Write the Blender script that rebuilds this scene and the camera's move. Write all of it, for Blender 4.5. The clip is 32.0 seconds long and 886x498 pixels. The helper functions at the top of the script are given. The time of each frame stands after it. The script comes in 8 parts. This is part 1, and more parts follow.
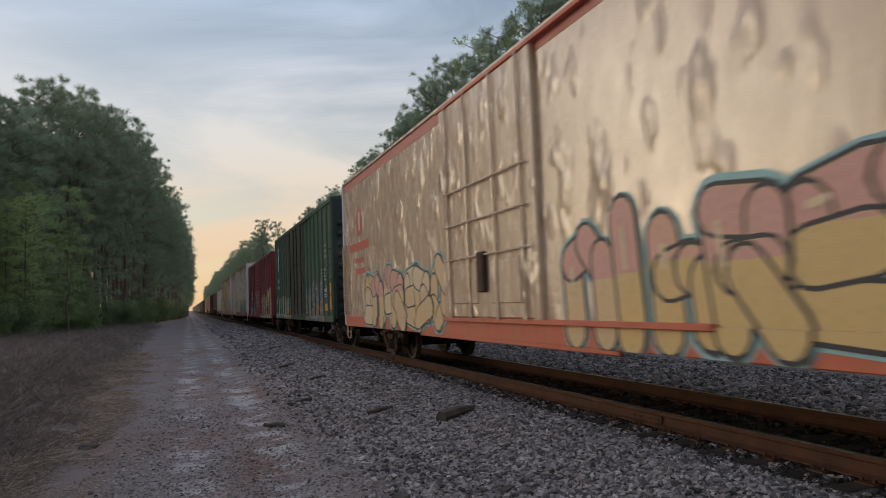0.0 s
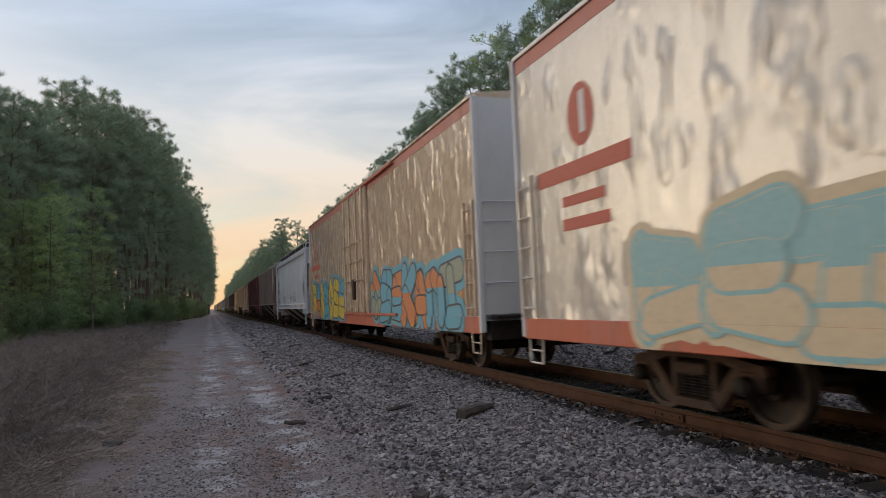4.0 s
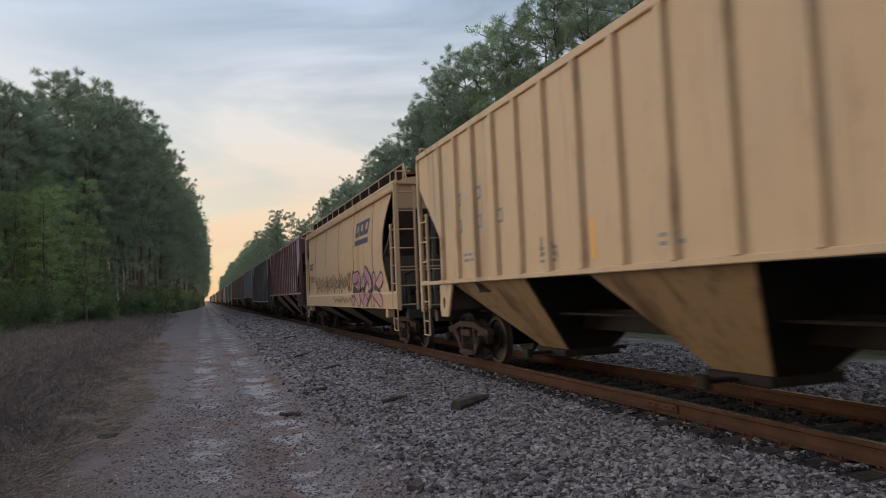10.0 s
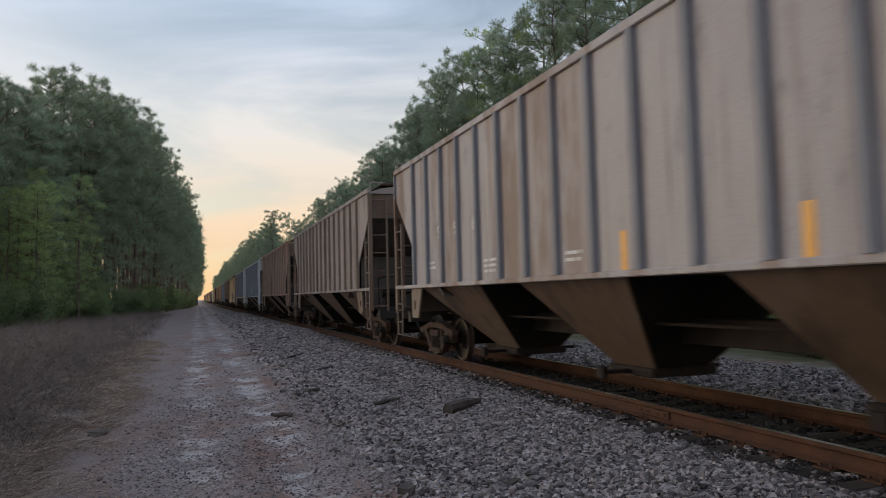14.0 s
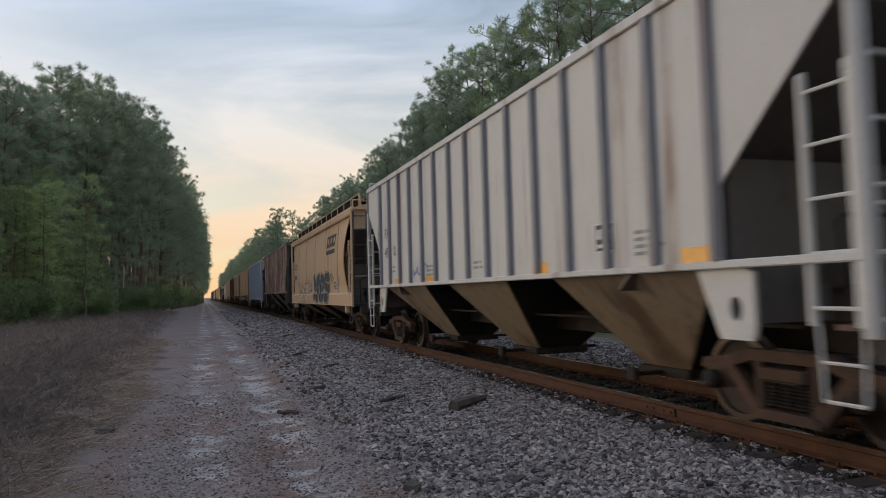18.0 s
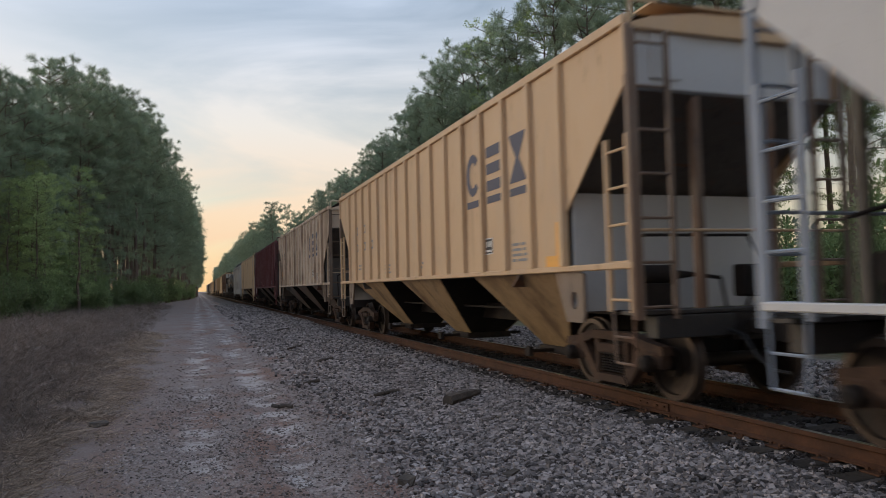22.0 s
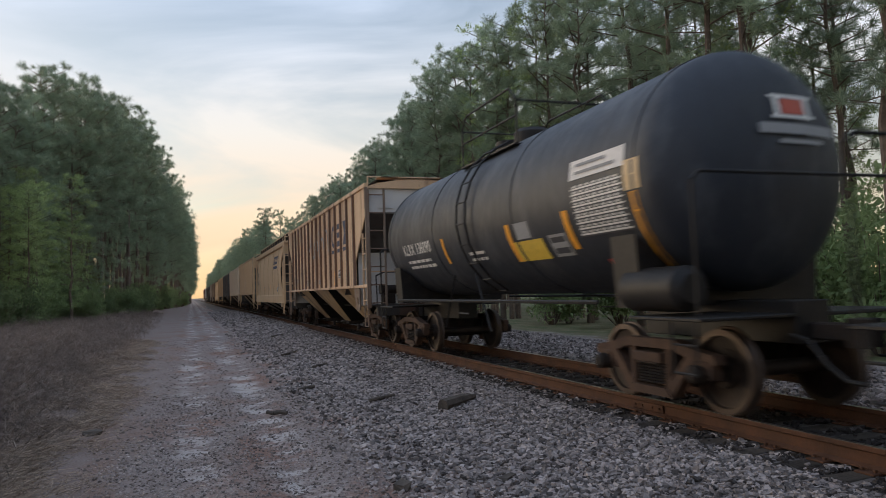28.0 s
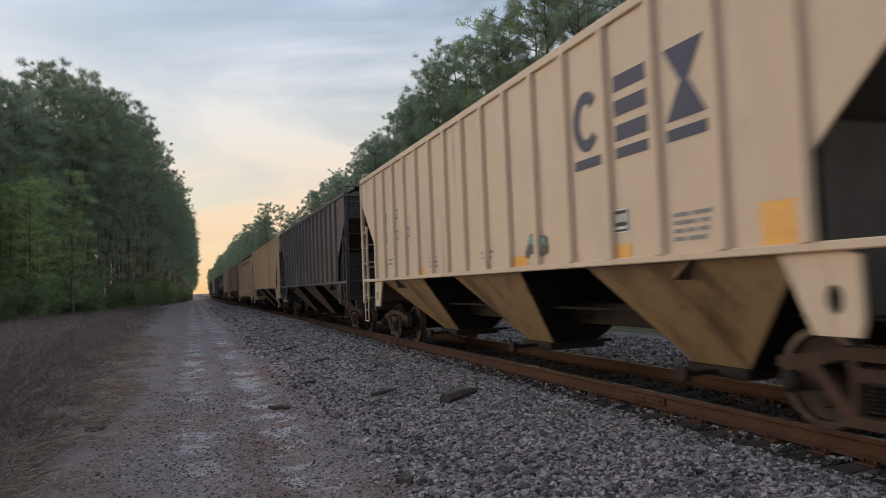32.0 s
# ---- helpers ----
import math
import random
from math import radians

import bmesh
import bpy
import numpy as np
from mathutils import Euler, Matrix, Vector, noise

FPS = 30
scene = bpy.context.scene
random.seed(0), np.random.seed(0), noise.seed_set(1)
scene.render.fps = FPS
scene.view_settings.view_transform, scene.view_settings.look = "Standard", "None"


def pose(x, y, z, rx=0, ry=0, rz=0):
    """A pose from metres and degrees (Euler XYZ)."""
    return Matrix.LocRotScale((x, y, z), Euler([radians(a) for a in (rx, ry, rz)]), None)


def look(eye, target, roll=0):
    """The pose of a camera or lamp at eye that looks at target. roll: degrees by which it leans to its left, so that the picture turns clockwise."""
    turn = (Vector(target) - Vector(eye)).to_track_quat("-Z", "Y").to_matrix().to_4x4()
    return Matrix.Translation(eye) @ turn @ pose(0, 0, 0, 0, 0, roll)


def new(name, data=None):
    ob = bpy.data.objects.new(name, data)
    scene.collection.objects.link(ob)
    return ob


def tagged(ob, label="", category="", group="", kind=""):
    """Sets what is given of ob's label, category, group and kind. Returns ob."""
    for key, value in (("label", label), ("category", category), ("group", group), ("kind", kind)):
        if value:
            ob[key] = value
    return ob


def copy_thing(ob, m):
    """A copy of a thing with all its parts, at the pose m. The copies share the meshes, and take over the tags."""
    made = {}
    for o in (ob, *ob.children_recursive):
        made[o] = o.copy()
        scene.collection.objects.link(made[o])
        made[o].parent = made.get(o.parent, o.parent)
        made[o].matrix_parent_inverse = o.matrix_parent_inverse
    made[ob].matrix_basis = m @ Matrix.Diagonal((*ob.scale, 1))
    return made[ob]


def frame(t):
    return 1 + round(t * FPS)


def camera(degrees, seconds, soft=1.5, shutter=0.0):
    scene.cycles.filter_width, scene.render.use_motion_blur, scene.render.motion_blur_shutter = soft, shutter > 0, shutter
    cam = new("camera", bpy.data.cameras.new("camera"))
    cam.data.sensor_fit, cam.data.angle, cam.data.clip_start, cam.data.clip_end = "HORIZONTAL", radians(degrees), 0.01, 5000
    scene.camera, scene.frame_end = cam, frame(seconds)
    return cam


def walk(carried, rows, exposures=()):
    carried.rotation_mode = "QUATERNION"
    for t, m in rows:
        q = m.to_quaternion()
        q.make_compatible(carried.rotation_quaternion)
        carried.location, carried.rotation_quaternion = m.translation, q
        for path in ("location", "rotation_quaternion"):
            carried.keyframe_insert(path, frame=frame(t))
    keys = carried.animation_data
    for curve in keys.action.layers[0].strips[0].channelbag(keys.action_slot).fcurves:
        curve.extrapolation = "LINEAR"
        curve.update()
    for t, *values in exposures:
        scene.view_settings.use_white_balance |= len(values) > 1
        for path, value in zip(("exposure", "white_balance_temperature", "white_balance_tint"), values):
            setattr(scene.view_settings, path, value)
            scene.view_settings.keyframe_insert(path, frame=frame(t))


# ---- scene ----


# ---- camera: stands by the track, held by hand ----
cam = camera(64.19, 32.0, soft=0.6, shutter=0.2)
EYE = (0.0, 0.0, 1.438)
VIEW = [
    (0, 94.20, 2.20, -19.80), (0.5, 94.27, 2.16, -19.15), (1, 94.41, 2.15, -18.75), (1.5, 94.47, 2.33, -18.54),
    (2, 94.47, 2.35, -18.40), (2.5, 94.32, 2.52, -18.30), (3, 94.22, 2.43, -18.27), (3.5, 94.23, 2.42, -18.27),
    (5.5, 93.16, 2.16, -18.22), (6, 93.11, 2.22, -18.13), (6.5, 93.06, 2.22, -17.99), (7, 93.01, 2.25, -17.85),
    (7.5, 93.08, 2.22, -17.70), (8, 93.21, 2.31, -17.64), (8.5, 93.32, 2.38, -17.84), (9, 93.34, 2.48, -18.19),
    (9.5, 93.38, 2.46, -18.53), (10, 93.39, 2.44, -18.68), (10.5, 93.41, 2.32, -18.70), (11, 93.41, 2.31, -18.72),
    (11.5, 93.41, 2.19, -18.80), (12, 93.45, 1.99, -18.92), (12.5, 93.52, 1.77, -19.02), (13, 93.57, 1.63, -19.13),
    (13.5, 93.58, 1.57, -19.22), (14, 93.62, 1.49, -19.15), (14.5, 93.68, 1.43, -19.02), (16.5, 93.31, 1.66, -18.84),
    (17, 93.33, 1.65, -18.69), (17.5, 93.41, 1.59, -18.62), (18, 93.41, 1.61, -18.72), (18.5, 93.32, 1.75, -18.94),
    (19, 93.22, 1.82, -19.18), (19.5, 93.19, 1.80, -19.33), (20, 93.19, 1.67, -19.44), (20.5, 93.14, 1.51, -19.42),
    (21, 93.03, 1.43, -19.29), (21.5, 93.01, 1.36, -19.16), (22, 92.95, 1.43, -19.15), (22.5, 92.93, 1.49, -19.20),
    (23, 92.94, 1.58, -19.25), (23.5, 92.99, 1.64, -19.31), (24, 93.06, 1.65, -19.44), (24.5, 93.08, 1.72, -19.59),
    (25, 93.13, 1.84, -19.67), (25.5, 93.20, 1.89, -19.62), (27.5, 93.33, 1.88, -19.50), (28, 93.30, 1.98, -19.62),
    (28.5, 93.29, 1.94, -19.69), (29, 93.27, 1.92, -19.70), (29.5, 93.25, 1.91, -19.70), (30, 93.15, 1.89, -19.65),
    (30.5, 92.90, 1.94, -19.57), (31, 92.49, 1.94, -19.45), (31.5, 92.56, 2.11, -19.29), (32, 92.83, 2.29, -19.54),
]
# the clip's camera opens up a little when dark cars fill the picture
EXPOSURES = [(0, -0.16), (0.6, -0.12), (1.2, 0.0), (2, 0.05), (3.5, 0.0), (5.5, -0.06), (6.5, -0.04), (7.5, 0.0), (9.5, -0.03), (11, -0.06), (12.5, 0.0), (20, 0.02), (24, 0.06), (25.5, 0.10), (28, 0.16), (29, 0.04), (30, -0.03), (32, 0.0)]
walk(cam, [(t, pose(*EYE, rx, ry, rz)) for t, rx, ry, rz in VIEW], EXPOSURES)

RAIL = 5.375            # near rail, lateral distance
TRACK = RAIL + 0.7525   # centre line of the track
SPEED = 17.924          # metres a second, towards the camera
LENGTH_OF_CLIP = 32.0

# ---- world and light: the sun has just gone behind the trees down the line ----
world = bpy.data.worlds.new("evening_sky")
scene.world = world
world.use_nodes = True
wn, wl = world.node_tree.nodes, world.node_tree.links
wn.clear()
SUN_ELEVATION, SUN_TURN = radians(11.0), radians(-42.0)
sky = wn.new("ShaderNodeTexSky")
sky.sky_type, sky.sun_disc = "NISHITA", False
sky.sun_elevation, sky.sun_rotation = SUN_ELEVATION, SUN_TURN
sky.air_density, sky.dust_density, sky.ozone_density = 1.0, 1.0, 1.0
coord = wn.new("ShaderNodeTexCoord")
stretch = wn.new("ShaderNodeMapping")
stretch.inputs["Scale"].default_value = (1.3, 1.0, 4.2)
stretch.inputs["Rotation"].default_value = (0.12, 0.22, 0.5)
wisps = wn.new("ShaderNodeTexNoise")
wisps.inputs["Scale"].default_value, wisps.inputs["Detail"].default_value = 1.5, 7.0
wisps.inputs["Roughness"].default_value, wisps.inputs["Distortion"].default_value = 0.52, 0.8
# a thin veil of high cloud over the whole sky, thicker in wisps
veil = wn.new("ShaderNodeMapRange")
veil.inputs["From Min"].default_value, veil.inputs["From Max"].default_value = 0.39, 0.61
veil.inputs["To Min"].default_value, veil.inputs["To Max"].default_value = 0.35, 1.0
cloud = wn.new("ShaderNodeMix")
cloud.data_type = "RGBA"
# the veil is warm near the horizon and bluish overhead
height = wn.new("ShaderNodeSeparateXYZ")
tone = wn.new("ShaderNodeValToRGB")
tone.color_ramp.elements[0].position, tone.color_ramp.elements[0].color = 0.0, (7.4, 4.6, 2.5, 1)
tone.color_ramp.elements[1].position, tone.color_ramp.elements[1].color = 0.75, (4.8, 6.0, 8.3, 1)
for at, c in ((0.10, (7.4, 5.7, 4.0, 1)), (0.22, (6.6, 6.3, 5.9, 1)), (0.42, (4.9, 5.9, 7.6, 1))):
    tone.color_ramp.elements.new(at).color = c
background = wn.new("ShaderNodeBackground")
background.inputs["Strength"].default_value = 0.13
out = wn.new("ShaderNodeOutputWorld")
wl.new(coord.outputs["Generated"], stretch.inputs["Vector"])
wl.new(coord.outputs["Generated"], height.inputs["Vector"])
wl.new(height.outputs["Z"], tone.inputs["Fac"])
wl.new(tone.outputs["Color"], cloud.inputs["B"])
wl.new(stretch.outputs["Vector"], wisps.inputs["Vector"])
wl.new(wisps.outputs["Fac"], veil.inputs["Value"])
wl.new(veil.outputs["Result"], cloud.inputs["Factor"])
wl.new(sky.outputs["Color"], cloud.inputs["A"])
wl.new(cloud.outputs["Result"], background.inputs["Color"])
wl.new(background.outputs["Background"], out.inputs["Surface"])

sun = new("sun", bpy.data.lights.new("sun", "SUN"))
sun.data.energy, sun.data.angle, sun.data.color = 0.7, radians(24), (1.0, 0.84, 0.64)
toward = Vector((math.sin(SUN_TURN) * math.cos(SUN_ELEVATION), math.cos(SUN_TURN) * math.cos(SUN_ELEVATION), math.sin(SUN_ELEVATION)))
sun.matrix_world = look(toward * 60, (0, 0, 0))
scene.view_settings.exposure = 0.0


# ---- mesh builder ----
class Shape:
    """Collects simple solids into one mesh."""

    def __init__(self):
        self.v, self.f = [], []

    def add(self, verts, faces):
        n = len(self.v)
        self.v += [tuple(p) for p in verts]
        self.f += [tuple(n + i for i in q) for q in faces]
        return self

    def box(self, x0, x1, y0, y1, z0, z1):
        v = [(x, y, z) for z in (z0, z1) for y in (y0, y1) for x in (x0, x1)]
        return self.add(v, [(0, 2, 3, 1), (4, 5, 7, 6), (0, 1, 5, 4), (2, 6, 7, 3), (0, 4, 6, 2), (1, 3, 7, 5)])

    def cbox(self, x0, x1, y0, y1, z0, z1, c=0.01):
        """A box with its edges cut off by c."""
        lo, hi = (x0, y0, z0), (x1, y1, z1)
        v, at = [], {}
        for sx in (0, 1):
            for sy in (0, 1):
                for sz in (0, 1):
                    s = (sx, sy, sz)
                    for ax in range(3):
                        q = []
                        for k in range(3):
                            e = hi[k] if s[k] else lo[k]
                            q.append(e if k == ax else e + (-c if s[k] else c))
                        at[s, ax] = len(v)
                        v.append(q)
        f = []
        for ax in range(3):
            a, b = [k for k in range(3) if k != ax]
            for side in (0, 1):
                ring = []
                for u, w in ((0, 0), (1, 0), (1, 1), (0, 1)):
                    s = [0, 0, 0]
                    s[ax], s[a], s[b] = side, u, w
                    ring.append(at[tuple(s), ax])
                f.append(tuple(ring if side == (ax != 1) else ring[::-1]))
            for u in (0, 1):
                for w in (0, 1):
                    s0, s1 = [0, 0, 0], [0, 0, 0]
                    s0[ax], s1[ax] = 0, 1
                    s0[a] = s1[a] = u
                    s0[b] = s1[b] = w
                    s0, s1 = tuple(s0), tuple(s1)
                    q = (at[s0, a], at[s1, a], at[s1, b], at[s0, b])
                    f.append(q if (u == w) == (ax != 1) else q[::-1])
        for sx in (0, 1):
            for sy in (0, 1):
                for sz in (0, 1):
                    s = (sx, sy, sz)
                    q = (at[s, 0], at[s, 1], at[s, 2])
                    f.append(q if (sx + sy + sz) % 2 else q[::-1])
        return self.add(v, f)

    def prism(self, poly, axis, a, b):
        """A polygon pushed along an axis from a to b."""
        def put(u, w, e):
            return {"x": (e, u, w), "y": (u, e, w), "z": (u, w, e)}[axis]
        n = len(poly)
        v = [put(u, w, a) for u, w in poly] + [put(u, w, b) for u, w in poly]
        return self.add(v, [tuple(range(n))[::-1], tuple(range(n, 2 * n))] + [(i, (i + 1) % n, n + (i + 1) % n, n + i) for i in range(n)])

    def frustum(self, low, zl, high, zh):
        v = [(x, y, z) for (x0, x1, y0, y1), z in ((low, zl), (high, zh)) for x, y in ((x0, y0), (x1, y0), (x1, y1), (x0, y1))]
        return self.add(v, [(3, 2, 1, 0), (4, 5, 6, 7)] + [(i, (i + 1) % 4, 4 + (i + 1) % 4, 4 + i) for i in range(4)])

    def rod(self, p, q, r, n=6, r2=None):
        p, q = Vector(p), Vector(q)
        w = (q - p).normalized()
        a = w.orthogonal().normalized()
        b = w.cross(a)
        ring = [(math.cos(2 * math.pi * i / n), math.sin(2 * math.pi * i / n)) for i in range(n)]
        v = [p + r * (c * a + s * b) for c, s in ring] + [q + (r if r2 is None else r2) * (c * a + s * b) for c, s in ring]
        return self.add(v, [tuple(range(n))[::-1], tuple(range(n, 2 * n))] + [(i, (i + 1) % n, n + (i + 1) % n, n + i) for i in range(n)])

    def bent(self, pts, r, n=6):
        for p, q in zip(pts, pts[1:]):
            self.rod(p, q, r, n)
        return self

    def lathe(self, prof, axis="x", n=24, at=(0, 0, 0), closed=False):
        """prof: (place along the axis, radius)."""
        v, f = [], []
        for e, r in prof:
            for i in range(n):
                c, s = r * math.cos(2 * math.pi * i / n), r * math.sin(2 * math.pi * i / n)
                q = {"x": (e, c, s), "y": (s, e, c), "z": (c, s, e)}[axis]
                v.append((q[0] + at[0], q[1] + at[1], q[2] + at[2]))
        m = len(prof)
        for k in range(m if closed else m - 1):
            k2 = (k + 1) % m
            for i in range(n):
                j = (i + 1) % n
                f.append((k * n + i, k * n + j, k2 * n + j, k2 * n + i))
        if not closed:
            f += [tuple(range(n))[::-1], tuple((m - 1) * n + i for i in range(n))]
        return self.add(v, f)

    def strip(self, pts, axis, a, b, t):
        """A sheet of thickness t that follows (u, w) points and runs from a to b along the axis."""
        n = len(pts)
        off = []
        for i in range(n):
            p, q = pts[max(i - 1, 0)], pts[min(i + 1, n - 1)]
            dx, dy = q[0] - p[0], q[1] - p[1]
            k = math.hypot(dx, dy) or 1
            off.append((pts[i][0] - dy / k * t, pts[i][1] + dx / k * t))
        for i in range(n - 1):
            self.prism([pts[i], pts[i + 1], off[i + 1], off[i]], axis, a, b)
        return self

    def mesh(self, name, material, smooth=False):
        me = bpy.data.meshes.new(name)
        me.from_pydata(self.v, [], self.f)
        bm = bmesh.new()
        bm.from_mesh(me)
        bmesh.ops.recalc_face_normals(bm, faces=bm.faces)
        bm.to_mesh(me)
        bm.free()
        me.materials.append(material)
        if smooth:
            me.polygons.foreach_set("use_smooth", [True] * len(me.polygons))
            me.set_sharp_from_angle(angle=radians(35))
        return me


def part(name, shape, material, parent, label="", smooth=False):
    """One mesh object under a thing or a part. shape: a Shape, or a mesh to share."""
    me = shape if isinstance(shape, bpy.types.Mesh) else shape.mesh(name, material, smooth)
    ob = new(name, me)
    ob.parent = parent
    return tagged(ob, label)


def thing(name, label, category, group="", kind=""):
    return tagged(new(name), label, category, group, kind)


# ---- materials ----
def node_material(name):
    m = bpy.data.materials.new(name)
    m.use_nodes = True
    n, l = m.node_tree.nodes, m.node_tree.links
    return m, n, l, n["Principled BSDF"]


def noise_node(n, l, source, scale, detail=4.0, rough=0.55, stretch=None, shift=0.0):
    mp = n.new("ShaderNodeMapping")
    mp.inputs["Location"].default_value = (shift, shift * 0.7, shift * 0.3)
    if stretch:
        mp.inputs["Scale"].default_value = stretch
    l.new(source, mp.inputs["Vector"])
    t = n.new("ShaderNodeTexNoise")
    t.inputs["Scale"].default_value, t.inputs["Detail"].default_value, t.inputs["Roughness"].default_value = scale, detail, rough
    l.new(mp.outputs["Vector"], t.inputs["Vector"])
    return t.outputs["Fac"]


def ramp(n, l, source, lo, hi, top=1.0):
    r = n.new("ShaderNodeMapRange")
    r.inputs["From Min"].default_value, r.inputs["From Max"].default_value, r.inputs["To Max"].default_value = lo, hi, top
    l.new(source, r.inputs["Value"])
    return r.outputs["Result"]


def mix(n, l, fac, a, b, kind="MIX"):
    x = n.new("ShaderNodeMix")
    x.data_type, x.blend_type = "RGBA", kind
    for key, val in (("Factor", fac), ("A", a), ("B", b)):
        if isinstance(val, (tuple, float, int)):
            x.inputs[key].default_value = (*val, 1) if isinstance(val, tuple) else val
        else:
            l.new(val, x.inputs[key])
    return x.outputs["Result"]


def bumped(n, l, bsdf, height, strength, distance=0.02):
    b = n.new("ShaderNodeBump")
    b.inputs["Strength"].default_value, b.inputs["Distance"].default_value = strength, distance
    l.new(height, b.inputs["Height"])
    l.new(b.outputs["Normal"], bsdf.inputs["Normal"])


def surface(name, a, b, scale=3.0, rough=0.8, metal=0.0, bump=0.3, fine=25.0, per_piece=0.0, island=0.0, spec=0.3):
    """Two colours in patches, with fine grain; per_piece: how far objects differ, island: loose pieces of one mesh."""
    m, n, l, bsdf = node_material(name)
    tc = n.new("ShaderNodeTexCoord").outputs["Object"]
    big, small = noise_node(n, l, tc, scale), noise_node(n, l, tc, fine, 3)
    col = mix(n, l, ramp(n, l, big, 0.35, 0.68), a, b)
    col = mix(n, l, ramp(n, l, small, 0.3, 0.75, 0.55), col, tuple(0.55 * c for c in a), "MIX")
    for amount, source in ((per_piece, "ShaderNodeObjectInfo"), (island, "ShaderNodeNewGeometry")):
        if amount:
            rnd = n.new(source).outputs["Random" if "Info" in source else "Random Per Island"]
            hsv = n.new("ShaderNodeHueSaturation")
            l.new(col, hsv.inputs["Color"])
            mr = n.new("ShaderNodeMapRange")
            mr.inputs["To Min"].default_value, mr.inputs["To Max"].default_value = 1 - amount, 1 + amount
            l.new(rnd, mr.inputs["Value"])
            l.new(mr.outputs["Result"], hsv.inputs["Value"])
            col = hsv.outputs["Color"]
    l.new(col, bsdf.inputs["Base Color"])
    bsdf.inputs["Roughness"].default_value, bsdf.inputs["Metallic"].default_value = rough, metal
    bsdf.inputs["Specular IOR Level"].default_value = spec
    if bump:
        bumped(n, l, bsdf, small, bump)
    return m


def paint(name, base, rust=0.25, dirt=0.35, seed=0.0, streak=(0.16, 0.065, 0.03), rough=0.5, grime=None, fade=None, dent=0.1, patch=0.5, ribs=None, crisp=1.0, runs=None):
    """Weathered car paint: rust runs down in bands and drips, grime gathers in patches, the colour fades in clouds."""
    m, n, l, bsdf = node_material(name)
    tc = n.new("ShaderNodeTexCoord").outputs["Object"]
    bands = noise_node(n, l, tc, 1.0, 3, 0.5, (1.0, 1.25, 0.05), seed)
    drips = noise_node(n, l, tc, 1.0, 5, 0.6, (1.0, 7.5, 0.22), seed + 2)
    ends = noise_node(n, l, tc, 1.0, 5, 0.65, (1.0, 1.4, 0.55), seed + 5)
    clouds = noise_node(n, l, tc, 0.9, 6, 0.68, (1.0, 1.2, 0.5), seed + 3)
    grains = noise_node(n, l, tc, 5.0, 6, 0.7, (1, 1, 0.35), seed + 7)
    specks = noise_node(n, l, tc, 38.0, 3, 0.6, None, seed)
    grime = grime or tuple(0.3 * c + 0.018 for c in base)
    fade = fade or tuple(min(1, 0.8 * c + 0.055) for c in base)

    def times(p, q):
        x = n.new("ShaderNodeMath")
        x.operation = "MULTIPLY"
        l.new(p, x.inputs[0])
        l.new(q, x.inputs[1])
        return x.outputs[0]

    pale = 0.62 - 0.22 * patch
    col = mix(n, l, ramp(n, l, clouds, pale, pale + 0.16 * crisp, 0.8), base, fade)
    lo = 0.66 - 0.22 * rust
    worn = times(ramp(n, l, bands, lo, lo + 0.10 * crisp), ramp(n, l, ends, 0.34, 0.58, 0.85))
    col = mix(n, l, worn, col, streak)
    if runs:
        # narrow sharp-edged runs of a second, darker rust
        thin = noise_node(n, l, tc, 1.0, 4, 0.6, (1.0, 2.6, 0.035), seed + 17)
        col = mix(n, l, times(ramp(n, l, thin, 0.535, 0.56), ramp(n, l, ends, 0.30, 0.46, 0.85)), col, runs)
        wide = noise_node(n, l, tc, 1.0, 2, 0.5, (1.0, 1.9, 0.02), seed + 23)
        col = mix(n, l, times(ramp(n, l, wide, 0.52, 0.545), ramp(n, l, ends, 0.42, 0.52, 0.75)), col, streak)
    low = 0.66 - 0.12 * rust
    col = mix(n, l, times(ramp(n, l, drips, low, low + 0.07), ramp(n, l, ends, 0.36, 0.52, 0.8)), col, streak)
    if ribs:
        # rust and dirt creep from the rib welds in uneven runs, doubling as painted rib shadow
        first_rib, step = ribs
        sep = n.new("ShaderNodeSeparateXYZ")
        l.new(tc, sep.inputs["Vector"])
        shift = n.new("ShaderNodeMath")
        shift.operation = "SUBTRACT"
        l.new(sep.outputs["Y"], shift.inputs[0])
        shift.inputs[1].default_value = first_rib
        fold = n.new("ShaderNodeMath")
        fold.operation = "PINGPONG"
        fold.inputs[1].default_value = step / 2
        l.new(shift.outputs[0], fold.inputs[0])
        creep = noise_node(n, l, tc, 1.0, 5, 0.65, (1.0, 2.2, 0.7), seed + 11)
        col = mix(n, l, times(ramp(n, l, fold.outputs[0], 0.20, 0.04), ramp(n, l, creep, 0.58 - 0.2 * rust, 0.80 - 0.2 * rust, 0.95)), col, streak)
    col = mix(n, l, ramp(n, l, grains, 0.67 - 0.22 * dirt, 0.82 - 0.22 * dirt, 0.6), col, grime)
    col = mix(n, l, ramp(n, l, specks, 0.62 - 0.1 * rust, 0.72, 0.6 * min(1, rust + 0.3)), col, streak)
    l.new(col, bsdf.inputs["Base Color"])
    rg = n.new("ShaderNodeMapRange")
    rg.inputs["To Min"].default_value, rg.inputs["To Max"].default_value = rough - 0.12, min(0.95, rough + 0.3)
    l.new(grains, rg.inputs["Value"])
    l.new(rg.outputs["Result"], bsdf.inputs["Roughness"])
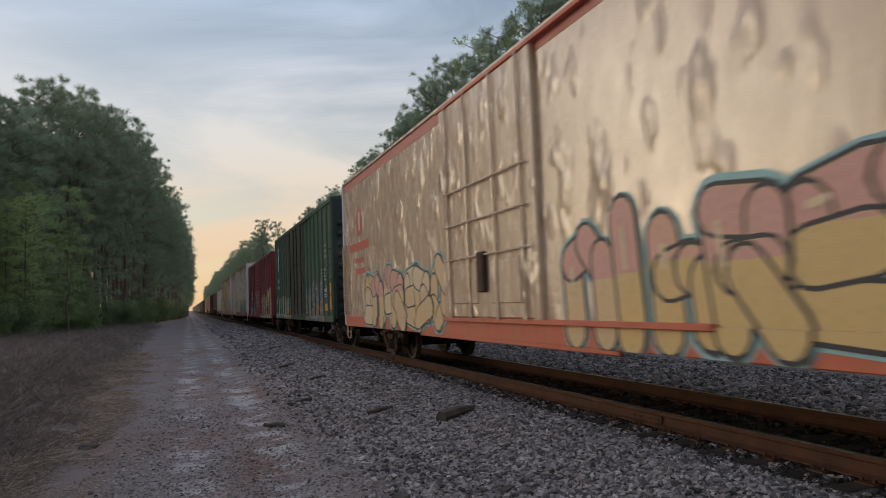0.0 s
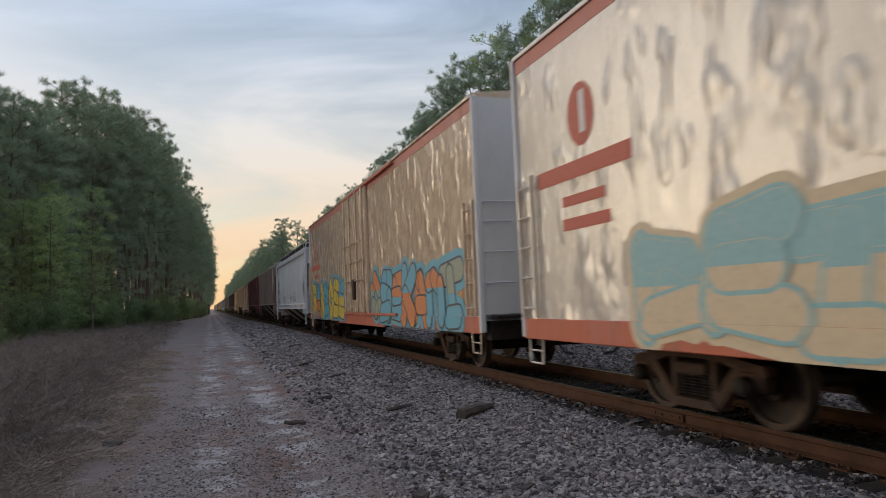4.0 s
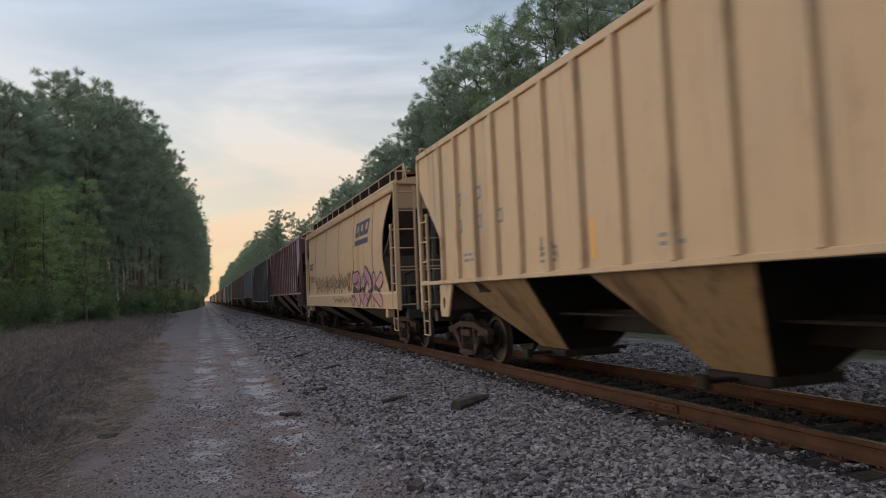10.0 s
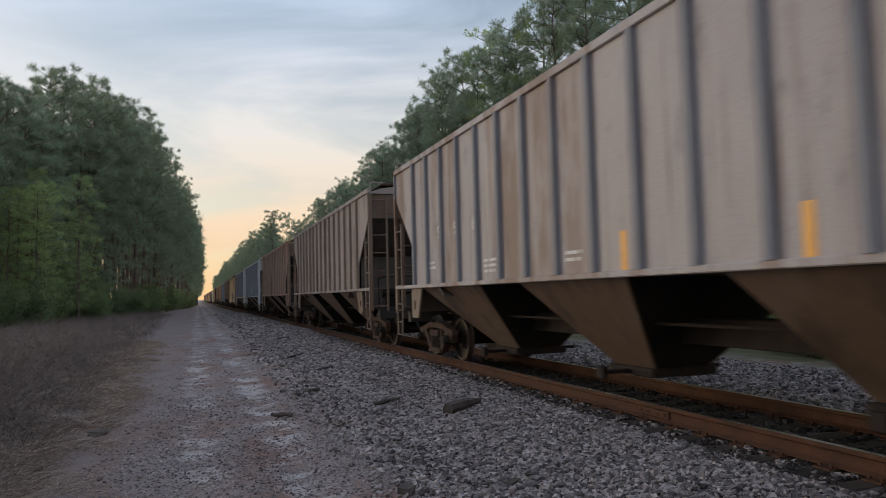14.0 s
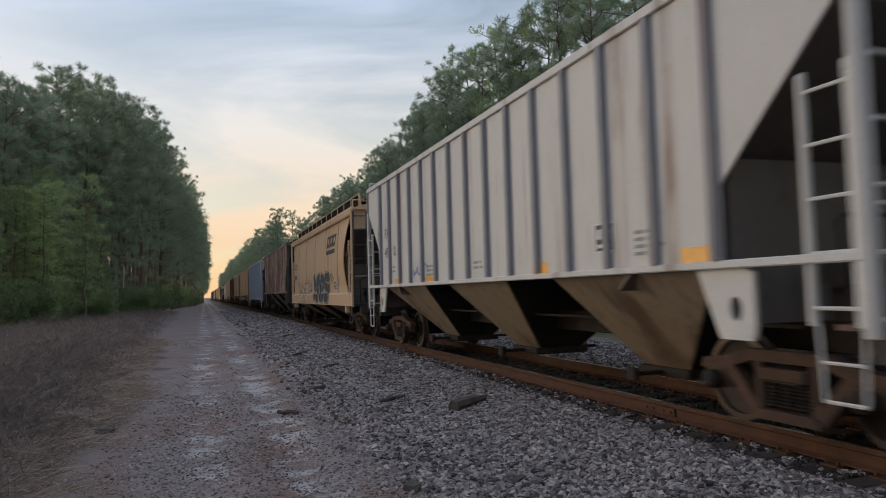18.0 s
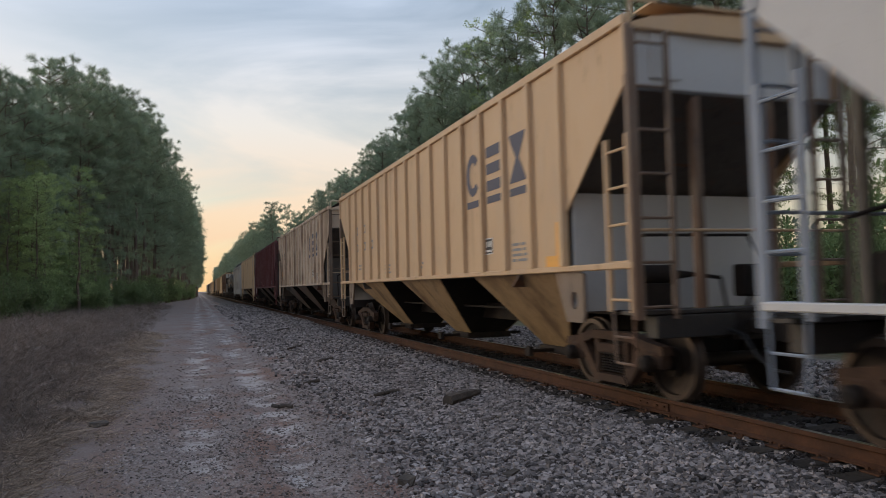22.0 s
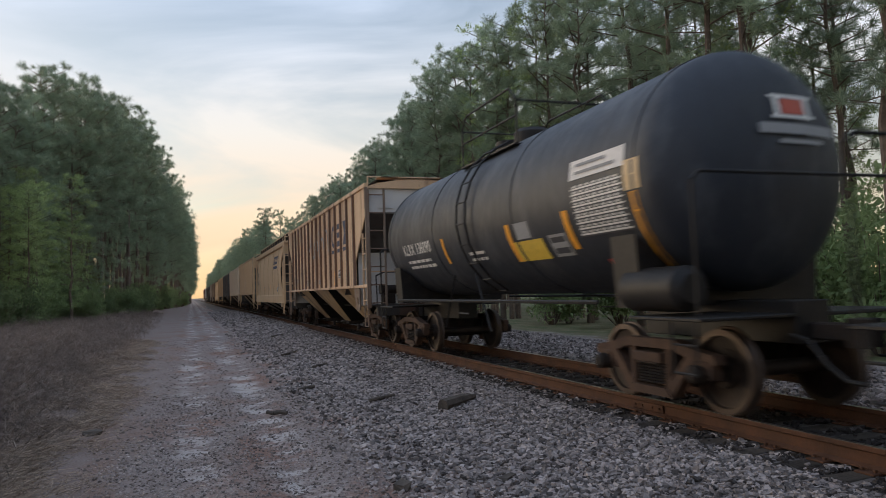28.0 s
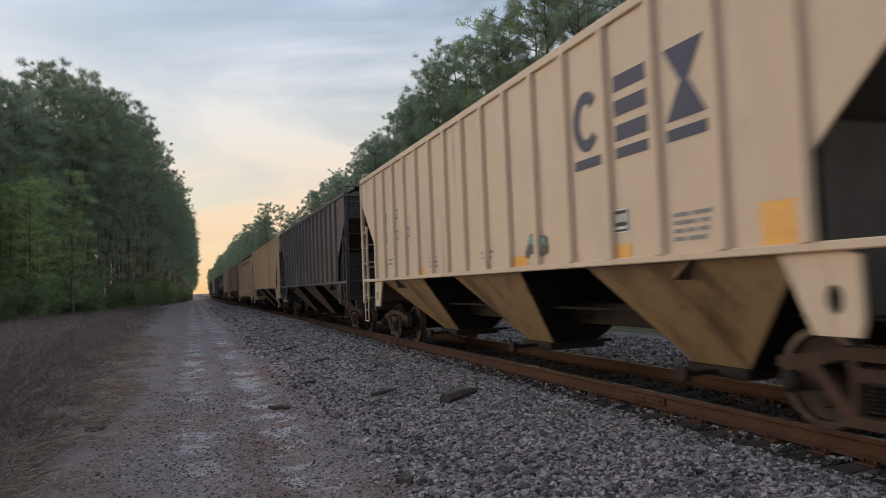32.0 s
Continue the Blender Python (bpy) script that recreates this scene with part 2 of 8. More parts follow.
    if dent < 0.5:
        bumped(n, l, bsdf, clouds, dent, 0.25)
    else:
        # scattered shallow dents in thin sheet, drawn out upright
        big = noise_node(n, l, tc, 1.5, 2.2, 0.5, (1.0, 1.5, 0.75), seed + 13)
        bumped(n, l, bsdf, ramp(n, l, big, 0.54, 0.84), dent, 0.06)
        bsdf.inputs["Specular IOR Level"].default_value = 0.9
    return m


def plain(name, c, rough=0.6, metal=0.0):
    m, n, l, bsdf = node_material(name)
    tc = n.new("ShaderNodeTexCoord").outputs["Object"]
    g = noise_node(n, l, tc, 14.0, 4)
    l.new(mix(n, l, ramp(n, l, g, 0.45, 0.8, 0.45), c, tuple(0.5 * k + 0.02 for k in c)), bsdf.inputs["Base Color"])
    bsdf.inputs["Roughness"].default_value, bsdf.inputs["Metallic"].default_value = rough, metal
    return m


STEEL_DARK = surface("dirty_cast_steel", (0.025, 0.02, 0.018), (0.048, 0.034, 0.026), 4, 0.75, 0.3, 0.3)
STEEL_RUST = surface("rusty_cast_steel", (0.062, 0.038, 0.028), (0.115, 0.066, 0.043), 3, 0.8, 0.2, 0.3)
WHEEL = surface("wheel_steel", (0.028, 0.022, 0.019), (0.052, 0.035, 0.027), 5, 0.6, 0.5, 0.15)
RIM = surface("worn_wheel_rim_steel", (0.105, 0.078, 0.062), (0.065, 0.046, 0.037), 5, 0.5, 0.5, 0.1)
TREAD = surface("bright_worn_steel", (0.45, 0.43, 0.41), (0.35, 0.33, 0.31), 8, 0.3, 1.0, 0.05)
BLACK = surface("black_oily_steel", (0.018, 0.017, 0.017), (0.035, 0.03, 0.027), 4, 0.55, 0.2, 0.15)
# sooty sheet, its base near black to paint in the underside shade too
SOOT_SHADE = surface("sooty_steel_sheet", (0.012, 0.011, 0.0105), (0.026, 0.021, 0.018), 1.5, 0.85, 0, 0.2)
YELLOW = plain("yellow_reflective_tape", (0.80, 0.35, 0.025), 0.4)
WHITE = plain("white_lettering_paint", (0.72, 0.70, 0.66), 0.6)
INK = plain("black_lettering_paint", (0.02, 0.022, 0.03), 0.6)
GREY_INK = plain("faded_grey_lettering", (0.27, 0.265, 0.26), 0.7)
DARK_INK = plain("worn_dark_brown_lettering", (0.07, 0.055, 0.05), 0.7)
NAVY = plain("dark_blue_lettering", (0.03, 0.04, 0.09), 0.6)
RED_INK = plain("faded_red_lettering", (0.5, 0.10, 0.06), 0.6)


# letter meshes, made while the scene is still small
TEXT = {}
for body in ("AOKX", "244167", "MO", "CX", "48", "22", "45", "IT", "FX", "466", "810", "97", "60", "16", "980", "077", "CI", "TX", "150", "188", "255336", "254740", "255038", "25", "20", "70", "26", "08", "07", "49", "0", "88", "5", "FHRX 136064", "KLRX 136090"):
    cu = bpy.data.curves.new("text", "FONT")
    cu.body, cu.size, cu.offset, cu.resolution_u = body, 1.0, 0.014, 3
    tmp = bpy.data.objects.new("text", cu)
    scene.collection.objects.link(tmp)
    TEXT[body] = bpy.data.meshes.new_from_object(tmp.evaluated_get(bpy.context.evaluated_depsgraph_get()))
    bpy.data.objects.remove(tmp)


# ---- ground: one sheet from the camera to the horizon ----
GROUND = -0.35
FAR_GROUND = -0.5


def ground_height(x, y):
    side = 0.5 + 0.5 * math.tanh((x - 14.0) * 0.6)
    z = GROUND * (1 - side) + FAR_GROUND * side
    z += 0.05 * noise.noise((x * 0.25, y * 0.18, 1.0)) + 0.03 * noise.noise((x * 1.1, y * 0.7, 4.0))
    for rut, deep in ((-0.02, 0.03), (1.0, 0.04)):
        z -= deep * math.exp(-((x - rut) / 0.24) ** 2)
    if x < -1.0:
        z += 0.10 * min(1.0, (-1.0 - x) / 2.0)
    return z


def ground_sheet():
    xs = [-3000, -800, -200, -90, -40, -20, -12, -8, -6, -5, -4] + [-3.5 + 0.14 * i for i in range(50)] + [3.8, 4.3, 5, 6, 7, 8, 9, 10, 11, 12, 14, 16, 20, 30, 60, 150, 600, 3000]
    ys = [-3000, -600, -120, -40, -20, -10, -5] + [-2 + 0.16 * i for i in range(150)] + [22.5 * 1.045 ** i for i in range(1, 60)] + [420, 600, 1000, 2000, 4500]
    v = [(x, y, ground_height(x, y)) for y in ys for x in xs]
    w = len(xs)
    f = [(j * w + i, j * w + i + 1, (j + 1) * w + i + 1, (j + 1) * w + i) for j in range(len(ys) - 1) for i in range(w - 1)]
    s = Shape()
    s.v, s.f = v, f
    m, n, l, bsdf = node_material("dirt_track_and_forest_floor")
    tc = n.new("ShaderNodeTexCoord").outputs["Object"]
    sep = n.new("ShaderNodeSeparateXYZ")
    l.new(tc, sep.inputs["Vector"])
    wobble = noise_node(n, l, tc, 1.1, 8, 0.7)
    add = n.new("ShaderNodeMath")
    add.operation = "MULTIPLY_ADD"
    add.inputs[1].default_value = 3.2
    l.new(wobble, add.inputs[0])
    l.new(sep.outputs["X"], add.inputs[2])
    along = add.outputs[0]
    grit = noise_node(n, l, tc, 26.0, 5, 0.7)
    patch = noise_node(n, l, tc, 1.4, 5, 0.6, (1.0, 0.35, 1.0))
    pebble = n.new("ShaderNodeTexVoronoi")
    pebble.inputs["Scale"].default_value = 34.0
    l.new(tc, pebble.inputs["Vector"])
    gravel = mix(n, l, ramp(n, l, patch, 0.3, 0.7), (0.245, 0.19, 0.168), (0.335, 0.275, 0.25))
    gravel = mix(n, l, ramp(n, l, grit, 0.35, 0.7, 0.75), gravel, (0.145, 0.108, 0.092))
    stones = n.new("ShaderNodeHueSaturation")
    stones.inputs["Saturation"].default_value = 0.2
    l.new(pebble.outputs["Color"], stones.inputs["Color"])
    gravel = mix(n, l, ramp(n, l, pebble.outputs["Distance"], 0.45, 0.1, 0.5), gravel, mix(n, l, 0.6, stones.outputs["Color"], (0.22, 0.19, 0.175)))
    clay = mix(n, l, ramp(n, l, grit, 0.3, 0.7), (0.29, 0.16, 0.118), (0.17, 0.10, 0.076))
    stain = noise_node(n, l, tc, 0.9, 7, 0.68, (1.0, 0.4, 1.0), 9.0)
    col = mix(n, l, ramp(n, l, stain, 0.47, 0.60, 0.85), gravel, clay)
    rut = n.new("ShaderNodeMath")
    rut.operation = "PINGPONG"
    rut.inputs[1].default_value = 0.51
    l.new(sep.outputs["X"], rut.inputs[0])
    puddle = noise_node(n, l, tc, 1.5, 6, 0.62, (0.9, 1.15, 1.0), 5.0)
    both = n.new("ShaderNodeMath")
    both.operation = "MULTIPLY"
    l.new(ramp(n, l, rut.outputs[0], 0.40, 0.14), both.inputs[0])
    l.new(ramp(n, l, puddle, 0.50, 0.58, 0.9), both.inputs[1])
    inside = n.new("ShaderNodeMath")
    inside.operation = "MULTIPLY"
    l.new(both.outputs[0], inside.inputs[0])
    l.new(ramp(n, l, along, 0.9, 1.5), inside.inputs[1])
    col = mix(n, l, inside.outputs[0], col, mix(n, l, grit, (0.53, 0.475, 0.44), (0.42, 0.365, 0.338)))
    litter = mix(n, l, ramp(n, l, grit, 0.3, 0.7), (0.17, 0.127, 0.108), (0.29, 0.22, 0.185))
    col = mix(n, l, ramp(n, l, along, 2.1, -0.5, 0.85), col, litter)
    far = n.new("ShaderNodeMapRange")
    far.inputs["From Min"].default_value, far.inputs["From Max"].default_value = 14.2, 15.6
    l.new(along, far.inputs["Value"])
    col = mix(n, l, far.outputs["Result"], col, mix(n, l, ramp(n, l, patch, 0.4, 0.6), (0.12, 0.13, 0.06), (0.2, 0.17, 0.10)))
    l.new(col, bsdf.inputs["Base Color"])
    bsdf.inputs["Roughness"].default_value = 0.95
    bsdf.inputs["Specular IOR Level"].default_value = 0.2
    hsum = n.new("ShaderNodeMath")
    hsum.operation = "ADD"
    l.new(grit, hsum.inputs[0])
    l.new(pebble.outputs["Distance"], hsum.inputs[1])
    bumped(n, l, bsdf, hsum.outputs[0], 0.7, 0.025)
    ob = new("ground", s.mesh("ground", m, True))
    return tagged(ob, "gravelly dirt service track beside brush and forest floor", "ground", kind="structure")


ground = ground_sheet()

# ---- ballast bed under the track ----
STONE = surface("crushed_grey_stone", (0.198, 0.168, 0.155), (0.118, 0.097, 0.089), 2.0, 0.9, 0, 0.4, 40.0, 0.6, 0.8)
GRAVEL = surface("brown_grey_gravel", (0.48, 0.395, 0.355), (0.31, 0.24, 0.21), 1.2, 0.95, 0, 0.3, 40.0, 0.5, 0.6)
OILY = surface("oil_stained_stone", (0.062, 0.049, 0.043), (0.040, 0.032, 0.028), 2.0, 0.9, 0, 0.4, 40.0, 0.5, 0.5)
BALLAST = surface("ballast_bed", (0.20, 0.168, 0.152), (0.10, 0.082, 0.074), 9.0, 0.95, 0, 0.9, 14.0)


def bed_height(x):
    """Cross-section of the ballast bed, rail tops at 0."""
    u = abs(x - TRACK)
    if u < 1.75:
        return -0.215
    if x > TRACK:
        return -0.215 - (u - 1.75) * 0.055 if u < 5.6 else -0.427 - (u - 5.6) * 0.35
    toe = -0.215 - (u - 1.75) * 0.085
    return max(GROUND - 0.09, toe - max(0, u - 3.4) * 0.2)


def ballast_bed():
    xs = [1.5 + 0.2 * i for i in range(60)]
    ys = [-60, -20, -8] + [-4 + 0.25 * i for i in range(110)] + [24 * 1.06 ** i for i in range(1, 58)] + [760]
    v = [(x, y, bed_height(x) + (0.02 * noise.noise((x * 3, y * 3, 0)) if -8 < y < 60 else 0)) for y in ys for x in xs]
    w = len(xs)
    s = Shape()
    s.v = v
    s.f = [(j * w + i, j * w + i + 1, (j + 1) * w + i + 1, (j + 1) * w + i) for j in range(len(ys) - 1) for i in range(w - 1)]
    ob = new("ballast", s.mesh("ballast", BALLAST, True))
    return tagged(ob, "grey crushed-stone ballast bed sloping to the dirt track", "ballast", kind="structure")


ballast = ballast_bed()


def stone_verts(rng):
    """A broken stone: a block with its corners pushed about."""
    p = np.array([(x, y, z) for x in (-1, 1) for y in (-1, 1) for z in (-1, 1)], float) * 0.5
    return p * rng.uniform(0.55, 1.3, (8, 3)) * rng.uniform(0.65, 1.3, 3)


STONE_FACES = [(0, 1, 3), (0, 3, 2), (4, 6, 7), (4, 7, 5), (0, 4, 5), (0, 5, 1), (2, 3, 7), (2, 7, 6), (0, 2, 6), (0, 6, 4), (1, 5, 7), (1, 7, 3)]


def loose_stones():
    rng = np.random.default_rng(5)
    shapes = [stone_verts(rng) for i in range(24)]
    faces = np.array(STONE_FACES)
    verts, tris, singles = [], [], []
    count = 0

    def scatter(n, xr, yr, size, power=1.0, oily=False):
        nonlocal count
        for i in range(n):
            y = yr[0] + (yr[1] - yr[0]) * rng.random() ** power
            x = rng.uniform(*xr)
            # the bed thins out towards the dirt track
            if size > 0.03 and x < 3.0 and rng.random() > max(0.0, (x - 1.3) / 1.7) ** 1.6:
                continue
            if size <= 0.03 and x < -0.4 and rng.random() < (-0.4 - x) / 0.9:
                continue
            if RAIL - 0.09 < x < RAIL + 0.09 or TRACK + 0.66 < x < TRACK + 0.85:
                continue
            if size < 0.045 and RAIL - 0.5 < x < RAIL and not oily and rng.random() < 0.75:
                continue
            # the tie ends stay mostly bare
            if RAIL - 0.53 < x < TRACK + 1.2 and abs((y + 40.0 + 0.2675) % 0.535 - 0.2675) < 0.16 and rng.random() < 0.95:
                continue
            r = size * rng.uniform(0.55, 1.45)
            q = Euler(rng.uniform(0, 6.28, 3)).to_matrix()
            z = max(bed_height(x) if x > 1.9 else -9, ground_height(x, y))
            k = rng.integers(len(shapes))
            if yr[0] < 6 and len(singles) < 150 and 2.2 < x < 4.6 and 4.9 < y < 8.5 and rng.random() < 0.5:
                singles.append((int(k), Matrix.LocRotScale((x, y, z + 0.3 * r), q.to_quaternion(), (r, r, r))))
                continue
            verts.append(shapes[k] @ np.array(q).T * r * (1, 1, 0.8 if size > 0.031 else 0.65) + (x, y, z + (0.2 if size > 0.031 else 0.13) * r))
            tris.append(faces + count)
            count += 8

    def heap(name, label, material, parent):
        nonlocal verts, tris, count
        me = bpy.data.meshes.new(name)
        me.from_pydata(np.vstack(verts).tolist(), [], np.vstack(tris).tolist())
        me.materials.append(material)
        ob = new(name, me)
        ob.parent = parent
        tagged(ob, label, kind="stuff")
        verts, tris, count = [], [], 0

    scatter(43000, (1.5, RAIL - 0.1), (3.0, 14.0), 0.040)
    scatter(26000, (1.5, RAIL - 0.1), (13.0, 36.0), 0.052, 1.2)
    scatter(12000, (1.8, RAIL - 0.1), (34.0, 90.0), 0.10, 1.3)
    scatter(12000, (1.5, RAIL - 0.1), (-9.0, 3.0), 0.052)
    scatter(6000, (TRACK + 1.1, TRACK + 6.2), (-9.0, 3.0), 0.07)
    scatter(20000, (TRACK + 1.1, TRACK + 6.2), (3.0, 34.0), 0.062, 1.2)
    scatter(6000, (TRACK + 1.1, TRACK + 5.5), (34.0, 90.0), 0.11, 1.2)
    heap("stones", "loose crushed grey stones", STONE, ballast)
    # dark oily stones between the rails
    scatter(14000, (RAIL - 0.1, TRACK + 1.1), (3.0, 36.0), 0.046, 1.2)
    scatter(5000, (RAIL - 0.5, TRACK + 1.1), (-9.0, 3.0), 0.05, 1.0, True)
    scatter(9000, (RAIL - 0.55, RAIL + 0.1), (3.0, 30.0), 0.036, 1.2, True)
    heap("track_stones", "dark oil-stained stones between the ties", OILY, ballast)
    # fine gravel on the dirt track
    scatter(17000, (-1.3, 3.2), (2.6, 14.0), 0.020, 1.5)
    scatter(3500, (-1.3, 3.0), (8.0, 34.0), 0.026, 1.3)
    scatter(9000, (-1.3, 2.8), (2.6, 9.0), 0.014, 1.2)
    scatter(6000, (-1.3, 3.2), (-9.0, 2.6), 0.026)
    heap("gravel", "fine brown-grey gravel", GRAVEL, ground)
    own = []
    for p in shapes:
        one = bpy.data.meshes.new("stone")
        one.from_pydata(p.tolist(), [], STONE_FACES)
        one.materials.append(STONE)
        own.append(one)
    for k, m in singles:
        o = new("stone", own[k])
        o.parent = ballast
        o.matrix_basis = m


# ---- track ----
RAIL_RUST = surface("rusty_rail_steel", (0.12, 0.052, 0.027), (0.072, 0.035, 0.020), 3.5, 0.85, 0.1, 0.35, 30)
TIE = surface("creosoted_tie_timber", (0.045, 0.035, 0.028), (0.085, 0.066, 0.05), 2.5, 0.9, 0, 0.6, 30, 0.3, 0.3)


def track():
    t = thing("railway_track", "rusty steel rails spiked to dark timber ties", "railway track", kind="structure")
    prof = [(-0.07, -0.185), (0.07, -0.185), (0.07, -0.172), (0.012, -0.15), (0.009, -0.055), (0.036, -0.042), (0.036, -0.004), (0.03, 0.0), (-0.03, 0.0), (-0.036, -0.004), (-0.036, -0.042), (-0.009, -0.055), (-0.012, -0.15), (-0.07, -0.172)]
    for x in (RAIL, RAIL + 1.505):
        rail = part("rail", Shape().prism([(x + u, w) for u, w in prof], "y", -60, 760), RAIL_RUST, t, "rust-brown steel rail")
        part("running_surface", Shape().box(x - 0.027, x + 0.027, -60, 760, 0.0, 0.003), TREAD, rail, "bright worn rail top")
    # bars that join rail lengths
    for y in (7.55, 19.4, 31.3):
        bar = part("joint_bar", Shape().cbox(RAIL - 0.034, RAIL - 0.012, y - 0.31, y + 0.31, -0.15, -0.055, 0.008), RAIL_RUST, t)
        b = Shape()
        for k in (-0.24, -0.1, 0.1, 0.24):
            b.rod((RAIL - 0.034, y + k, -0.10), (RAIL - 0.05, y + k, -0.10), 0.013, 6)
        part("bolts", b, RAIL_RUST, bar)
    rng = random.Random(3)
    tie = Shape().cbox(-1.29, 1.29, -0.115, 0.115, -0.18, 0, 0.012).mesh("tie", TIE)
    plate = Shape().cbox(-0.17, 0.17, -0.095, 0.095, 0.0, 0.018, 0.004)
    for sx in (-0.11, 0.11):
        for sy in (-0.06, 0.06):
            plate.cbox(sx - 0.015, sx + 0.015, sy - 0.015, sy + 0.015, 0.018, 0.045, 0.004)
    plate = plate.mesh("tie_plate", RAIL_RUST)
    rest = Shape()
    for i in range(1340):
        y = -40 + 0.535 * i + rng.uniform(-0.04, 0.04)
        turn, shift = rng.uniform(-1.2, 1.2), rng.uniform(-0.06, 0.06)
        if 0 < y < 62:
            o = part("tie", tie, None, t)
            o.matrix_basis = pose(TRACK + shift, y, -0.203, 0, 0, turn)
            for x in (RAIL, RAIL + 1.505):
                if y < 34:
                    q = part("tie_plate", plate, None, o)
                    q.matrix_basis = o.matrix_basis.inverted() @ pose(x, y, -0.203)
        elif y < 420:
            rest.box(TRACK - 1.29, TRACK + 1.29, y - 0.115, y + 0.115, -0.37, -0.203)
    tagged(part("far_ties", rest, TIE, t), kind="stuff")


# ---- trees ----
BARK = surface("pine_bark", (0.15, 0.11, 0.085), (0.22, 0.165, 0.125), 5, 0.95, 0, 0.6, 16, 0.25)
DEAD = surface("grey_dry_stems", (0.205, 0.158, 0.128), (0.30, 0.235, 0.195), 1.5, 0.95, 0, 0, 12, 0, 0.7)


def leaf_material(name, a, b, vary=0.35):
    m, n, l, bsdf = node_material(name)
    rnd = n.new("ShaderNodeNewGeometry").outputs["Random Per Island"]
    own = n.new("ShaderNodeObjectInfo").outputs["Random"]
    col = mix(n, l, rnd, a, b)
    hsv = n.new("ShaderNodeHueSaturation")
    mr = n.new("ShaderNodeMapRange")
    mr.inputs["To Min"].default_value, mr.inputs["To Max"].default_value = 1 - vary, 1 + vary
    l.new(own, mr.inputs["Value"])
    l.new(mr.outputs["Result"], hsv.inputs["Value"])
    l.new(col, hsv.inputs["Color"])
    l.new(hsv.outputs["Color"], bsdf.inputs["Base Color"])
    bsdf.inputs["Roughness"].default_value = 0.75
    bsdf.inputs["Specular IOR Level"].default_value = 0.15
    glow = n.new("ShaderNodeBsdfTranslucent")
    l.new(hsv.outputs["Color"], glow.inputs["Color"])
    sh = n.new("ShaderNodeMixShader")
    sh.inputs["Fac"].default_value = 0.5
    l.new(bsdf.outputs["BSDF"], sh.inputs[1])
    l.new(glow.outputs["BSDF"], sh.inputs[2])
    l.new(sh.outputs["Shader"], n["Material Output"].inputs["Surface"])
    return m


NEEDLES = leaf_material("pine_needles", (0.235, 0.300, 0.205), (0.375, 0.430, 0.285), 0.2)
LEAVES = leaf_material("young_green_leaves", (0.27, 0.345, 0.14), (0.37, 0.44, 0.2))
SHRUB_LEAVES = leaf_material("shrub_leaves", (0.18, 0.24, 0.105), (0.27, 0.33, 0.155))


def leaf_cloud(rng, centres, radii, per, size, flat=0.75, wide=0.3, tuft=False):
    """Small leaf blades round each centre, as arrays for one mesh. tuft: needles that radiate from the centre."""
    c = np.repeat(np.array(centres), per, axis=0)
    r = np.repeat(np.array(radii), per)[:, None]
    d = rng.normal(size=c.shape)
    d /= np.linalg.norm(d, axis=1)[:, None]
    if tuft:
        at = c + d * r * 0.25 * rng.random((len(c), 1))
        out = d + 0.25 * rng.normal(size=d.shape) + np.array([0, 0, 0.25])
        s = r * rng.uniform(0.7, 1.25, (len(c), 1))
    else:
        at = c + d * r * (rng.random((len(c), 1)) ** 0.45) * np.array([1, 1, flat])
        out = d + 0.6 * rng.normal(size=d.shape) + np.array([0, 0, 0.35])
        s = size * rng.uniform(0.6, 1.4, (len(c), 1))
    out /= np.linalg.norm(out, axis=1)[:, None]
    across = np.cross(out, rng.normal(size=d.shape))
    across /= np.linalg.norm(across, axis=1)[:, None]
    w = size * wide if tuft else s * wide
    v = np.stack([at - across * w, at + across * w, at + out * s + across * w * 0.4, at + out * s * 0.9 - across * w * 0.6], 1).reshape(-1, 3)
    f = np.arange(len(v)).reshape(-1, 4)
    return v, f


def cloud_mesh(name, v, f, material):
    me = bpy.data.meshes.new(name)
    me.from_pydata(v.tolist(), [], f.tolist())
    me.materials.append(material)
    return me


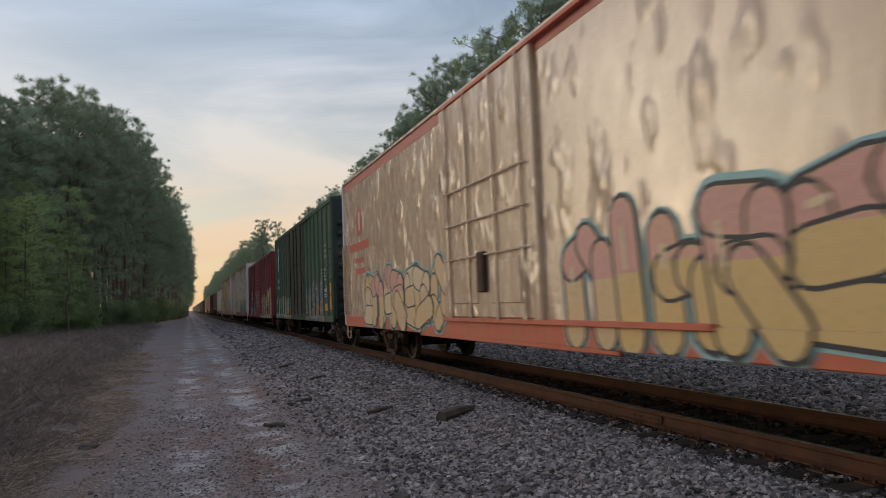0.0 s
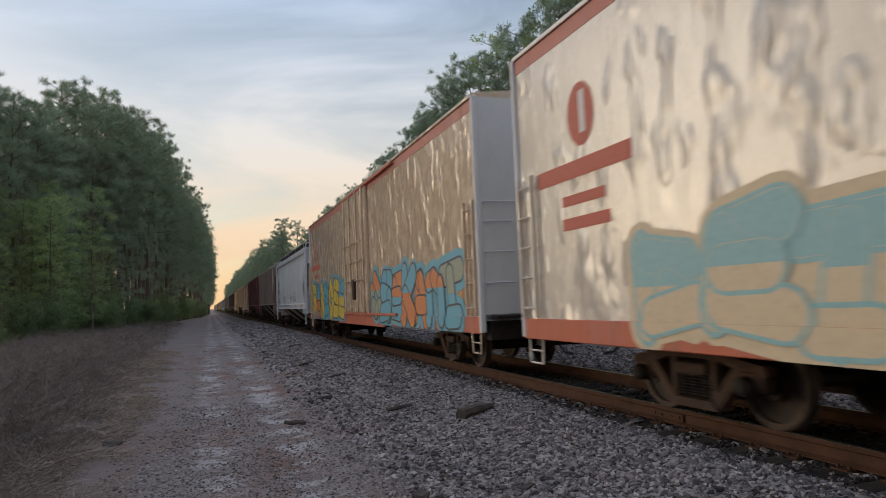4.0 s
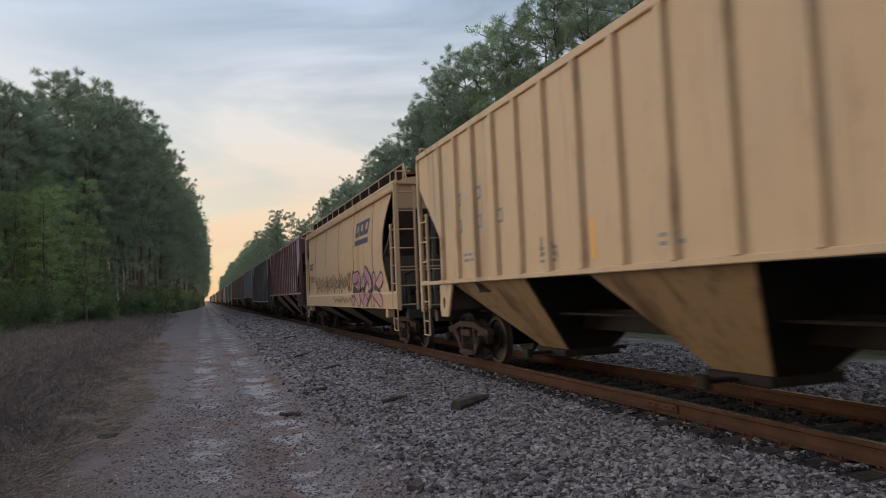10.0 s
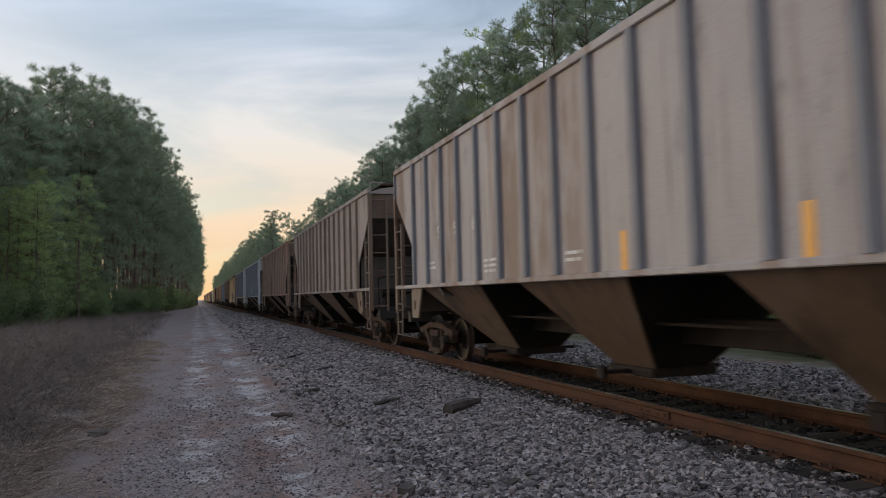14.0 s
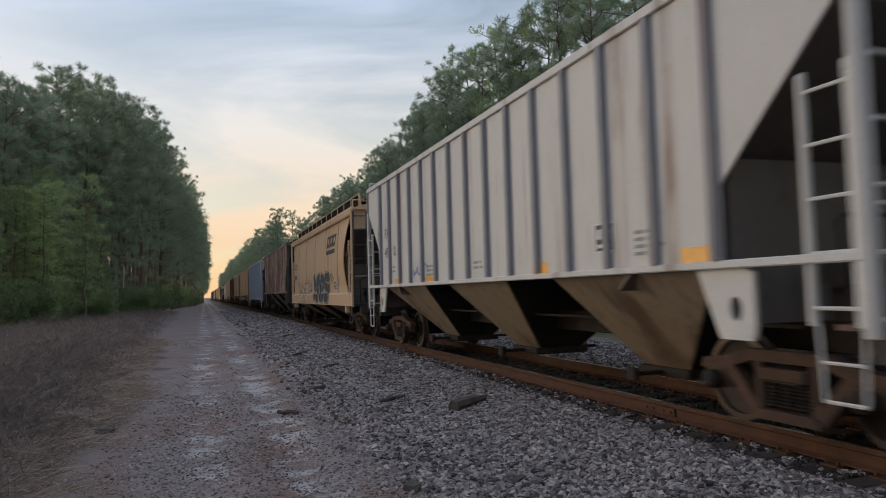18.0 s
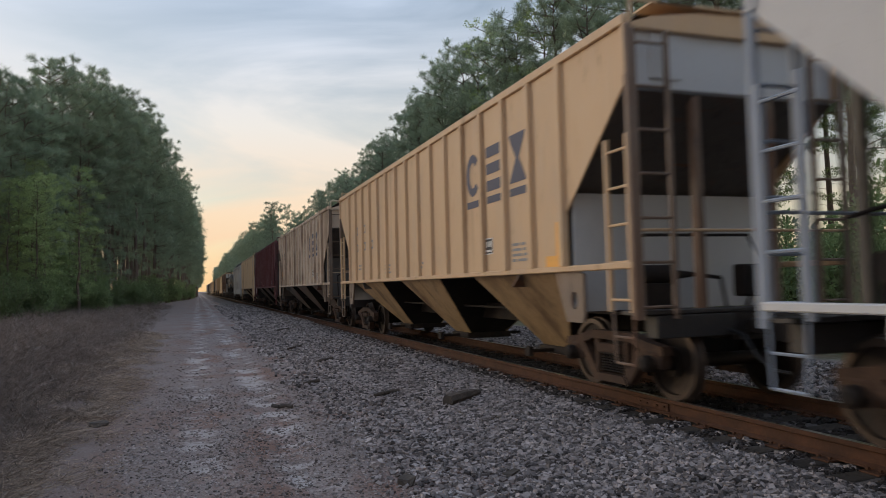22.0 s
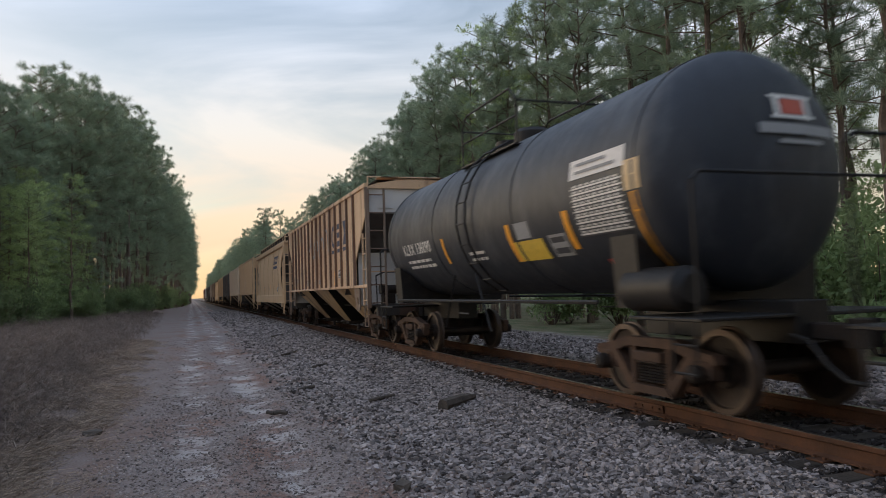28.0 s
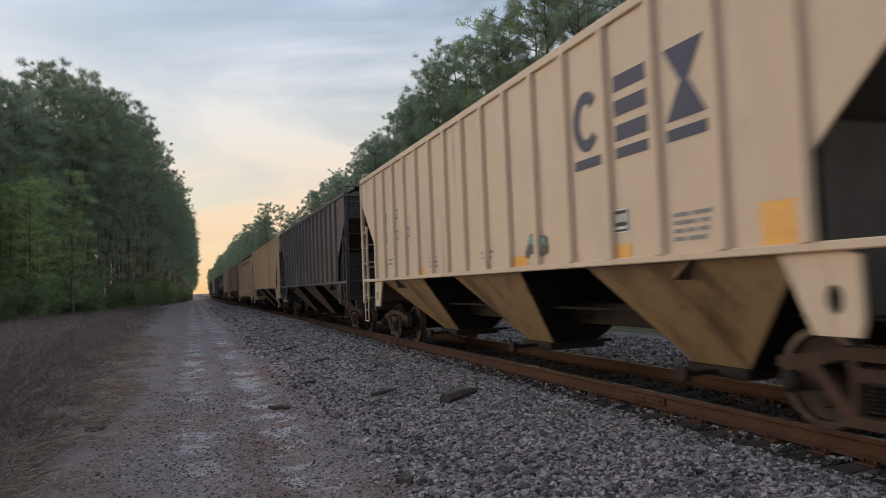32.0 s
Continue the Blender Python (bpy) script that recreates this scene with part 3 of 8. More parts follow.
def pine(rng, height, bare, spread, leafy=False, dense=1.0):
    """A tall tree: bare trunk below, limbs above, crown of many tufts. bare: the share of the height without limbs."""
    s = Shape()
    lean = rng.uniform(-0.02, 0.02, 2)
    steps = 9
    pts = [(lean[0] * height * (k / steps) ** 1.5 + 0.12 * rng.normal() * (k > 1), lean[1] * height * (k / steps) ** 1.5 + 0.12 * rng.normal() * (k > 1), height * k / steps * 0.97) for k in range(steps + 1)]
    r0 = 0.0085 * height + 0.03
    for k in range(steps):
        s.rod(pts[k], pts[k + 1], r0 * (1 - 0.93 * k / steps), 7, r0 * (1 - 0.93 * (k + 1) / steps))

    def trunk_at(z):
        k = min(steps - 1, max(0, int(z / (height * 0.97) * steps)))
        u = (z - pts[k][2]) / (pts[k + 1][2] - pts[k][2])
        return [pts[k][i] * (1 - u) + pts[k + 1][i] * u for i in range(3)]

    centres, radii = [], []
    turn = 0.0
    z = bare * height
    while z < height * 0.985:
        up = (z / height - bare) / (1 - bare)
        reach = spread * (0.5 + 1.0 * up) * max(0.0, 1 - up) ** 0.5 * rng.uniform(0.5, 1.25) + 0.3
        turn += 2.4 + rng.uniform(-0.6, 0.6)
        base = trunk_at(min(z, height * 0.965))
        rise = rng.uniform(0.0, 0.4) + 0.35 * up
        tip = (base[0] + reach * math.cos(turn), base[1] + reach * math.sin(turn), base[2] + reach * rise)
        if rng.random() < 0.94:
            s.rod(base, tip, 0.022 + 0.012 * reach, 4, 0.007)
            # side shoots, each ending in a tuft
            n = max(2, int((reach * 3.2 + 0.9) * dense))
            for k in range(n):
                u = 1 - 0.7 * (k / n) * rng.uniform(0.7, 1.2)
                on = [base[i] + u * (tip[i] - base[i]) for i in range(3)]
                w = (0.30 * reach * (1.1 - u) + 0.22) * (k > 0)
                end = [on[0] + rng.normal() * w, on[1] + rng.normal() * w, on[2] + abs(rng.normal()) * w * 0.7]
                if k:
                    s.rod(on, end, 0.009, 3, 0.004)
                centres.append(end)
                radii.append(rng.uniform(0.24, 0.44) * (1.1 if leafy else 1.0))
        z += height * (1 - bare) / 52 * rng.uniform(0.5, 1.6)
    # a few dead stubs lower down
    for k in range(9):
        z = height * rng.uniform(0.08, bare)
        b = trunk_at(z)
        a = rng.uniform(0, 6.28)
        q = rng.uniform(0.5, 1.4)
        s.rod(b, (b[0] + q * math.cos(a), b[1] + q * math.sin(a), b[2] + 0.1), 0.02, 4, 0.006)
    if leafy:
        v, f = leaf_cloud(rng, centres, radii, 40, 0.11, 0.75, 0.3)
    else:
        v, f = leaf_cloud(rng, centres, radii, 62, 0.022, wide=0.45, tuft=True)
    return s, v, f


def forest():
    rng = np.random.default_rng(11)
    kinds, raw = [], []
    for k, (h, bare, spread, leafy, dense) in enumerate(((20, 0.45, 2.5, False, 1.0), (20, 0.52, 2.2, False, 0.95), (20, 0.36, 2.7, False, 1.05), (20, 0.5, 2.0, False, 0.85), (20, 0.30, 2.4, True, 0.8), (20, 0.12, 3.4, True, 1.0), (20, 0.16, 2.7, False, 1.15))):
        s, v, f = pine(rng, h, bare, spread, leafy, dense)
        word = "tree" if leafy else "pine_tree"
        t = thing(word, "slender tree with thin yellow-green spring leaves" if leafy else "tall pine with a bare trunk and dark tufted crown", "tree", "trees of the forest beside the line")
        part("trunk", s, BARK, t, smooth=True)
        raw.append((s, v, f))
        tagged(part("crown", cloud_mesh("crown", v, f, LEAVES if leafy else NEEDLES), None, t))
        kinds.append(t)
    places = []

    def row(x0, y0, x1, y1, n, h, jitter, mixk, hj=0.1):
        for i in range(n):
            u = (i + rng.uniform(-0.4, 0.4)) / max(1, n - 1)
            places.append((x0 + u * (x1 - x0) + rng.normal() * jitter, y0 + u * (y1 - y0) + rng.normal() * jitter, h * rng.uniform(1 - hj, 1 + hj), int(rng.choice(mixk))))

    pines, mixed, edge = (0, 1, 2, 3), (0, 1, 2, 3, 2, 4), (0, 2, 6, 6)
    # left of the line; the forest edge draws in towards the track further on
    row(-14.5, 46, -12.6, 70, 12, 17.3, 0.7, (0, 2, 6, 6))
    row(-12.6, 70, -8.2, 90, 12, 23.2, 0.5, (0, 6, 2, 6))
    row(-18, 52, -11.5, 92, 18, 18.2, 1.2, (0, 2, 6, 6))
    row(-24, 58, -15, 110, 18, 18.6, 1.6, pines)
    row(-8.0, 91, -5.2, 130, 16, 25.0, 0.4, edge)
    row(-5.2, 131, -2.6, 160, 10, 23.5, 0.4, edge)
    row(-2.6, 160, -0.9, 205, 12, 21.5, 0.35, edge)
    row(-11, 95, -5, 205, 26, 22.0, 0.9, pines)
    row(-15, 100, -10, 230, 20, 22.0, 1.2, pines)
    row(-0.9, 206, -0.8, 640, 48, 21.0, 0.4, edge)
    row(-7, 215, -7, 640, 30, 22.0, 1.4, pines)
    row(-30, 75, -22, 160, 18, 21, 2.0, pines)
    row(-12.6, 47, -10.0, 62, 9, 9.0, 0.6, (4, 5, 5), 0.3)
    # unseen trees added beside and behind the viewer, to hold back low sky light
    row(-34, -60, -30, 40, 16, 18.0, 1.5, pines)
    row(17, -40, 18.3, 6, 14, 17.5, 1.0, mixed)
    # young growth under the pines
    row(-15, 44, -9.0, 86, 26, 7.5, 1.0, (5, 5, 6), 0.4)
    row(-18, 50, -12, 95, 20, 9.5, 1.4, (5, 6, 6), 0.3)
    # right of the line, behind the train
    row(18.3, 8, 18.0, 46, 15, 20.2, 0.7, mixed)
    row(18.2, 47, 18.0, 60, 6, 19.3, 0.6, pines)
    row(21.5, 6, 21, 95, 24, 19.0, 1.3, mixed)
    row(25.5, 10, 25.5, 110, 22, 18.2, 1.6, pines)
    row(18.2, 60, 18.6, 118, 16, 16.8, 0.7, pines)
    row(18.6, 120, 18, 170, 13, 15.0, 0.9, edge)
    row(16.5, 172, 15, 640, 54, 20.3, 0.9, edge)
    row(19, 160, 18, 640, 30, 20.0, 1.5, edge)
    row(31, 5, 31, 120, 16, 18.5, 2.0, pines)
    places.append((14.2, 143, 19.5, 3))
    row(-17.0, 45, -12.8, 66, 14, 7.0, 0.8, (5, 5, 4), 0.35)
    row(-24, 105, -13, 230, 26, 9.0, 1.5, (6, 6, 2), 0.3)
    row(23.5, -8, 23, 60, 22, 11.5, 1.0, (6, 6, 5), 0.25)
    used = set()
    far_wood, far_v, far_n = Shape(), [], 0
    for x, y, h, k in places:
        if y > 185:
            # the distant forest is one object
            s, v, f = raw[k]
            q, a = h / 20.0, rng.uniform(0, 6.28)
            turn = np.array([[math.cos(a), -math.sin(a), 0], [math.sin(a), math.cos(a), 0], [0, 0, 1]])
            leaf = v.reshape(-1, 4, 3)[::10]
            mid = leaf.mean(1, keepdims=True)
            far_v.append((((leaf - mid) * (4.6, 4.6, 3.6) + mid).reshape(-1, 3) @ turn.T) * q + (x, y, GROUND))
            far_wood.rod((x, y, GROUND), (x, y, GROUND + h * 0.9), 0.16, 5, 0.04)
            continue
        m = pose(x, y, ground_height(x, y) - 0.1, 0, 0, float(rng.uniform(0, 360))) @ Matrix.Scale(h / 20.0, 4)
        if k in used:
            copy_thing(kinds[k], m @ Matrix.Scale(1 / kinds[k].scale[0], 4))
        else:
            kinds[k].matrix_basis = m
            used.add(k)
    for k, t in enumerate(kinds):
        if k not in used:
            t.matrix_basis = pose(-20 - 3 * k, 70, -0.3)
    far_v = np.vstack(far_v)
    far = thing("far_forest", "distant pine forest lining both sides of the railway", "forest", kind="stuff")
    tagged(part("far_crowns", cloud_mesh("far_crowns", far_v, np.arange(len(far_v)).reshape(-1, 4), NEEDLES), None, far), kind="stuff")
    tagged(part("far_trunks", far_wood, BARK, far), kind="stuff")


def shrubs():
    rng = np.random.default_rng(23)
    kinds = []
    for k in range(4):
        s = Shape()
        centres, radii = [], []
        for i in range(16):
            a, q, hh = rng.uniform(0, 6.28), rng.uniform(0.3, 1.3), rng.uniform(0.9, 2.9)
            tip = (q * math.cos(a), q * math.sin(a), hh)
            s.rod((0.1 * math.cos(a), 0.1 * math.sin(a), 0), tip, 0.02, 4, 0.006)
            for u in (0.45, 0.6, 0.75, 0.9, 1.0):
                centres.append([u * tip[0] + rng.normal() * 0.2, u * tip[1] + rng.normal() * 0.2, u * tip[2] + rng.normal() * 0.12])
                radii.append(rng.uniform(0.22, 0.46))
        v, f = leaf_cloud(rng, centres, radii, 56, 0.105)
        t = thing("shrub", "leafy green shrub at the forest edge", "shrub", "shrubs along the forest edge")
        part("stem", s, BARK, t)
        part("foliage", cloud_mesh("foliage", v, f, SHRUB_LEAVES), None, t)
        kinds.append(t)
    spots = []
    for i in range(46):
        u = rng.random()
        spots.append((-11.8 + 5.4 * u + rng.normal() * 0.9, 40 + 50 * u + rng.normal() * 3, rng.uniform(0.5, 1.15)))
    for i in range(26):
        spots.append((-6.0 + 4.2 * (i / 26) + rng.normal() * 0.5, 88 + 110 * (i / 26) + rng.normal() * 3, rng.uniform(0.7, 1.3)))
    for i in range(20):
        spots.append((-15 + rng.normal() * 2, rng.uniform(55, 90), rng.uniform(1.2, 2.2)))
    for i in range(44):
        spots.append((16.6 + rng.normal() * 1.2, 4 + 110 * rng.random() ** 1.2, rng.uniform(0.9, 2.0)))
    for i, (x, y, q) in enumerate(spots):
        m = pose(x, y, ground_height(x, y) - 0.05, 0, 0, float(rng.uniform(0, 360))) @ Matrix.Scale(float(q), 4)
        if i < 4:
            kinds[i].matrix_basis = m
        else:
            k = int(rng.integers(4))
            copy_thing(kinds[k], m @ Matrix.Scale(1 / kinds[k].scale[0], 4))


def blades(name, label, rng, n, where, tall, width, material, twigs=0, lean=0.35):
    """Many thin stems standing on the ground, one object. twigs: side shoots on each stem."""
    at = [where() for i in range(n)]
    p = np.array([(x, y, ground_height(x, y) - 0.02) for x, y in at])
    h = (np.array([tall(x, y) for x, y in at]) * rng.uniform(0.45, 1.3, n))[:, None]
    w = width * rng.uniform(0.6, 1.4, (n, 1))

    def off(flat, lo, hi):
        return h * np.column_stack([flat * rng.normal(size=n), flat * rng.normal(size=n), rng.uniform(lo, hi, n)])

    q = p + off(lean, 0.5, 0.65)
    pairs = [(p, q, w), (q, q + off(1.6 * lean, 0.1, 0.45), 0.7 * w)]
    for k in range(twigs):
        o = p + (q - p) * rng.uniform(0.35, 1.0, (n, 1))
        pairs.append((o, o + off(0.22, -0.02, 0.3), 0.6 * w))
    v = []
    for a, b, wide in pairs:
        side = np.cross(b - a, rng.normal(size=(n, 3)))
        side *= wide / np.linalg.norm(side, axis=1)[:, None]
        v.append(np.stack([a - side, a + side, b + 0.3 * side, b - 0.3 * side], 1).reshape(-1, 3))
    v = np.vstack(v)
    f = np.arange(len(v)).reshape(-1, 4).tolist()
    v = v.tolist()
    me = bpy.data.meshes.new(name)
    me.from_pydata(v, [], f)
    me.materials.append(material)
    return tagged(new(name, me), label, "dry brush", kind="stuff")


GRASS = surface("dry_tan_grass", (0.34, 0.255, 0.19), (0.46, 0.345, 0.255), 1.5, 0.95, 0, 0, 12, 0, 0.65)


def brush():
    rng = np.random.default_rng(31)

    def edge_of(y):
        return -1.25 - 0.014 * y + 0.5 * noise.noise((0.0, y * 0.25, 2.0)) + 0.25 * noise.noise((3.0, y * 0.9, 2.0))

    def deep():
        while True:
            y = 5.2 + 88 * rng.random() ** 1.9 if rng.random() < 0.86 else rng.uniform(-12.0, 5.2)
            x = edge_of(y) - 0.1 - (1.2 + 5.5 * min(1, abs(y) / 60 + 0.3 * (y < 5.2))) * rng.random() ** 0.8 * 1.5
            if noise.noise((x * 0.9, y * 0.7, 5.0)) + 0.4 > rng.random() * 0.8:
                return x, y

    def tall(x, y):
        return 0.14 + 0.85 * min(1, max(0, edge_of(y) - x) / 1.9) * (0.75 + 0.5 * noise.noise((x * 0.6, y * 0.5, 7.0)))

    blades("dry_brush", "grey-brown leafless brush and dead weed stems", rng, 38000, deep, tall, 0.0042, DEAD, 5, 0.22)

    def verge():
        y = 2.6 + 30 * rng.random() ** 1.6 if rng.random() < 0.85 else rng.uniform(-12.0, 2.6)
        while True:
            x = edge_of(y) - 0.35 + 0.5 * rng.normal()
            if noise.noise((x * 1.3, y * 0.8, 9.0)) + 0.35 > rng.random() * 0.9:
                return x, y

    def low(x, y):
        return 0.05 + 0.12 * min(1, max(0, edge_of(y) + 0.6 - x) / 1.0)

    blades("dry_grass", "tufts of dry tan grass along the track verge", rng, 40000, verge, low, 0.0036, GRASS, 1, 0.6)


def debris():
    wood = surface("weathered_dark_wood", (0.075, 0.06, 0.05), (0.13, 0.105, 0.085), 4, 0.95, 0, 0.7, 25)
    rng = random.Random(8)
    # the broken end of an old tie
    s = Shape()
    prof = [(-0.08, -0.07), (0.08, -0.08), (0.10, 0.02), (0.05, 0.08), (-0.06, 0.07), (-0.09, 0.0)]
    for k, (y0, y1, q) in enumerate(((-0.36, 0.1, 1.0), (0.1, 0.3, 0.8), (0.3, 0.42, 0.45))):
        s.prism([(u * q, w * q) for u, w in prof], "y", y0, y1)
    o = new("timber_offcut", s.mesh("timber_offcut", wood))
    o.matrix_basis = pose(3.68, 9.85, bed_height(3.68) + 0.07, 2, 8, -57)
    tagged(o, "dark weathered broken timber lying on the ballast", "timber")
    for x, y, ln, turn in ((2.75, 21.6, 0.9, -35), (3.4, 30.5, 0.8, -40), (2.0, 13.4, 0.35, -60), (2.9, 11.3, 0.5, -65), (1.2, 11.0, 0.3, 80), (2.9, 17.2, 0.5, -50)):
        st = Shape()
        pts = [(0.0, -ln / 2, 0.0), (0.03, -ln / 6, 0.02), (-0.02, ln / 6, 0.01), (0.03, ln / 2, 0.03)]
        st.bent(pts, 0.032, 6)
        o = new("stick", st.mesh("stick", wood))
        o.matrix_basis = pose(x, y, max(bed_height(x), ground_height(x, y)) + 0.045, 0, 0, turn)
        tagged(o, "dark broken stick lying on the stones", "stick", "sticks beside the track")
    for x, y, q in ((1.78, 6.27, 0.12), (-1.25, 10.6, 0.13), (2.75, 6.1, 0.10)):
        r = np.random.default_rng(int(q * 100))
        me = bpy.data.meshes.new("rock")
        me.from_pydata((stone_verts(r) * (q * 1.5, q, q * 0.6)).tolist(), [], STONE_FACES)
        me.materials.append(wood)
        o = new("rock", me)
        o.matrix_basis = pose(x, y, max(bed_height(x), ground_height(x, y)) + q * 0.22, 0, 0, 30)
        tagged(o, "dark angular rock half sunk in gravel", "rock")


# ---- freight cars: x across (the camera sees the -x side), y along (front end at -y), rail tops at 0 ----
def truck_meshes():
    frame_ = Shape()
    w = 0.07
    # slender top chord, arched over the springs
    top = [(-1.12, 0.56), (-1.10, 0.66), (-0.80, 0.70), (-0.45, 0.79), (0.45, 0.79), (0.80, 0.70), (1.10, 0.66), (1.12, 0.56), (0.80, 0.57), (0.42, 0.68), (-0.42, 0.68), (-0.80, 0.57)]
    frame_.prism(top, "x", -w, w)
    for s in (-1, 1):
        # raking leg down to the spring seat, upright column, and the jaws round the bearing
        frame_.prism([(s * 0.80, 0.60), (s * 0.67, 0.63), (s * 0.30, 0.24), (s * 0.40, 0.14)], "x", -w, w)
        frame_.prism([(s * 0.38, 0.70), (s * 0.29, 0.70), (s * 0.29, 0.22), (s * 0.36, 0.22)], "x", -w * 0.8, w * 0.8)
        frame_.prism([(s * 0.79, 0.60), (s * 0.70, 0.60), (s * 0.73, 0.38), (s * 0.78, 0.38)], "x", -w * 0.9, w * 0.9)
        frame_.prism([(s * 1.08, 0.60), (s * 1.00, 0.60), (s * 1.00, 0.40), (s * 1.06, 0.40)], "x", -w * 0.9, w * 0.9)
        frame_.cbox(-0.09, 0.09, s * 0.89 - 0.11, s * 0.89 + 0.11, 0.44, 0.60, 0.02)
    frame_.prism([(-0.42, 0.14), (0.42, 0.14), (0.34, 0.235), (-0.34, 0.235)], "x", -w * 1.4, w * 1.4)
    frame_.cbox(-0.11, 0.11, -0.27, 0.27, 0.51, 0.63, 0.015)
    cap = Shape().lathe([(-0.16, 0.0), (-0.16, 0.055), (-0.13, 0.095), (-0.02, 0.10), (0.05, 0.10)], "x", 14)
    spring = Shape()
    prof = []
    for i in range(7):
        z = 0.265 + i * 0.034
        prof += [(z, 0.055), (z + 0.009, 0.074), (z + 0.024, 0.074), (z + 0.033, 0.055)]
    spring.lathe(prof, "z", 10)
    ws = Shape()
    for s in (-1, 1):
        prof = [(0.640, 0.10), (0.640, 0.17), (0.665, 0.24), (0.672, 0.385), (0.655, 0.40), (0.655, 0.462), (0.668, 0.487), (0.688, 0.480), (0.695, 0.460), (0.785, 0.455), (0.787, 0.39), (0.75, 0.38), (0.735, 0.30), (0.745, 0.18), (0.80, 0.17), (0.80, 0.10)]
        ws.lathe([(s * e, r) for e, r in prof], "x", 30, closed=True)
    ws.lathe([(-1.06, 0.06), (-1.06, 0.075), (-0.82, 0.09), (-0.4, 0.085), (0.4, 0.085), (0.82, 0.09), (1.06, 0.075), (1.06, 0.06)], "x", 12)
    # the balance marks let the turning be seen
    ws.cbox(-0.775, -0.74, 0.21, 0.27, -0.04, 0.04, 0.01)
    bolster = Shape().prism([(-1.1, 0.50), (-0.9, 0.42), (0.9, 0.42), (1.1, 0.50), (1.1, 0.62), (0.4, 0.72), (-0.4, 0.72), (-1.1, 0.62)], "y", -0.19, 0.19)
    bolster.lathe([(0.70, 0.0), (0.70, 0.2), (0.80, 0.2), (0.80, 0.0)], "z", 14)
    brake = Shape()
    for s in (-1, 1):
        brake.cbox(-0.85, 0.85, s * 0.36 - 0.05, s * 0.36 + 0.05, 0.30, 0.40, 0.015)
        for x in (-0.74, 0.74):
            brake.cbox(x - 0.05, x + 0.05, s * 0.40 - 0.03, s * 0.40 + 0.03, 0.24, 0.50, 0.01)
    wheels = ws.mesh("wheelset", WHEEL, True)
    wheels.materials.append(RIM)
    for p in wheels.polygons:
        if math.hypot(p.center.y, p.center.z) > 0.40:
            p.material_index = 1
    return dict(side_frame=frame_.mesh("side_frame", STEEL_RUST), cap=cap.mesh("bearing_cap", STEEL_DARK, True), spring=spring.mesh("spring", STEEL_DARK, True), wheelset=wheels, bolster=bolster.mesh("bolster", STEEL_DARK), brake=brake.mesh("brake_beam", STEEL_DARK))


TRUCK = truck_meshes()
AXLE = 0.457


def add_truck(car, y):
    t = part("truck", TRUCK["bolster"], None, car, "rusty cast-steel two-axle truck")
    t.matrix_basis = pose(0, y, 0)
    for s in (-1, 1):
        o = part("side_frame", TRUCK["side_frame"], None, t)
        o.matrix_basis = pose(s * 1.0, 0, 0, 0, 0, 0 if s < 0 else 180)
        for k in (-0.17, 0.0, 0.17) if s < 0 else ():
            o = part("spring", TRUCK["spring"], None, t)
            o.matrix_basis = pose(s * 1.0, k, 0)
        for k in (-0.89, 0.89):
            o = part("bearing_cap", TRUCK["cap"], None, t)
            o.matrix_basis = pose(s * 1.06, k, AXLE + 0.0, 0, 0, 0 if s < 0 else 180)
    for k in (-0.89, 0.89):
        o = part("wheelset", TRUCK["wheelset"], None, t, "steel wheels with brightly worn treads")
        o.matrix_basis = pose(0, k, AXLE)
    part("brake_beam", TRUCK["brake"], None, t)
    return t


def coupler_mesh():
    s = Shape().cbox(-0.07, 0.07, 0.0, 0.52, -0.09, 0.09, 0.02)
    s.prism([(-0.14, 0.45), (0.10, 0.45), (0.17, 0.60), (0.12, 0.74), (-0.02, 0.66), (-0.06, 0.62), (-0.13, 0.70), (-0.19, 0.62)], "z", -0.14, 0.14)
    return s.mesh("coupler", STEEL_DARK)


COUPLER = coupler_mesh()
HOSE = Shape().bent([(0.32, 0.0, 0.05), (0.32, 0.22, 0.0), (0.32, 0.42, -0.22), (0.30, 0.62, -0.36), (0.24, 0.78, -0.38)], 0.024, 7).mesh("air_hose", BLACK)


def add_couplers(car, hl):
    for s in (-1, 1):
        o = part("coupler", COUPLER, None, car)
        o.matrix_basis = pose(0, s * hl, 0.88, 0, 0, 0 if s > 0 else 180)
        o = part("air_hose", HOSE, None, car)
        o.matrix_basis = pose(0, s * hl, 0.80, 0, 0, 0 if s > 0 else 180)


def ladder(name, parent, material, a, b, z0, z1, rungs, r=0.018, rail=0.028):
    """A ladder between two foot points a and b (x, y)."""
    s = Shape()
    for q in (a, b):
        s.cbox(q[0] - rail, q[0] + rail, q[1] - rail, q[1] + rail, z0, z1, 0.006)
    heights = [z0 + 0.14 + (z1 - z0 - 0.3) * k / max(1, rungs - 1) for k in range(rungs)]
    o = part(name, s, material, parent)
    for z in heights:
        part("rung", Shape().rod((*a, z), (*b, z), r, 6), material, o)
    return o


def sill_step(parent, material, y0, y1, x, z0, z1):
    s = Shape().bent([(x, y0, z1), (x, y0 + 0.03, z0), (x, y1 - 0.03, z0), (x, y1, z1)], 0.017, 6)
    s.rod((x, y0 + 0.02, (z0 + z1) / 2), (x, y1 - 0.02, (z0 + z1) / 2), 0.015, 6)
    return part("sill_step", s, material, parent)


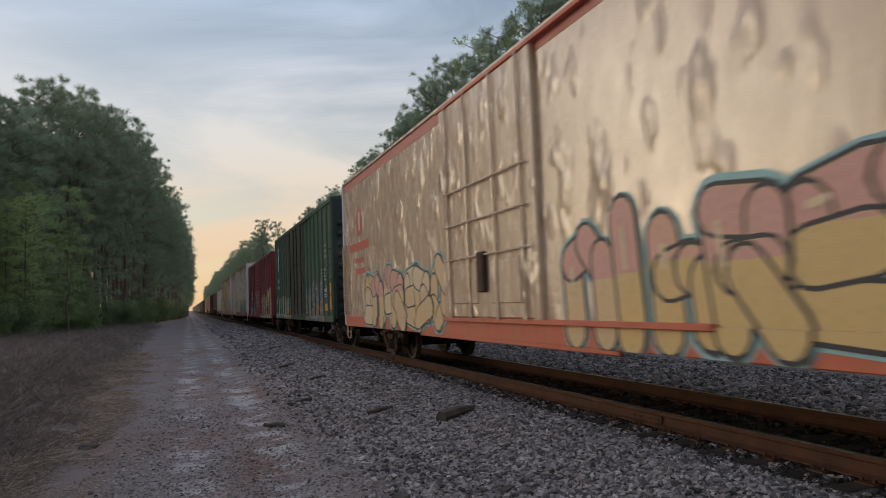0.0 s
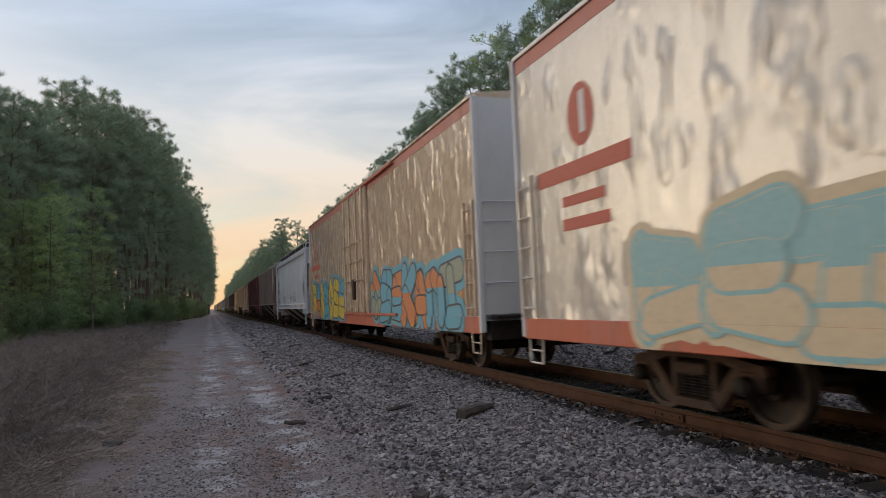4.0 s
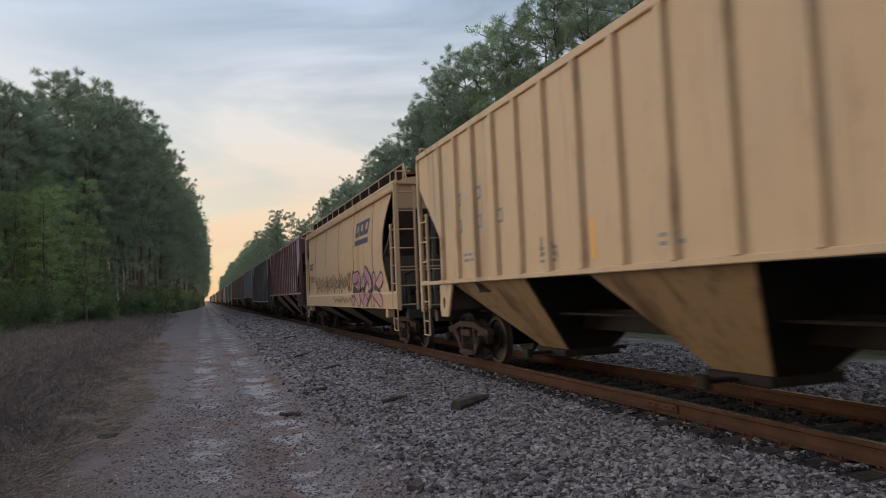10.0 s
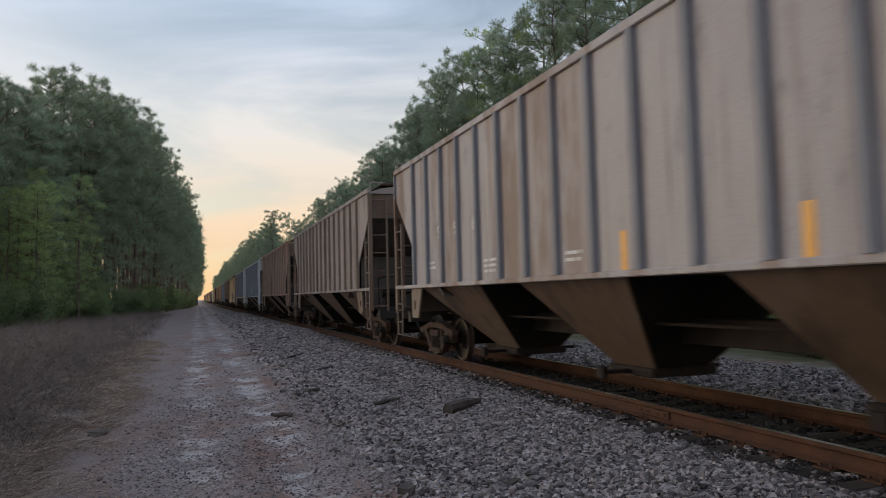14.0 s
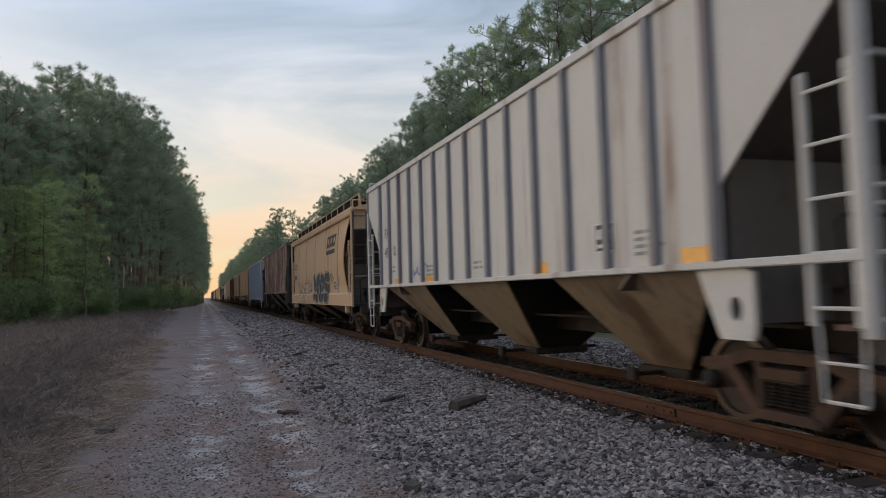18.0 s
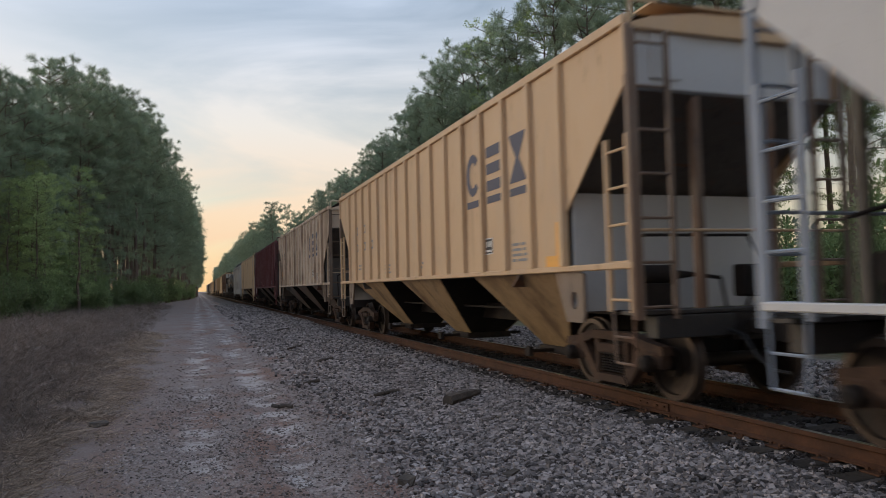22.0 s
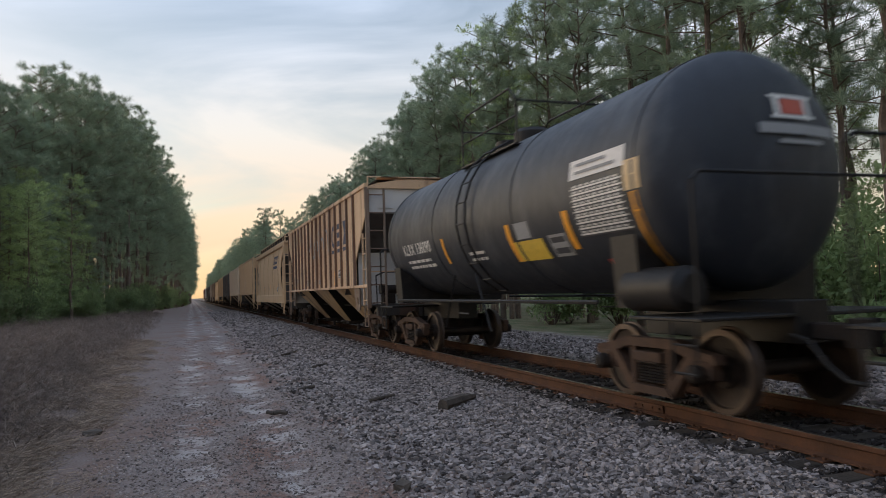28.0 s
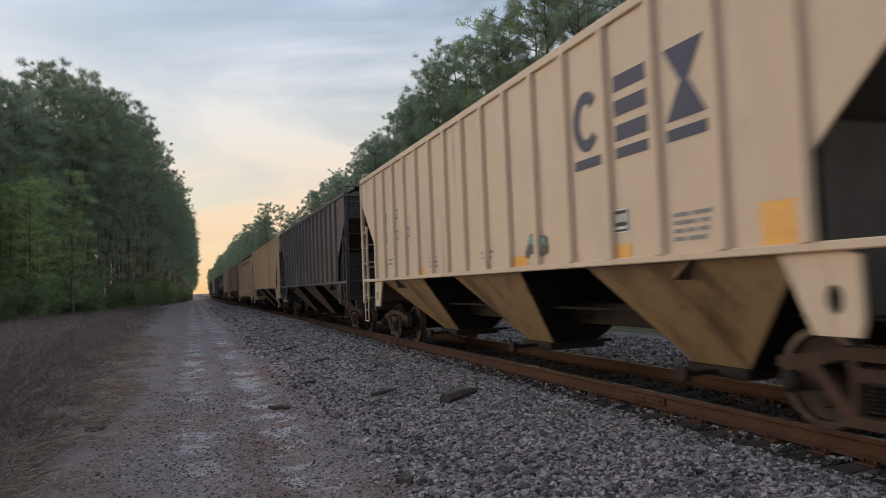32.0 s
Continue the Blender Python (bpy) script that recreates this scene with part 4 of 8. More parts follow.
def holed_plate(outer, hole, r, x0, x1):
    """A plate in the y-z plane with a round hole."""
    n = 20
    s = Shape()
    cy, cz = hole
    ring, edge = [], []
    for i in range(n):
        a = 2 * math.pi * i / n
        c, q = math.cos(a), math.sin(a)
        ring.append((cy + r * 0.8 * c, cz + r * 1.15 * q))
        best = None
        for (y0, z0), (y1, z1) in zip(outer, outer[1:] + outer[:1]):
            dy, dz = y1 - y0, z1 - z0
            det = c * dz - q * dy
            if abs(det) < 1e-9:
                continue
            t = ((y0 - cy) * dz - (z0 - cz) * dy) / det
            u = ((y0 - cy) * q - (z0 - cz) * c) / det
            if t > 0 and -1e-6 <= u <= 1 + 1e-6 and (best is None or t < best):
                best = t
        edge.append((cy + best * c, cz + best * q))
    v = [(x, *p) for x in (x0, x1) for p in ring] + [(x, *p) for x in (x0, x1) for p in edge]
    f = []
    for i in range(n):
        j = (i + 1) % n
        f += [(i, j, 2 * n + j, 2 * n + i), (n + i, 3 * n + i, 3 * n + j, n + j), (i, n + i, n + j, j), (2 * n + i, 2 * n + j, 3 * n + j, 3 * n + i)]
    return s.add(v, f)


def hopper_underside(car, hl, body, bays, z_top, inset, low=0.40):
    part("centre_sill", Shape().cbox(-0.24, 0.24, -hl, hl, 0.72, 1.05, 0.01), STEEL_DARK, car)
    e = hl - inset
    spans = [(-e, 3.3 - e, 2.2 - e), (-1.42, 1.42, 0.0), (e - 3.3, e, e - 2.2)] if bays == 3 else [(-e, -0.85, -0.5 * e), (0.85, e, 0.5 * e)]
    for ya, yb, yc in spans:
        xt, xb = 1.47, 0.44
        side = Shape()
        for s in (-1, 1):
            side.add([(s * xt, ya, z_top), (s * xt, yb, z_top), (s * xb, yc + 0.46, low), (s * xb, yc - 0.46, low), (s * (xt - 0.03), ya, z_top), (s * (xt - 0.03), yb, z_top), (s * (xb - 0.03), yc + 0.46, low), (s * (xb - 0.03), yc - 0.46, low)], [(0, 1, 2, 3), (7, 6, 5, 4), (0, 4, 5, 1), (2, 6, 7, 3), (1, 5, 6, 2), (0, 3, 7, 4)])
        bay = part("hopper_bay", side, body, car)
        for q, ys in ((-1, ya), (1, yb)):
            yl = yc + q * 0.45
            w = q * 0.03
            # grime and the shade between the bays share this one dark colour
            part("slope_sheet", Shape().add([(-xt + 0.03, ys, z_top), (xt - 0.03, ys, z_top), (xb - 0.03, yl, low), (-xb + 0.03, yl, low), (-xt + 0.03, ys - w, z_top), (xt - 0.03, ys - w, z_top), (xb - 0.03, yl - w, low), (-xb + 0.03, yl - w, low)], [(0, 1, 2, 3), (7, 6, 5, 4), (0, 4, 5, 1), (2, 6, 7, 3), (1, 5, 6, 2), (0, 3, 7, 4)]), SOOT_SHADE, bay)
        gate = Shape().cbox(-0.52, 0.52, yc - 0.52, yc + 0.52, low - 0.12, low, 0.015)
        gate.rod((-0.98, yc, low - 0.06), (0.98, yc, low - 0.06), 0.03, 8)
        gate.cbox(-1.0, -0.92, yc - 0.09, yc + 0.09, low - 0.14, low + 0.02, 0.01)
        part("outlet_gate", gate, STEEL_DARK, bay)
    s = Shape().rod((-0.75, -hl + 1.4, 1.0), (-0.75, hl - 1.4, 1.0), 0.022, 6)
    part("brake_pipe", s, STEEL_DARK, car)


def end_gear(car, hl, body, trim, z_hi, z_mid, z_low, platform=1.10, wheel_at=1):
    """Corner posts, ladders, platform and steps at both ends."""
    for e in (-1, 1):
        ye = e * hl
        for sx in (-1, 1):
            x = sx * 1.56
            part("corner_post", Shape().cbox(x - 0.035, x + 0.035, ye - 0.04, ye + 0.04, platform - 0.1, z_hi, 0.008), trim, car)
            if sx < 0:
                ladder("side_ladder", car, trim, (x, ye - e * 0.06), (x, ye - e * 0.50), platform - 0.02, z_mid, 5)
            ladder("end_ladder", car, trim, (x - sx * 0.05, ye + e * 0.03), (x - sx * 0.50, ye + e * 0.03), platform - 0.1, z_hi - 0.05, 7)
            y0, y1 = sorted((ye - e * 0.04, ye - e * 0.46))
            sill_step(car, trim, y0, y1, x, 0.50, platform)
        p = Shape().cbox(-1.56, 1.56, min(ye, ye - e * 0.30), max(ye, ye - e * 0.30), platform - 0.05, platform, 0.008)
        part("end_platform", p, trim, car)
        rail_ = Shape().rod((-1.5, ye, 2.0), (1.5, ye, 2.0), 0.018, 6)
        part("hand_rail", rail_, trim, car)
        beam = Shape().cbox(-1.3, 1.3, min(ye, ye - e * 0.22), max(ye, ye - e * 0.22), 0.78, platform - 0.06, 0.01)
        part("end_sill", beam, trim, car)
    y = wheel_at * (hl - 0.05)
    w = Shape()
    n = 20
    for i in range(n):
        a, b = 2 * math.pi * i / n, 2 * math.pi * (i + 1) / n
        w.rod((0.55 + 0.27 * math.cos(a), y, 2.35 + 0.27 * math.sin(a)), (0.55 + 0.27 * math.cos(b), y, 2.35 + 0.27 * math.sin(b)), 0.015, 5)
    for k in range(4):
        a = math.pi * k / 4
        w.rod((0.55 - 0.27 * math.cos(a), y, 2.35 - 0.27 * math.sin(a)), (0.55 + 0.27 * math.cos(a), y, 2.35 + 0.27 * math.sin(a)), 0.012, 5)
    part("brake_wheel", w, trim, car)
    tank = Shape().lathe([(-0.45, 0.0), (-0.45, 0.14), (-0.38, 0.2), (0.38, 0.2), (0.45, 0.14), (0.45, 0.0)], "x", 14, (0.1, wheel_at * (hl - 1.0), 1.45))
    part("air_reservoir", tank, STEEL_DARK, car, smooth=True)
    # brake gear and piping on the end decks
    for e in (-1, 1):
        ye = e * (hl - 0.75)
        part("brake_cylinder", Shape().lathe([(-0.30, 0.0), (-0.30, 0.13), (0.22, 0.13), (0.30, 0.06), (0.55, 0.03), (0.55, 0.0)], "x", 14, (-0.75, ye, 1.5)), STEEL_DARK, car, smooth=True)
        part("cylinder_bracket", Shape().cbox(-0.98, -0.62, ye - 0.14, ye + 0.14, platform - 0.02, 1.4, 0.01), STEEL_DARK, car)
        part("brake_lever", Shape().bent([(-0.2, ye, 1.5), (0.15, ye - 0.1, 1.45), (0.2, ye - 0.15, 0.95)], 0.025, 6), STEEL_DARK, car)
        part("air_pipe", Shape().bent([(-1.2, ye + e * 0.3, 1.05), (-1.2, ye + e * 0.2, 1.9), (-0.9, ye, 2.0), (0.7, ye, 2.0), (0.9, ye, 1.6), (0.9, ye - e * 0.3, 1.05)], 0.02, 6), STEEL_DARK, car)
        part("valve_box", Shape().cbox(0.55, 0.95, ye - 0.12, ye + 0.16, 1.2, 1.62, 0.03), STEEL_DARK, car)


def roof_gear(car, hl, body, dark, z, rails=False):
    prof = [(-1.56, z - 0.06), (-1.2, z + 0.06), (-0.6, z + 0.15), (0, z + 0.18), (0.6, z + 0.15), (1.2, z + 0.06), (1.56, z - 0.06)]
    part("roof", Shape().prism(prof + [(1.5, z - 0.09), (-1.5, z - 0.09)], "y", -hl + 0.02, hl - 0.02), body, car)
    hatch = part("hatch_trough", Shape().prism([(-0.32, z + 0.14), (0.32, z + 0.14), (0.27, z + 0.27), (-0.27, z + 0.27)], "y", -hl + 0.8, hl - 0.8), body, car)
    k = 0
    y = -hl + 1.2
    while y < hl - 0.8:
        part("hatch_strap", Shape().cbox(-0.36, 0.36, y - 0.03, y + 0.03, z + 0.265, z + 0.30, 0.006), dark, hatch)
        y += 1.45
    for s in (-1, 1):
        rb = Shape()
        rb.box(s * 0.62, s * 1.12, -hl - 0.02, hl + 0.02, z + 0.21, z + 0.235)
        for q in range(int(2 * hl / 1.2)):
            rb.box(s * 0.64, s * 1.10, -hl + 0.6 + q * 1.2 - 0.02, -hl + 0.6 + q * 1.2 + 0.02, z + 0.06, z + 0.21)
        part("running_board", rb, dark, car)
    for e in (-1, 1):
        fr = Shape().bent([(-1.5, e * hl, z - 0.1), (-1.5, e * hl, z + 0.22), (1.5, e * hl, z + 0.22), (1.5, e * hl, z - 0.1)], 0.02, 6)
        fr.box(-1.2, 1.2, min(e * hl, e * (hl - 0.35)), max(e * hl, e * (hl - 0.35)), z + 0.205, z + 0.23)
        part("roof_step", fr, body, car)
    if rails:
        for s in (-1, 1):
            n = int(2 * hl / 1.25)
            x = s * 1.22
            top = part("hand_rail", Shape().bent([(x, -hl, z), (x, -hl + 0.25, z + 0.46), (x, hl - 0.25, z + 0.46), (x, hl, z)], 0.02, 6), body, car)
            for k in range(n + 1):
                y = -hl + 0.3 + (2 * hl - 0.6) * k / n
                part("rail_post", Shape().cbox(x - 0.02, x + 0.02, y - 0.025, y + 0.025, z, z + 0.46, 0.005), body, top)
            # fine wire mesh between the posts
            net = Shape()
            for q in range(11):
                net.rod((x, -hl + 0.3, z + 0.03 + 0.04 * q), (x, hl - 0.3, z + 0.03 + 0.04 * q), 0.0075, 3)
            for q in range(int((2 * hl - 0.6) / 0.04)):
                net.rod((x, -hl + 0.3 + 0.04 * q, z + 0.02), (x, -hl + 0.3 + 0.04 * q, z + 0.45), 0.0075, 3)
            part("wire_mesh", net, dark, top, "dark wire mesh")


def letters(parent, text, size, material, y, z, x=-1.585, name="lettering"):
    """Text on the side that faces the camera; y is its first letter, z its foot."""
    me = TEXT[text].copy()
    for vert in me.vertices:
        vert.co.x, vert.co.y = vert.co.x * size, vert.co.y * size
    me.materials.clear()
    me.materials.append(material)
    ob = new(name, me)
    ob.parent = parent
    ob.matrix_basis = Matrix(((0, 0, -1, x), (-1, 0, 0, y), (0, 1, 0, z), (0, 0, 0, 1)))
    return ob


def ribbed_hopper(L, ribs, body, trim, under, z_sill=1.62, label="", wide_rib=False, bays=3, z_top=4.38, bay=None):
    hl = L / 2
    car = thing("hopper_car", label, "freight car", "freight cars of the train")
    cut = 1.5
    zc, zd = (3.75, 2.35)
    poly = [(-hl, z_top), (-hl, zc), (-hl + cut, zd), (-hl + cut, z_sill), (hl - cut, z_sill), (hl - cut, zd), (hl, zc), (hl, z_top)]
    for s in (-1, 1):
        part("side_sheet", Shape().prism(poly, "x", s * 1.53, s * 1.555), body, car)
        sl = Shape()
        sl.cbox(s * 1.60 if s < 0 else 1.50, s * 1.50 if s < 0 else 1.60, -hl, hl, z_sill - 0.05, z_sill + 0.03, 0.012)
        part("side_sill", sl, body, car)
        part("top_chord", Shape().cbox(min(s * 1.50, s * 1.60), max(s * 1.50, s * 1.60), -hl, hl, z_top - 0.05, z_top + 0.07, 0.012), body, car)
        w = 0.08 if wide_rib else 0.062
        for k in range(ribs):
            y = -hl + cut + 0.06 + (2 * (hl - cut) - 0.12) * k / (ribs - 1)
            part("rib", Shape().prism([(y - w, s * 1.554), (y + w, s * 1.554), (y + w * 0.82, s * 1.622), (y - w * 0.82, s * 1.622)], "z", z_sill + 0.03, z_top - 0.05).swapped(), body if not wide_rib else trim, car)
        for e in (-1, 1):
            part("rib", Shape().prism([(e * (hl - 0.03) - 0.035, s * 1.554), (e * (hl - 0.03) + 0.035, s * 1.554), (e * (hl - 0.03) + 0.025, s * 1.60), (e * (hl - 0.03) - 0.025, s * 1.60)], "z", zc, z_top - 0.05).swapped(), body, car)
            y0 = e * (hl - cut + 0.35)
            outer = [(y0, z_sill - 0.05), (y0 - e * 0.75, z_sill - 0.05), (y0 - e * 0.45, 0.92), (y0, 0.92)]
            part("bolster_web", holed_plate(outer, (y0 - e * 0.24, 0.46 + (z_sill - 0.14) / 2), min(0.10, 0.3 * (z_sill - 1.06)), min(s * 1.50, s * 1.54), max(s * 1.50, s * 1.54)), body, car)
    for e in (-1, 1):
        ye = e * hl
        s = Shape()
        s.box(-1.53, 1.53, min(ye - e * 0.10, ye - e * 0.13), max(ye - e * 0.10, ye - e * 0.13), zc - 0.1, z_top)
        part("end_sheet", s, body, car)
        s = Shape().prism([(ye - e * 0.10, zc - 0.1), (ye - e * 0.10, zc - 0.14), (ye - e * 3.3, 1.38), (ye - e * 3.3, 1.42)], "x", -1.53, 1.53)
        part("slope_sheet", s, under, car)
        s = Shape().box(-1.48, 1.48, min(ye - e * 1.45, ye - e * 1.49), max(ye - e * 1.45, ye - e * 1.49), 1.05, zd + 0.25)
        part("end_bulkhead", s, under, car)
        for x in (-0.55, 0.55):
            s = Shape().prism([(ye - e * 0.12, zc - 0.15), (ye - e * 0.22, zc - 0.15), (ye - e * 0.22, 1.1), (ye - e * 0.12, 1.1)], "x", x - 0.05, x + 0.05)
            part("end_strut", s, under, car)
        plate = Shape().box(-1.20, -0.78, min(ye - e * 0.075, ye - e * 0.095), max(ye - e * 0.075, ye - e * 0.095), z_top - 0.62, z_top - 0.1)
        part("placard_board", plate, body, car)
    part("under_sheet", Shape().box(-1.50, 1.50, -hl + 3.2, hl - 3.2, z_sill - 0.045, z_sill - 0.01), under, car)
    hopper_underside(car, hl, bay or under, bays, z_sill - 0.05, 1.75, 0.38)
    end_gear(car, hl, body, trim, z_top - 0.05, 3.1, 1.1)
    roof_gear(car, hl, body, STEEL_DARK, z_top + 0.02)
    for e in (-1, 1):
        add_truck(car, e * (hl - 1.35))
    add_couplers(car, hl)
    return car


def swapped(self):
    """Exchange x and y: for profiles given as (y, x)."""
    self.v = [(y, x, z) for x, y, z in self.v]
    return self


Shape.swapped = swapped


def smooth_hopper(L, body, trim, under, label="", rails=False, sill_band=0.40, z_top=4.27, z_sill=1.06, bulge=0.05, bays=3, curved=True, bay=None):
    """Covered hopper with rounded smooth sides and curved end openings."""
    hl = L / 2
    car = thing("hopper_car", label, "freight car", "freight cars of the train")

    def cut(z):
        u = (z - z_sill - sill_band) / (z_top - z_sill - sill_band)
        if curved:
            return 0.12 + 1.45 * max(0.0, math.sin(math.pi * min(1, max(0, (0.98 - u) * 0.78 + 0.05)))) ** 0.8
        return 0.25 + 1.15 * max(0, min(1, (0.72 - u) / 0.42)) * (1 if u > 0.15 else 0.85)

    zs = [z_sill + sill_band + (z_top - 0.22 - z_sill - sill_band) * k / 14 for k in range(15)]
    ny = 40
    for s in (-1, 1):
        v, f = [], []
        for skin in (0.0, 0.025):
            for z in zs:
                u = (z - zs[0]) / (zs[-1] - zs[0])
                x = 1.50 + bulge * math.sin(math.pi * min(1, u * 1.05)) - 0.05 * u ** 3 + (0.03 if u < 0.05 else 0) - skin
                c = cut(z)
                for i in range(ny + 1):
                    v.append((s * x, -hl + c + (2 * hl - 1.5 * c) * i / ny, z))
        n, w = len(zs), ny + 1
        for b in (0, n * w):
            for j in range(n - 1):
                for i in range(ny):
                    f.append((b + j * w + i, b + j * w + i + 1, b + (j + 1) * w + i + 1, b + (j + 1) * w + i))
        for j in range(n - 1):
            for i in (0, ny):
                f.append((j * w + i, (j + 1) * w + i, n * w + (j + 1) * w + i, n * w + j * w + i))
        sh = Shape()
        sh.v, sh.f = v, f
        part("side_sheet", sh, body, car, smooth=True)
        part("side_sill", Shape().prism([(s * 1.53, z_sill), (s * 1.58, z_sill), (s * 1.58, z_sill + sill_band - 0.04), (s * 1.545, z_sill + sill_band + 0.02), (s * 1.50, z_sill + sill_band + 0.02)], "y", -hl, hl), body, car)
        part("sill_flange", Shape().cbox(min(s * 1.46, s * 1.60), max(s * 1.46, s * 1.60), -hl, hl, z_sill - 0.03, z_sill, 0.006), body, car)
        part("top_chord", Shape().prism([(s * 1.44, z_top - 0.24), (s * 1.53, z_top - 0.24), (s * 1.55, z_top - 0.20), (s * 1.55, z_top - 0.02), (s * 1.50, z_top + 0.03), (s * 1.44, z_top + 0.03)], "y", -hl + 0.1, hl - 0.1), body, car)
        for k in range(1, 6):
            y = -hl + 2 * hl * k / 6
            pts = []
            for z in zs:
                u = (z - zs[0]) / (zs[-1] - zs[0])
                pts.append((s * (1.503 + bulge * math.sin(math.pi * min(1, u * 1.05)) - 0.05 * u ** 3 + (0.03 if u < 0.05 else 0)), y, z))
            part("weld_seam", Shape().bent(pts, 0.012, 5), body, car)
        for e in (-1, 1):
            y0 = e * (hl - 1.1)
            part("jacking_pad", Shape().cbox(min(s * 1.40, s * 1.585), max(s * 1.40, s * 1.585), y0 - 0.12, y0 + 0.12, z_sill - 0.26, z_sill - 0.03, 0.015), body, car)
    for e in (-1, 1):
        ye = e * hl
        part("end_sheet", Shape().box(-1.46, 1.46, min(ye - e * 0.14, ye - e * 0.17), max(ye - e * 0.14, ye - e * 0.17), 3.55, z_top), body, car)
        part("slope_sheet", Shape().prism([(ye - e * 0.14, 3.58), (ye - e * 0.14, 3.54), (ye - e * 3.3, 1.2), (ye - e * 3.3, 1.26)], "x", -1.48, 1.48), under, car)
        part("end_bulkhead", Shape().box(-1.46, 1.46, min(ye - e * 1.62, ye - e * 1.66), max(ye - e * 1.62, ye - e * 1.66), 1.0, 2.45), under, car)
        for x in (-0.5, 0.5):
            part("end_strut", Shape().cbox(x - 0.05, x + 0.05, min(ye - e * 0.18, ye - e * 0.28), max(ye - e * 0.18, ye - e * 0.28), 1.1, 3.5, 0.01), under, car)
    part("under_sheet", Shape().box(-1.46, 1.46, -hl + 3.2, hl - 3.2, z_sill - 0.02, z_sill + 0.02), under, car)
    hopper_underside(car, hl, bay or SOOT_SHADE, bays, z_sill - 0.02, 1.9, 0.40)
    end_gear(car, hl, body, trim, z_top - 0.1, 3.2, 1.12)
    roof_gear(car, hl, body, STEEL_DARK, z_top, rails)
    for e in (-1, 1):
        add_truck(car, e * (hl - 1.35))
    add_couplers(car, hl)
    return car


def box_body(car, hl, body, end_mat, roof_mat, z0, z1, half=1.55):
    for s in (-1, 1):
        part("side_sheet", Shape().box(min(s * (half - 0.03), s * half), max(s * (half - 0.03), s * half), -hl, hl, z0, z1), body, car)
    part("floor", Shape().box(-half + 0.03, half - 0.03, -hl, hl, z0, z0 + 0.12), STEEL_DARK, car)
    part("roof", Shape().prism([(-half - 0.02, z1 - 0.02), (-half - 0.02, z1 + 0.05), (0, z1 + 0.22), (half + 0.02, z1 + 0.05), (half + 0.02, z1 - 0.02)], "y", -hl, hl), roof_mat, car)
    for e in (-1, 1):
        part("end_wall", Shape().box(-half + 0.03, half - 0.03, min(e * hl, e * (hl - 0.05)), max(e * hl, e * (hl - 0.05)), z0, z1), end_mat, car)
    part("centre_sill", Shape().cbox(-0.24, 0.24, -hl, hl, 0.68, z0, 0.01), STEEL_DARK, car)
    for k in range(7):
        y = -hl + 2.8 + (2 * hl - 5.6) * k / 6
        part("cross_bearer", Shape().prism([(-half + 0.05, z0), (half - 0.05, z0), (half - 0.05, z0 - 0.14), (0.3, 0.76), (-0.3, 0.76), (-half + 0.05, z0 - 0.14)], "y", y - 0.06, y + 0.06), STEEL_DARK, car)
    part("brake_pipe", Shape().rod((-0.9, -hl + 2.4, 0.85), (-0.9, hl - 2.4, 0.85), 0.02, 6), STEEL_DARK, car)


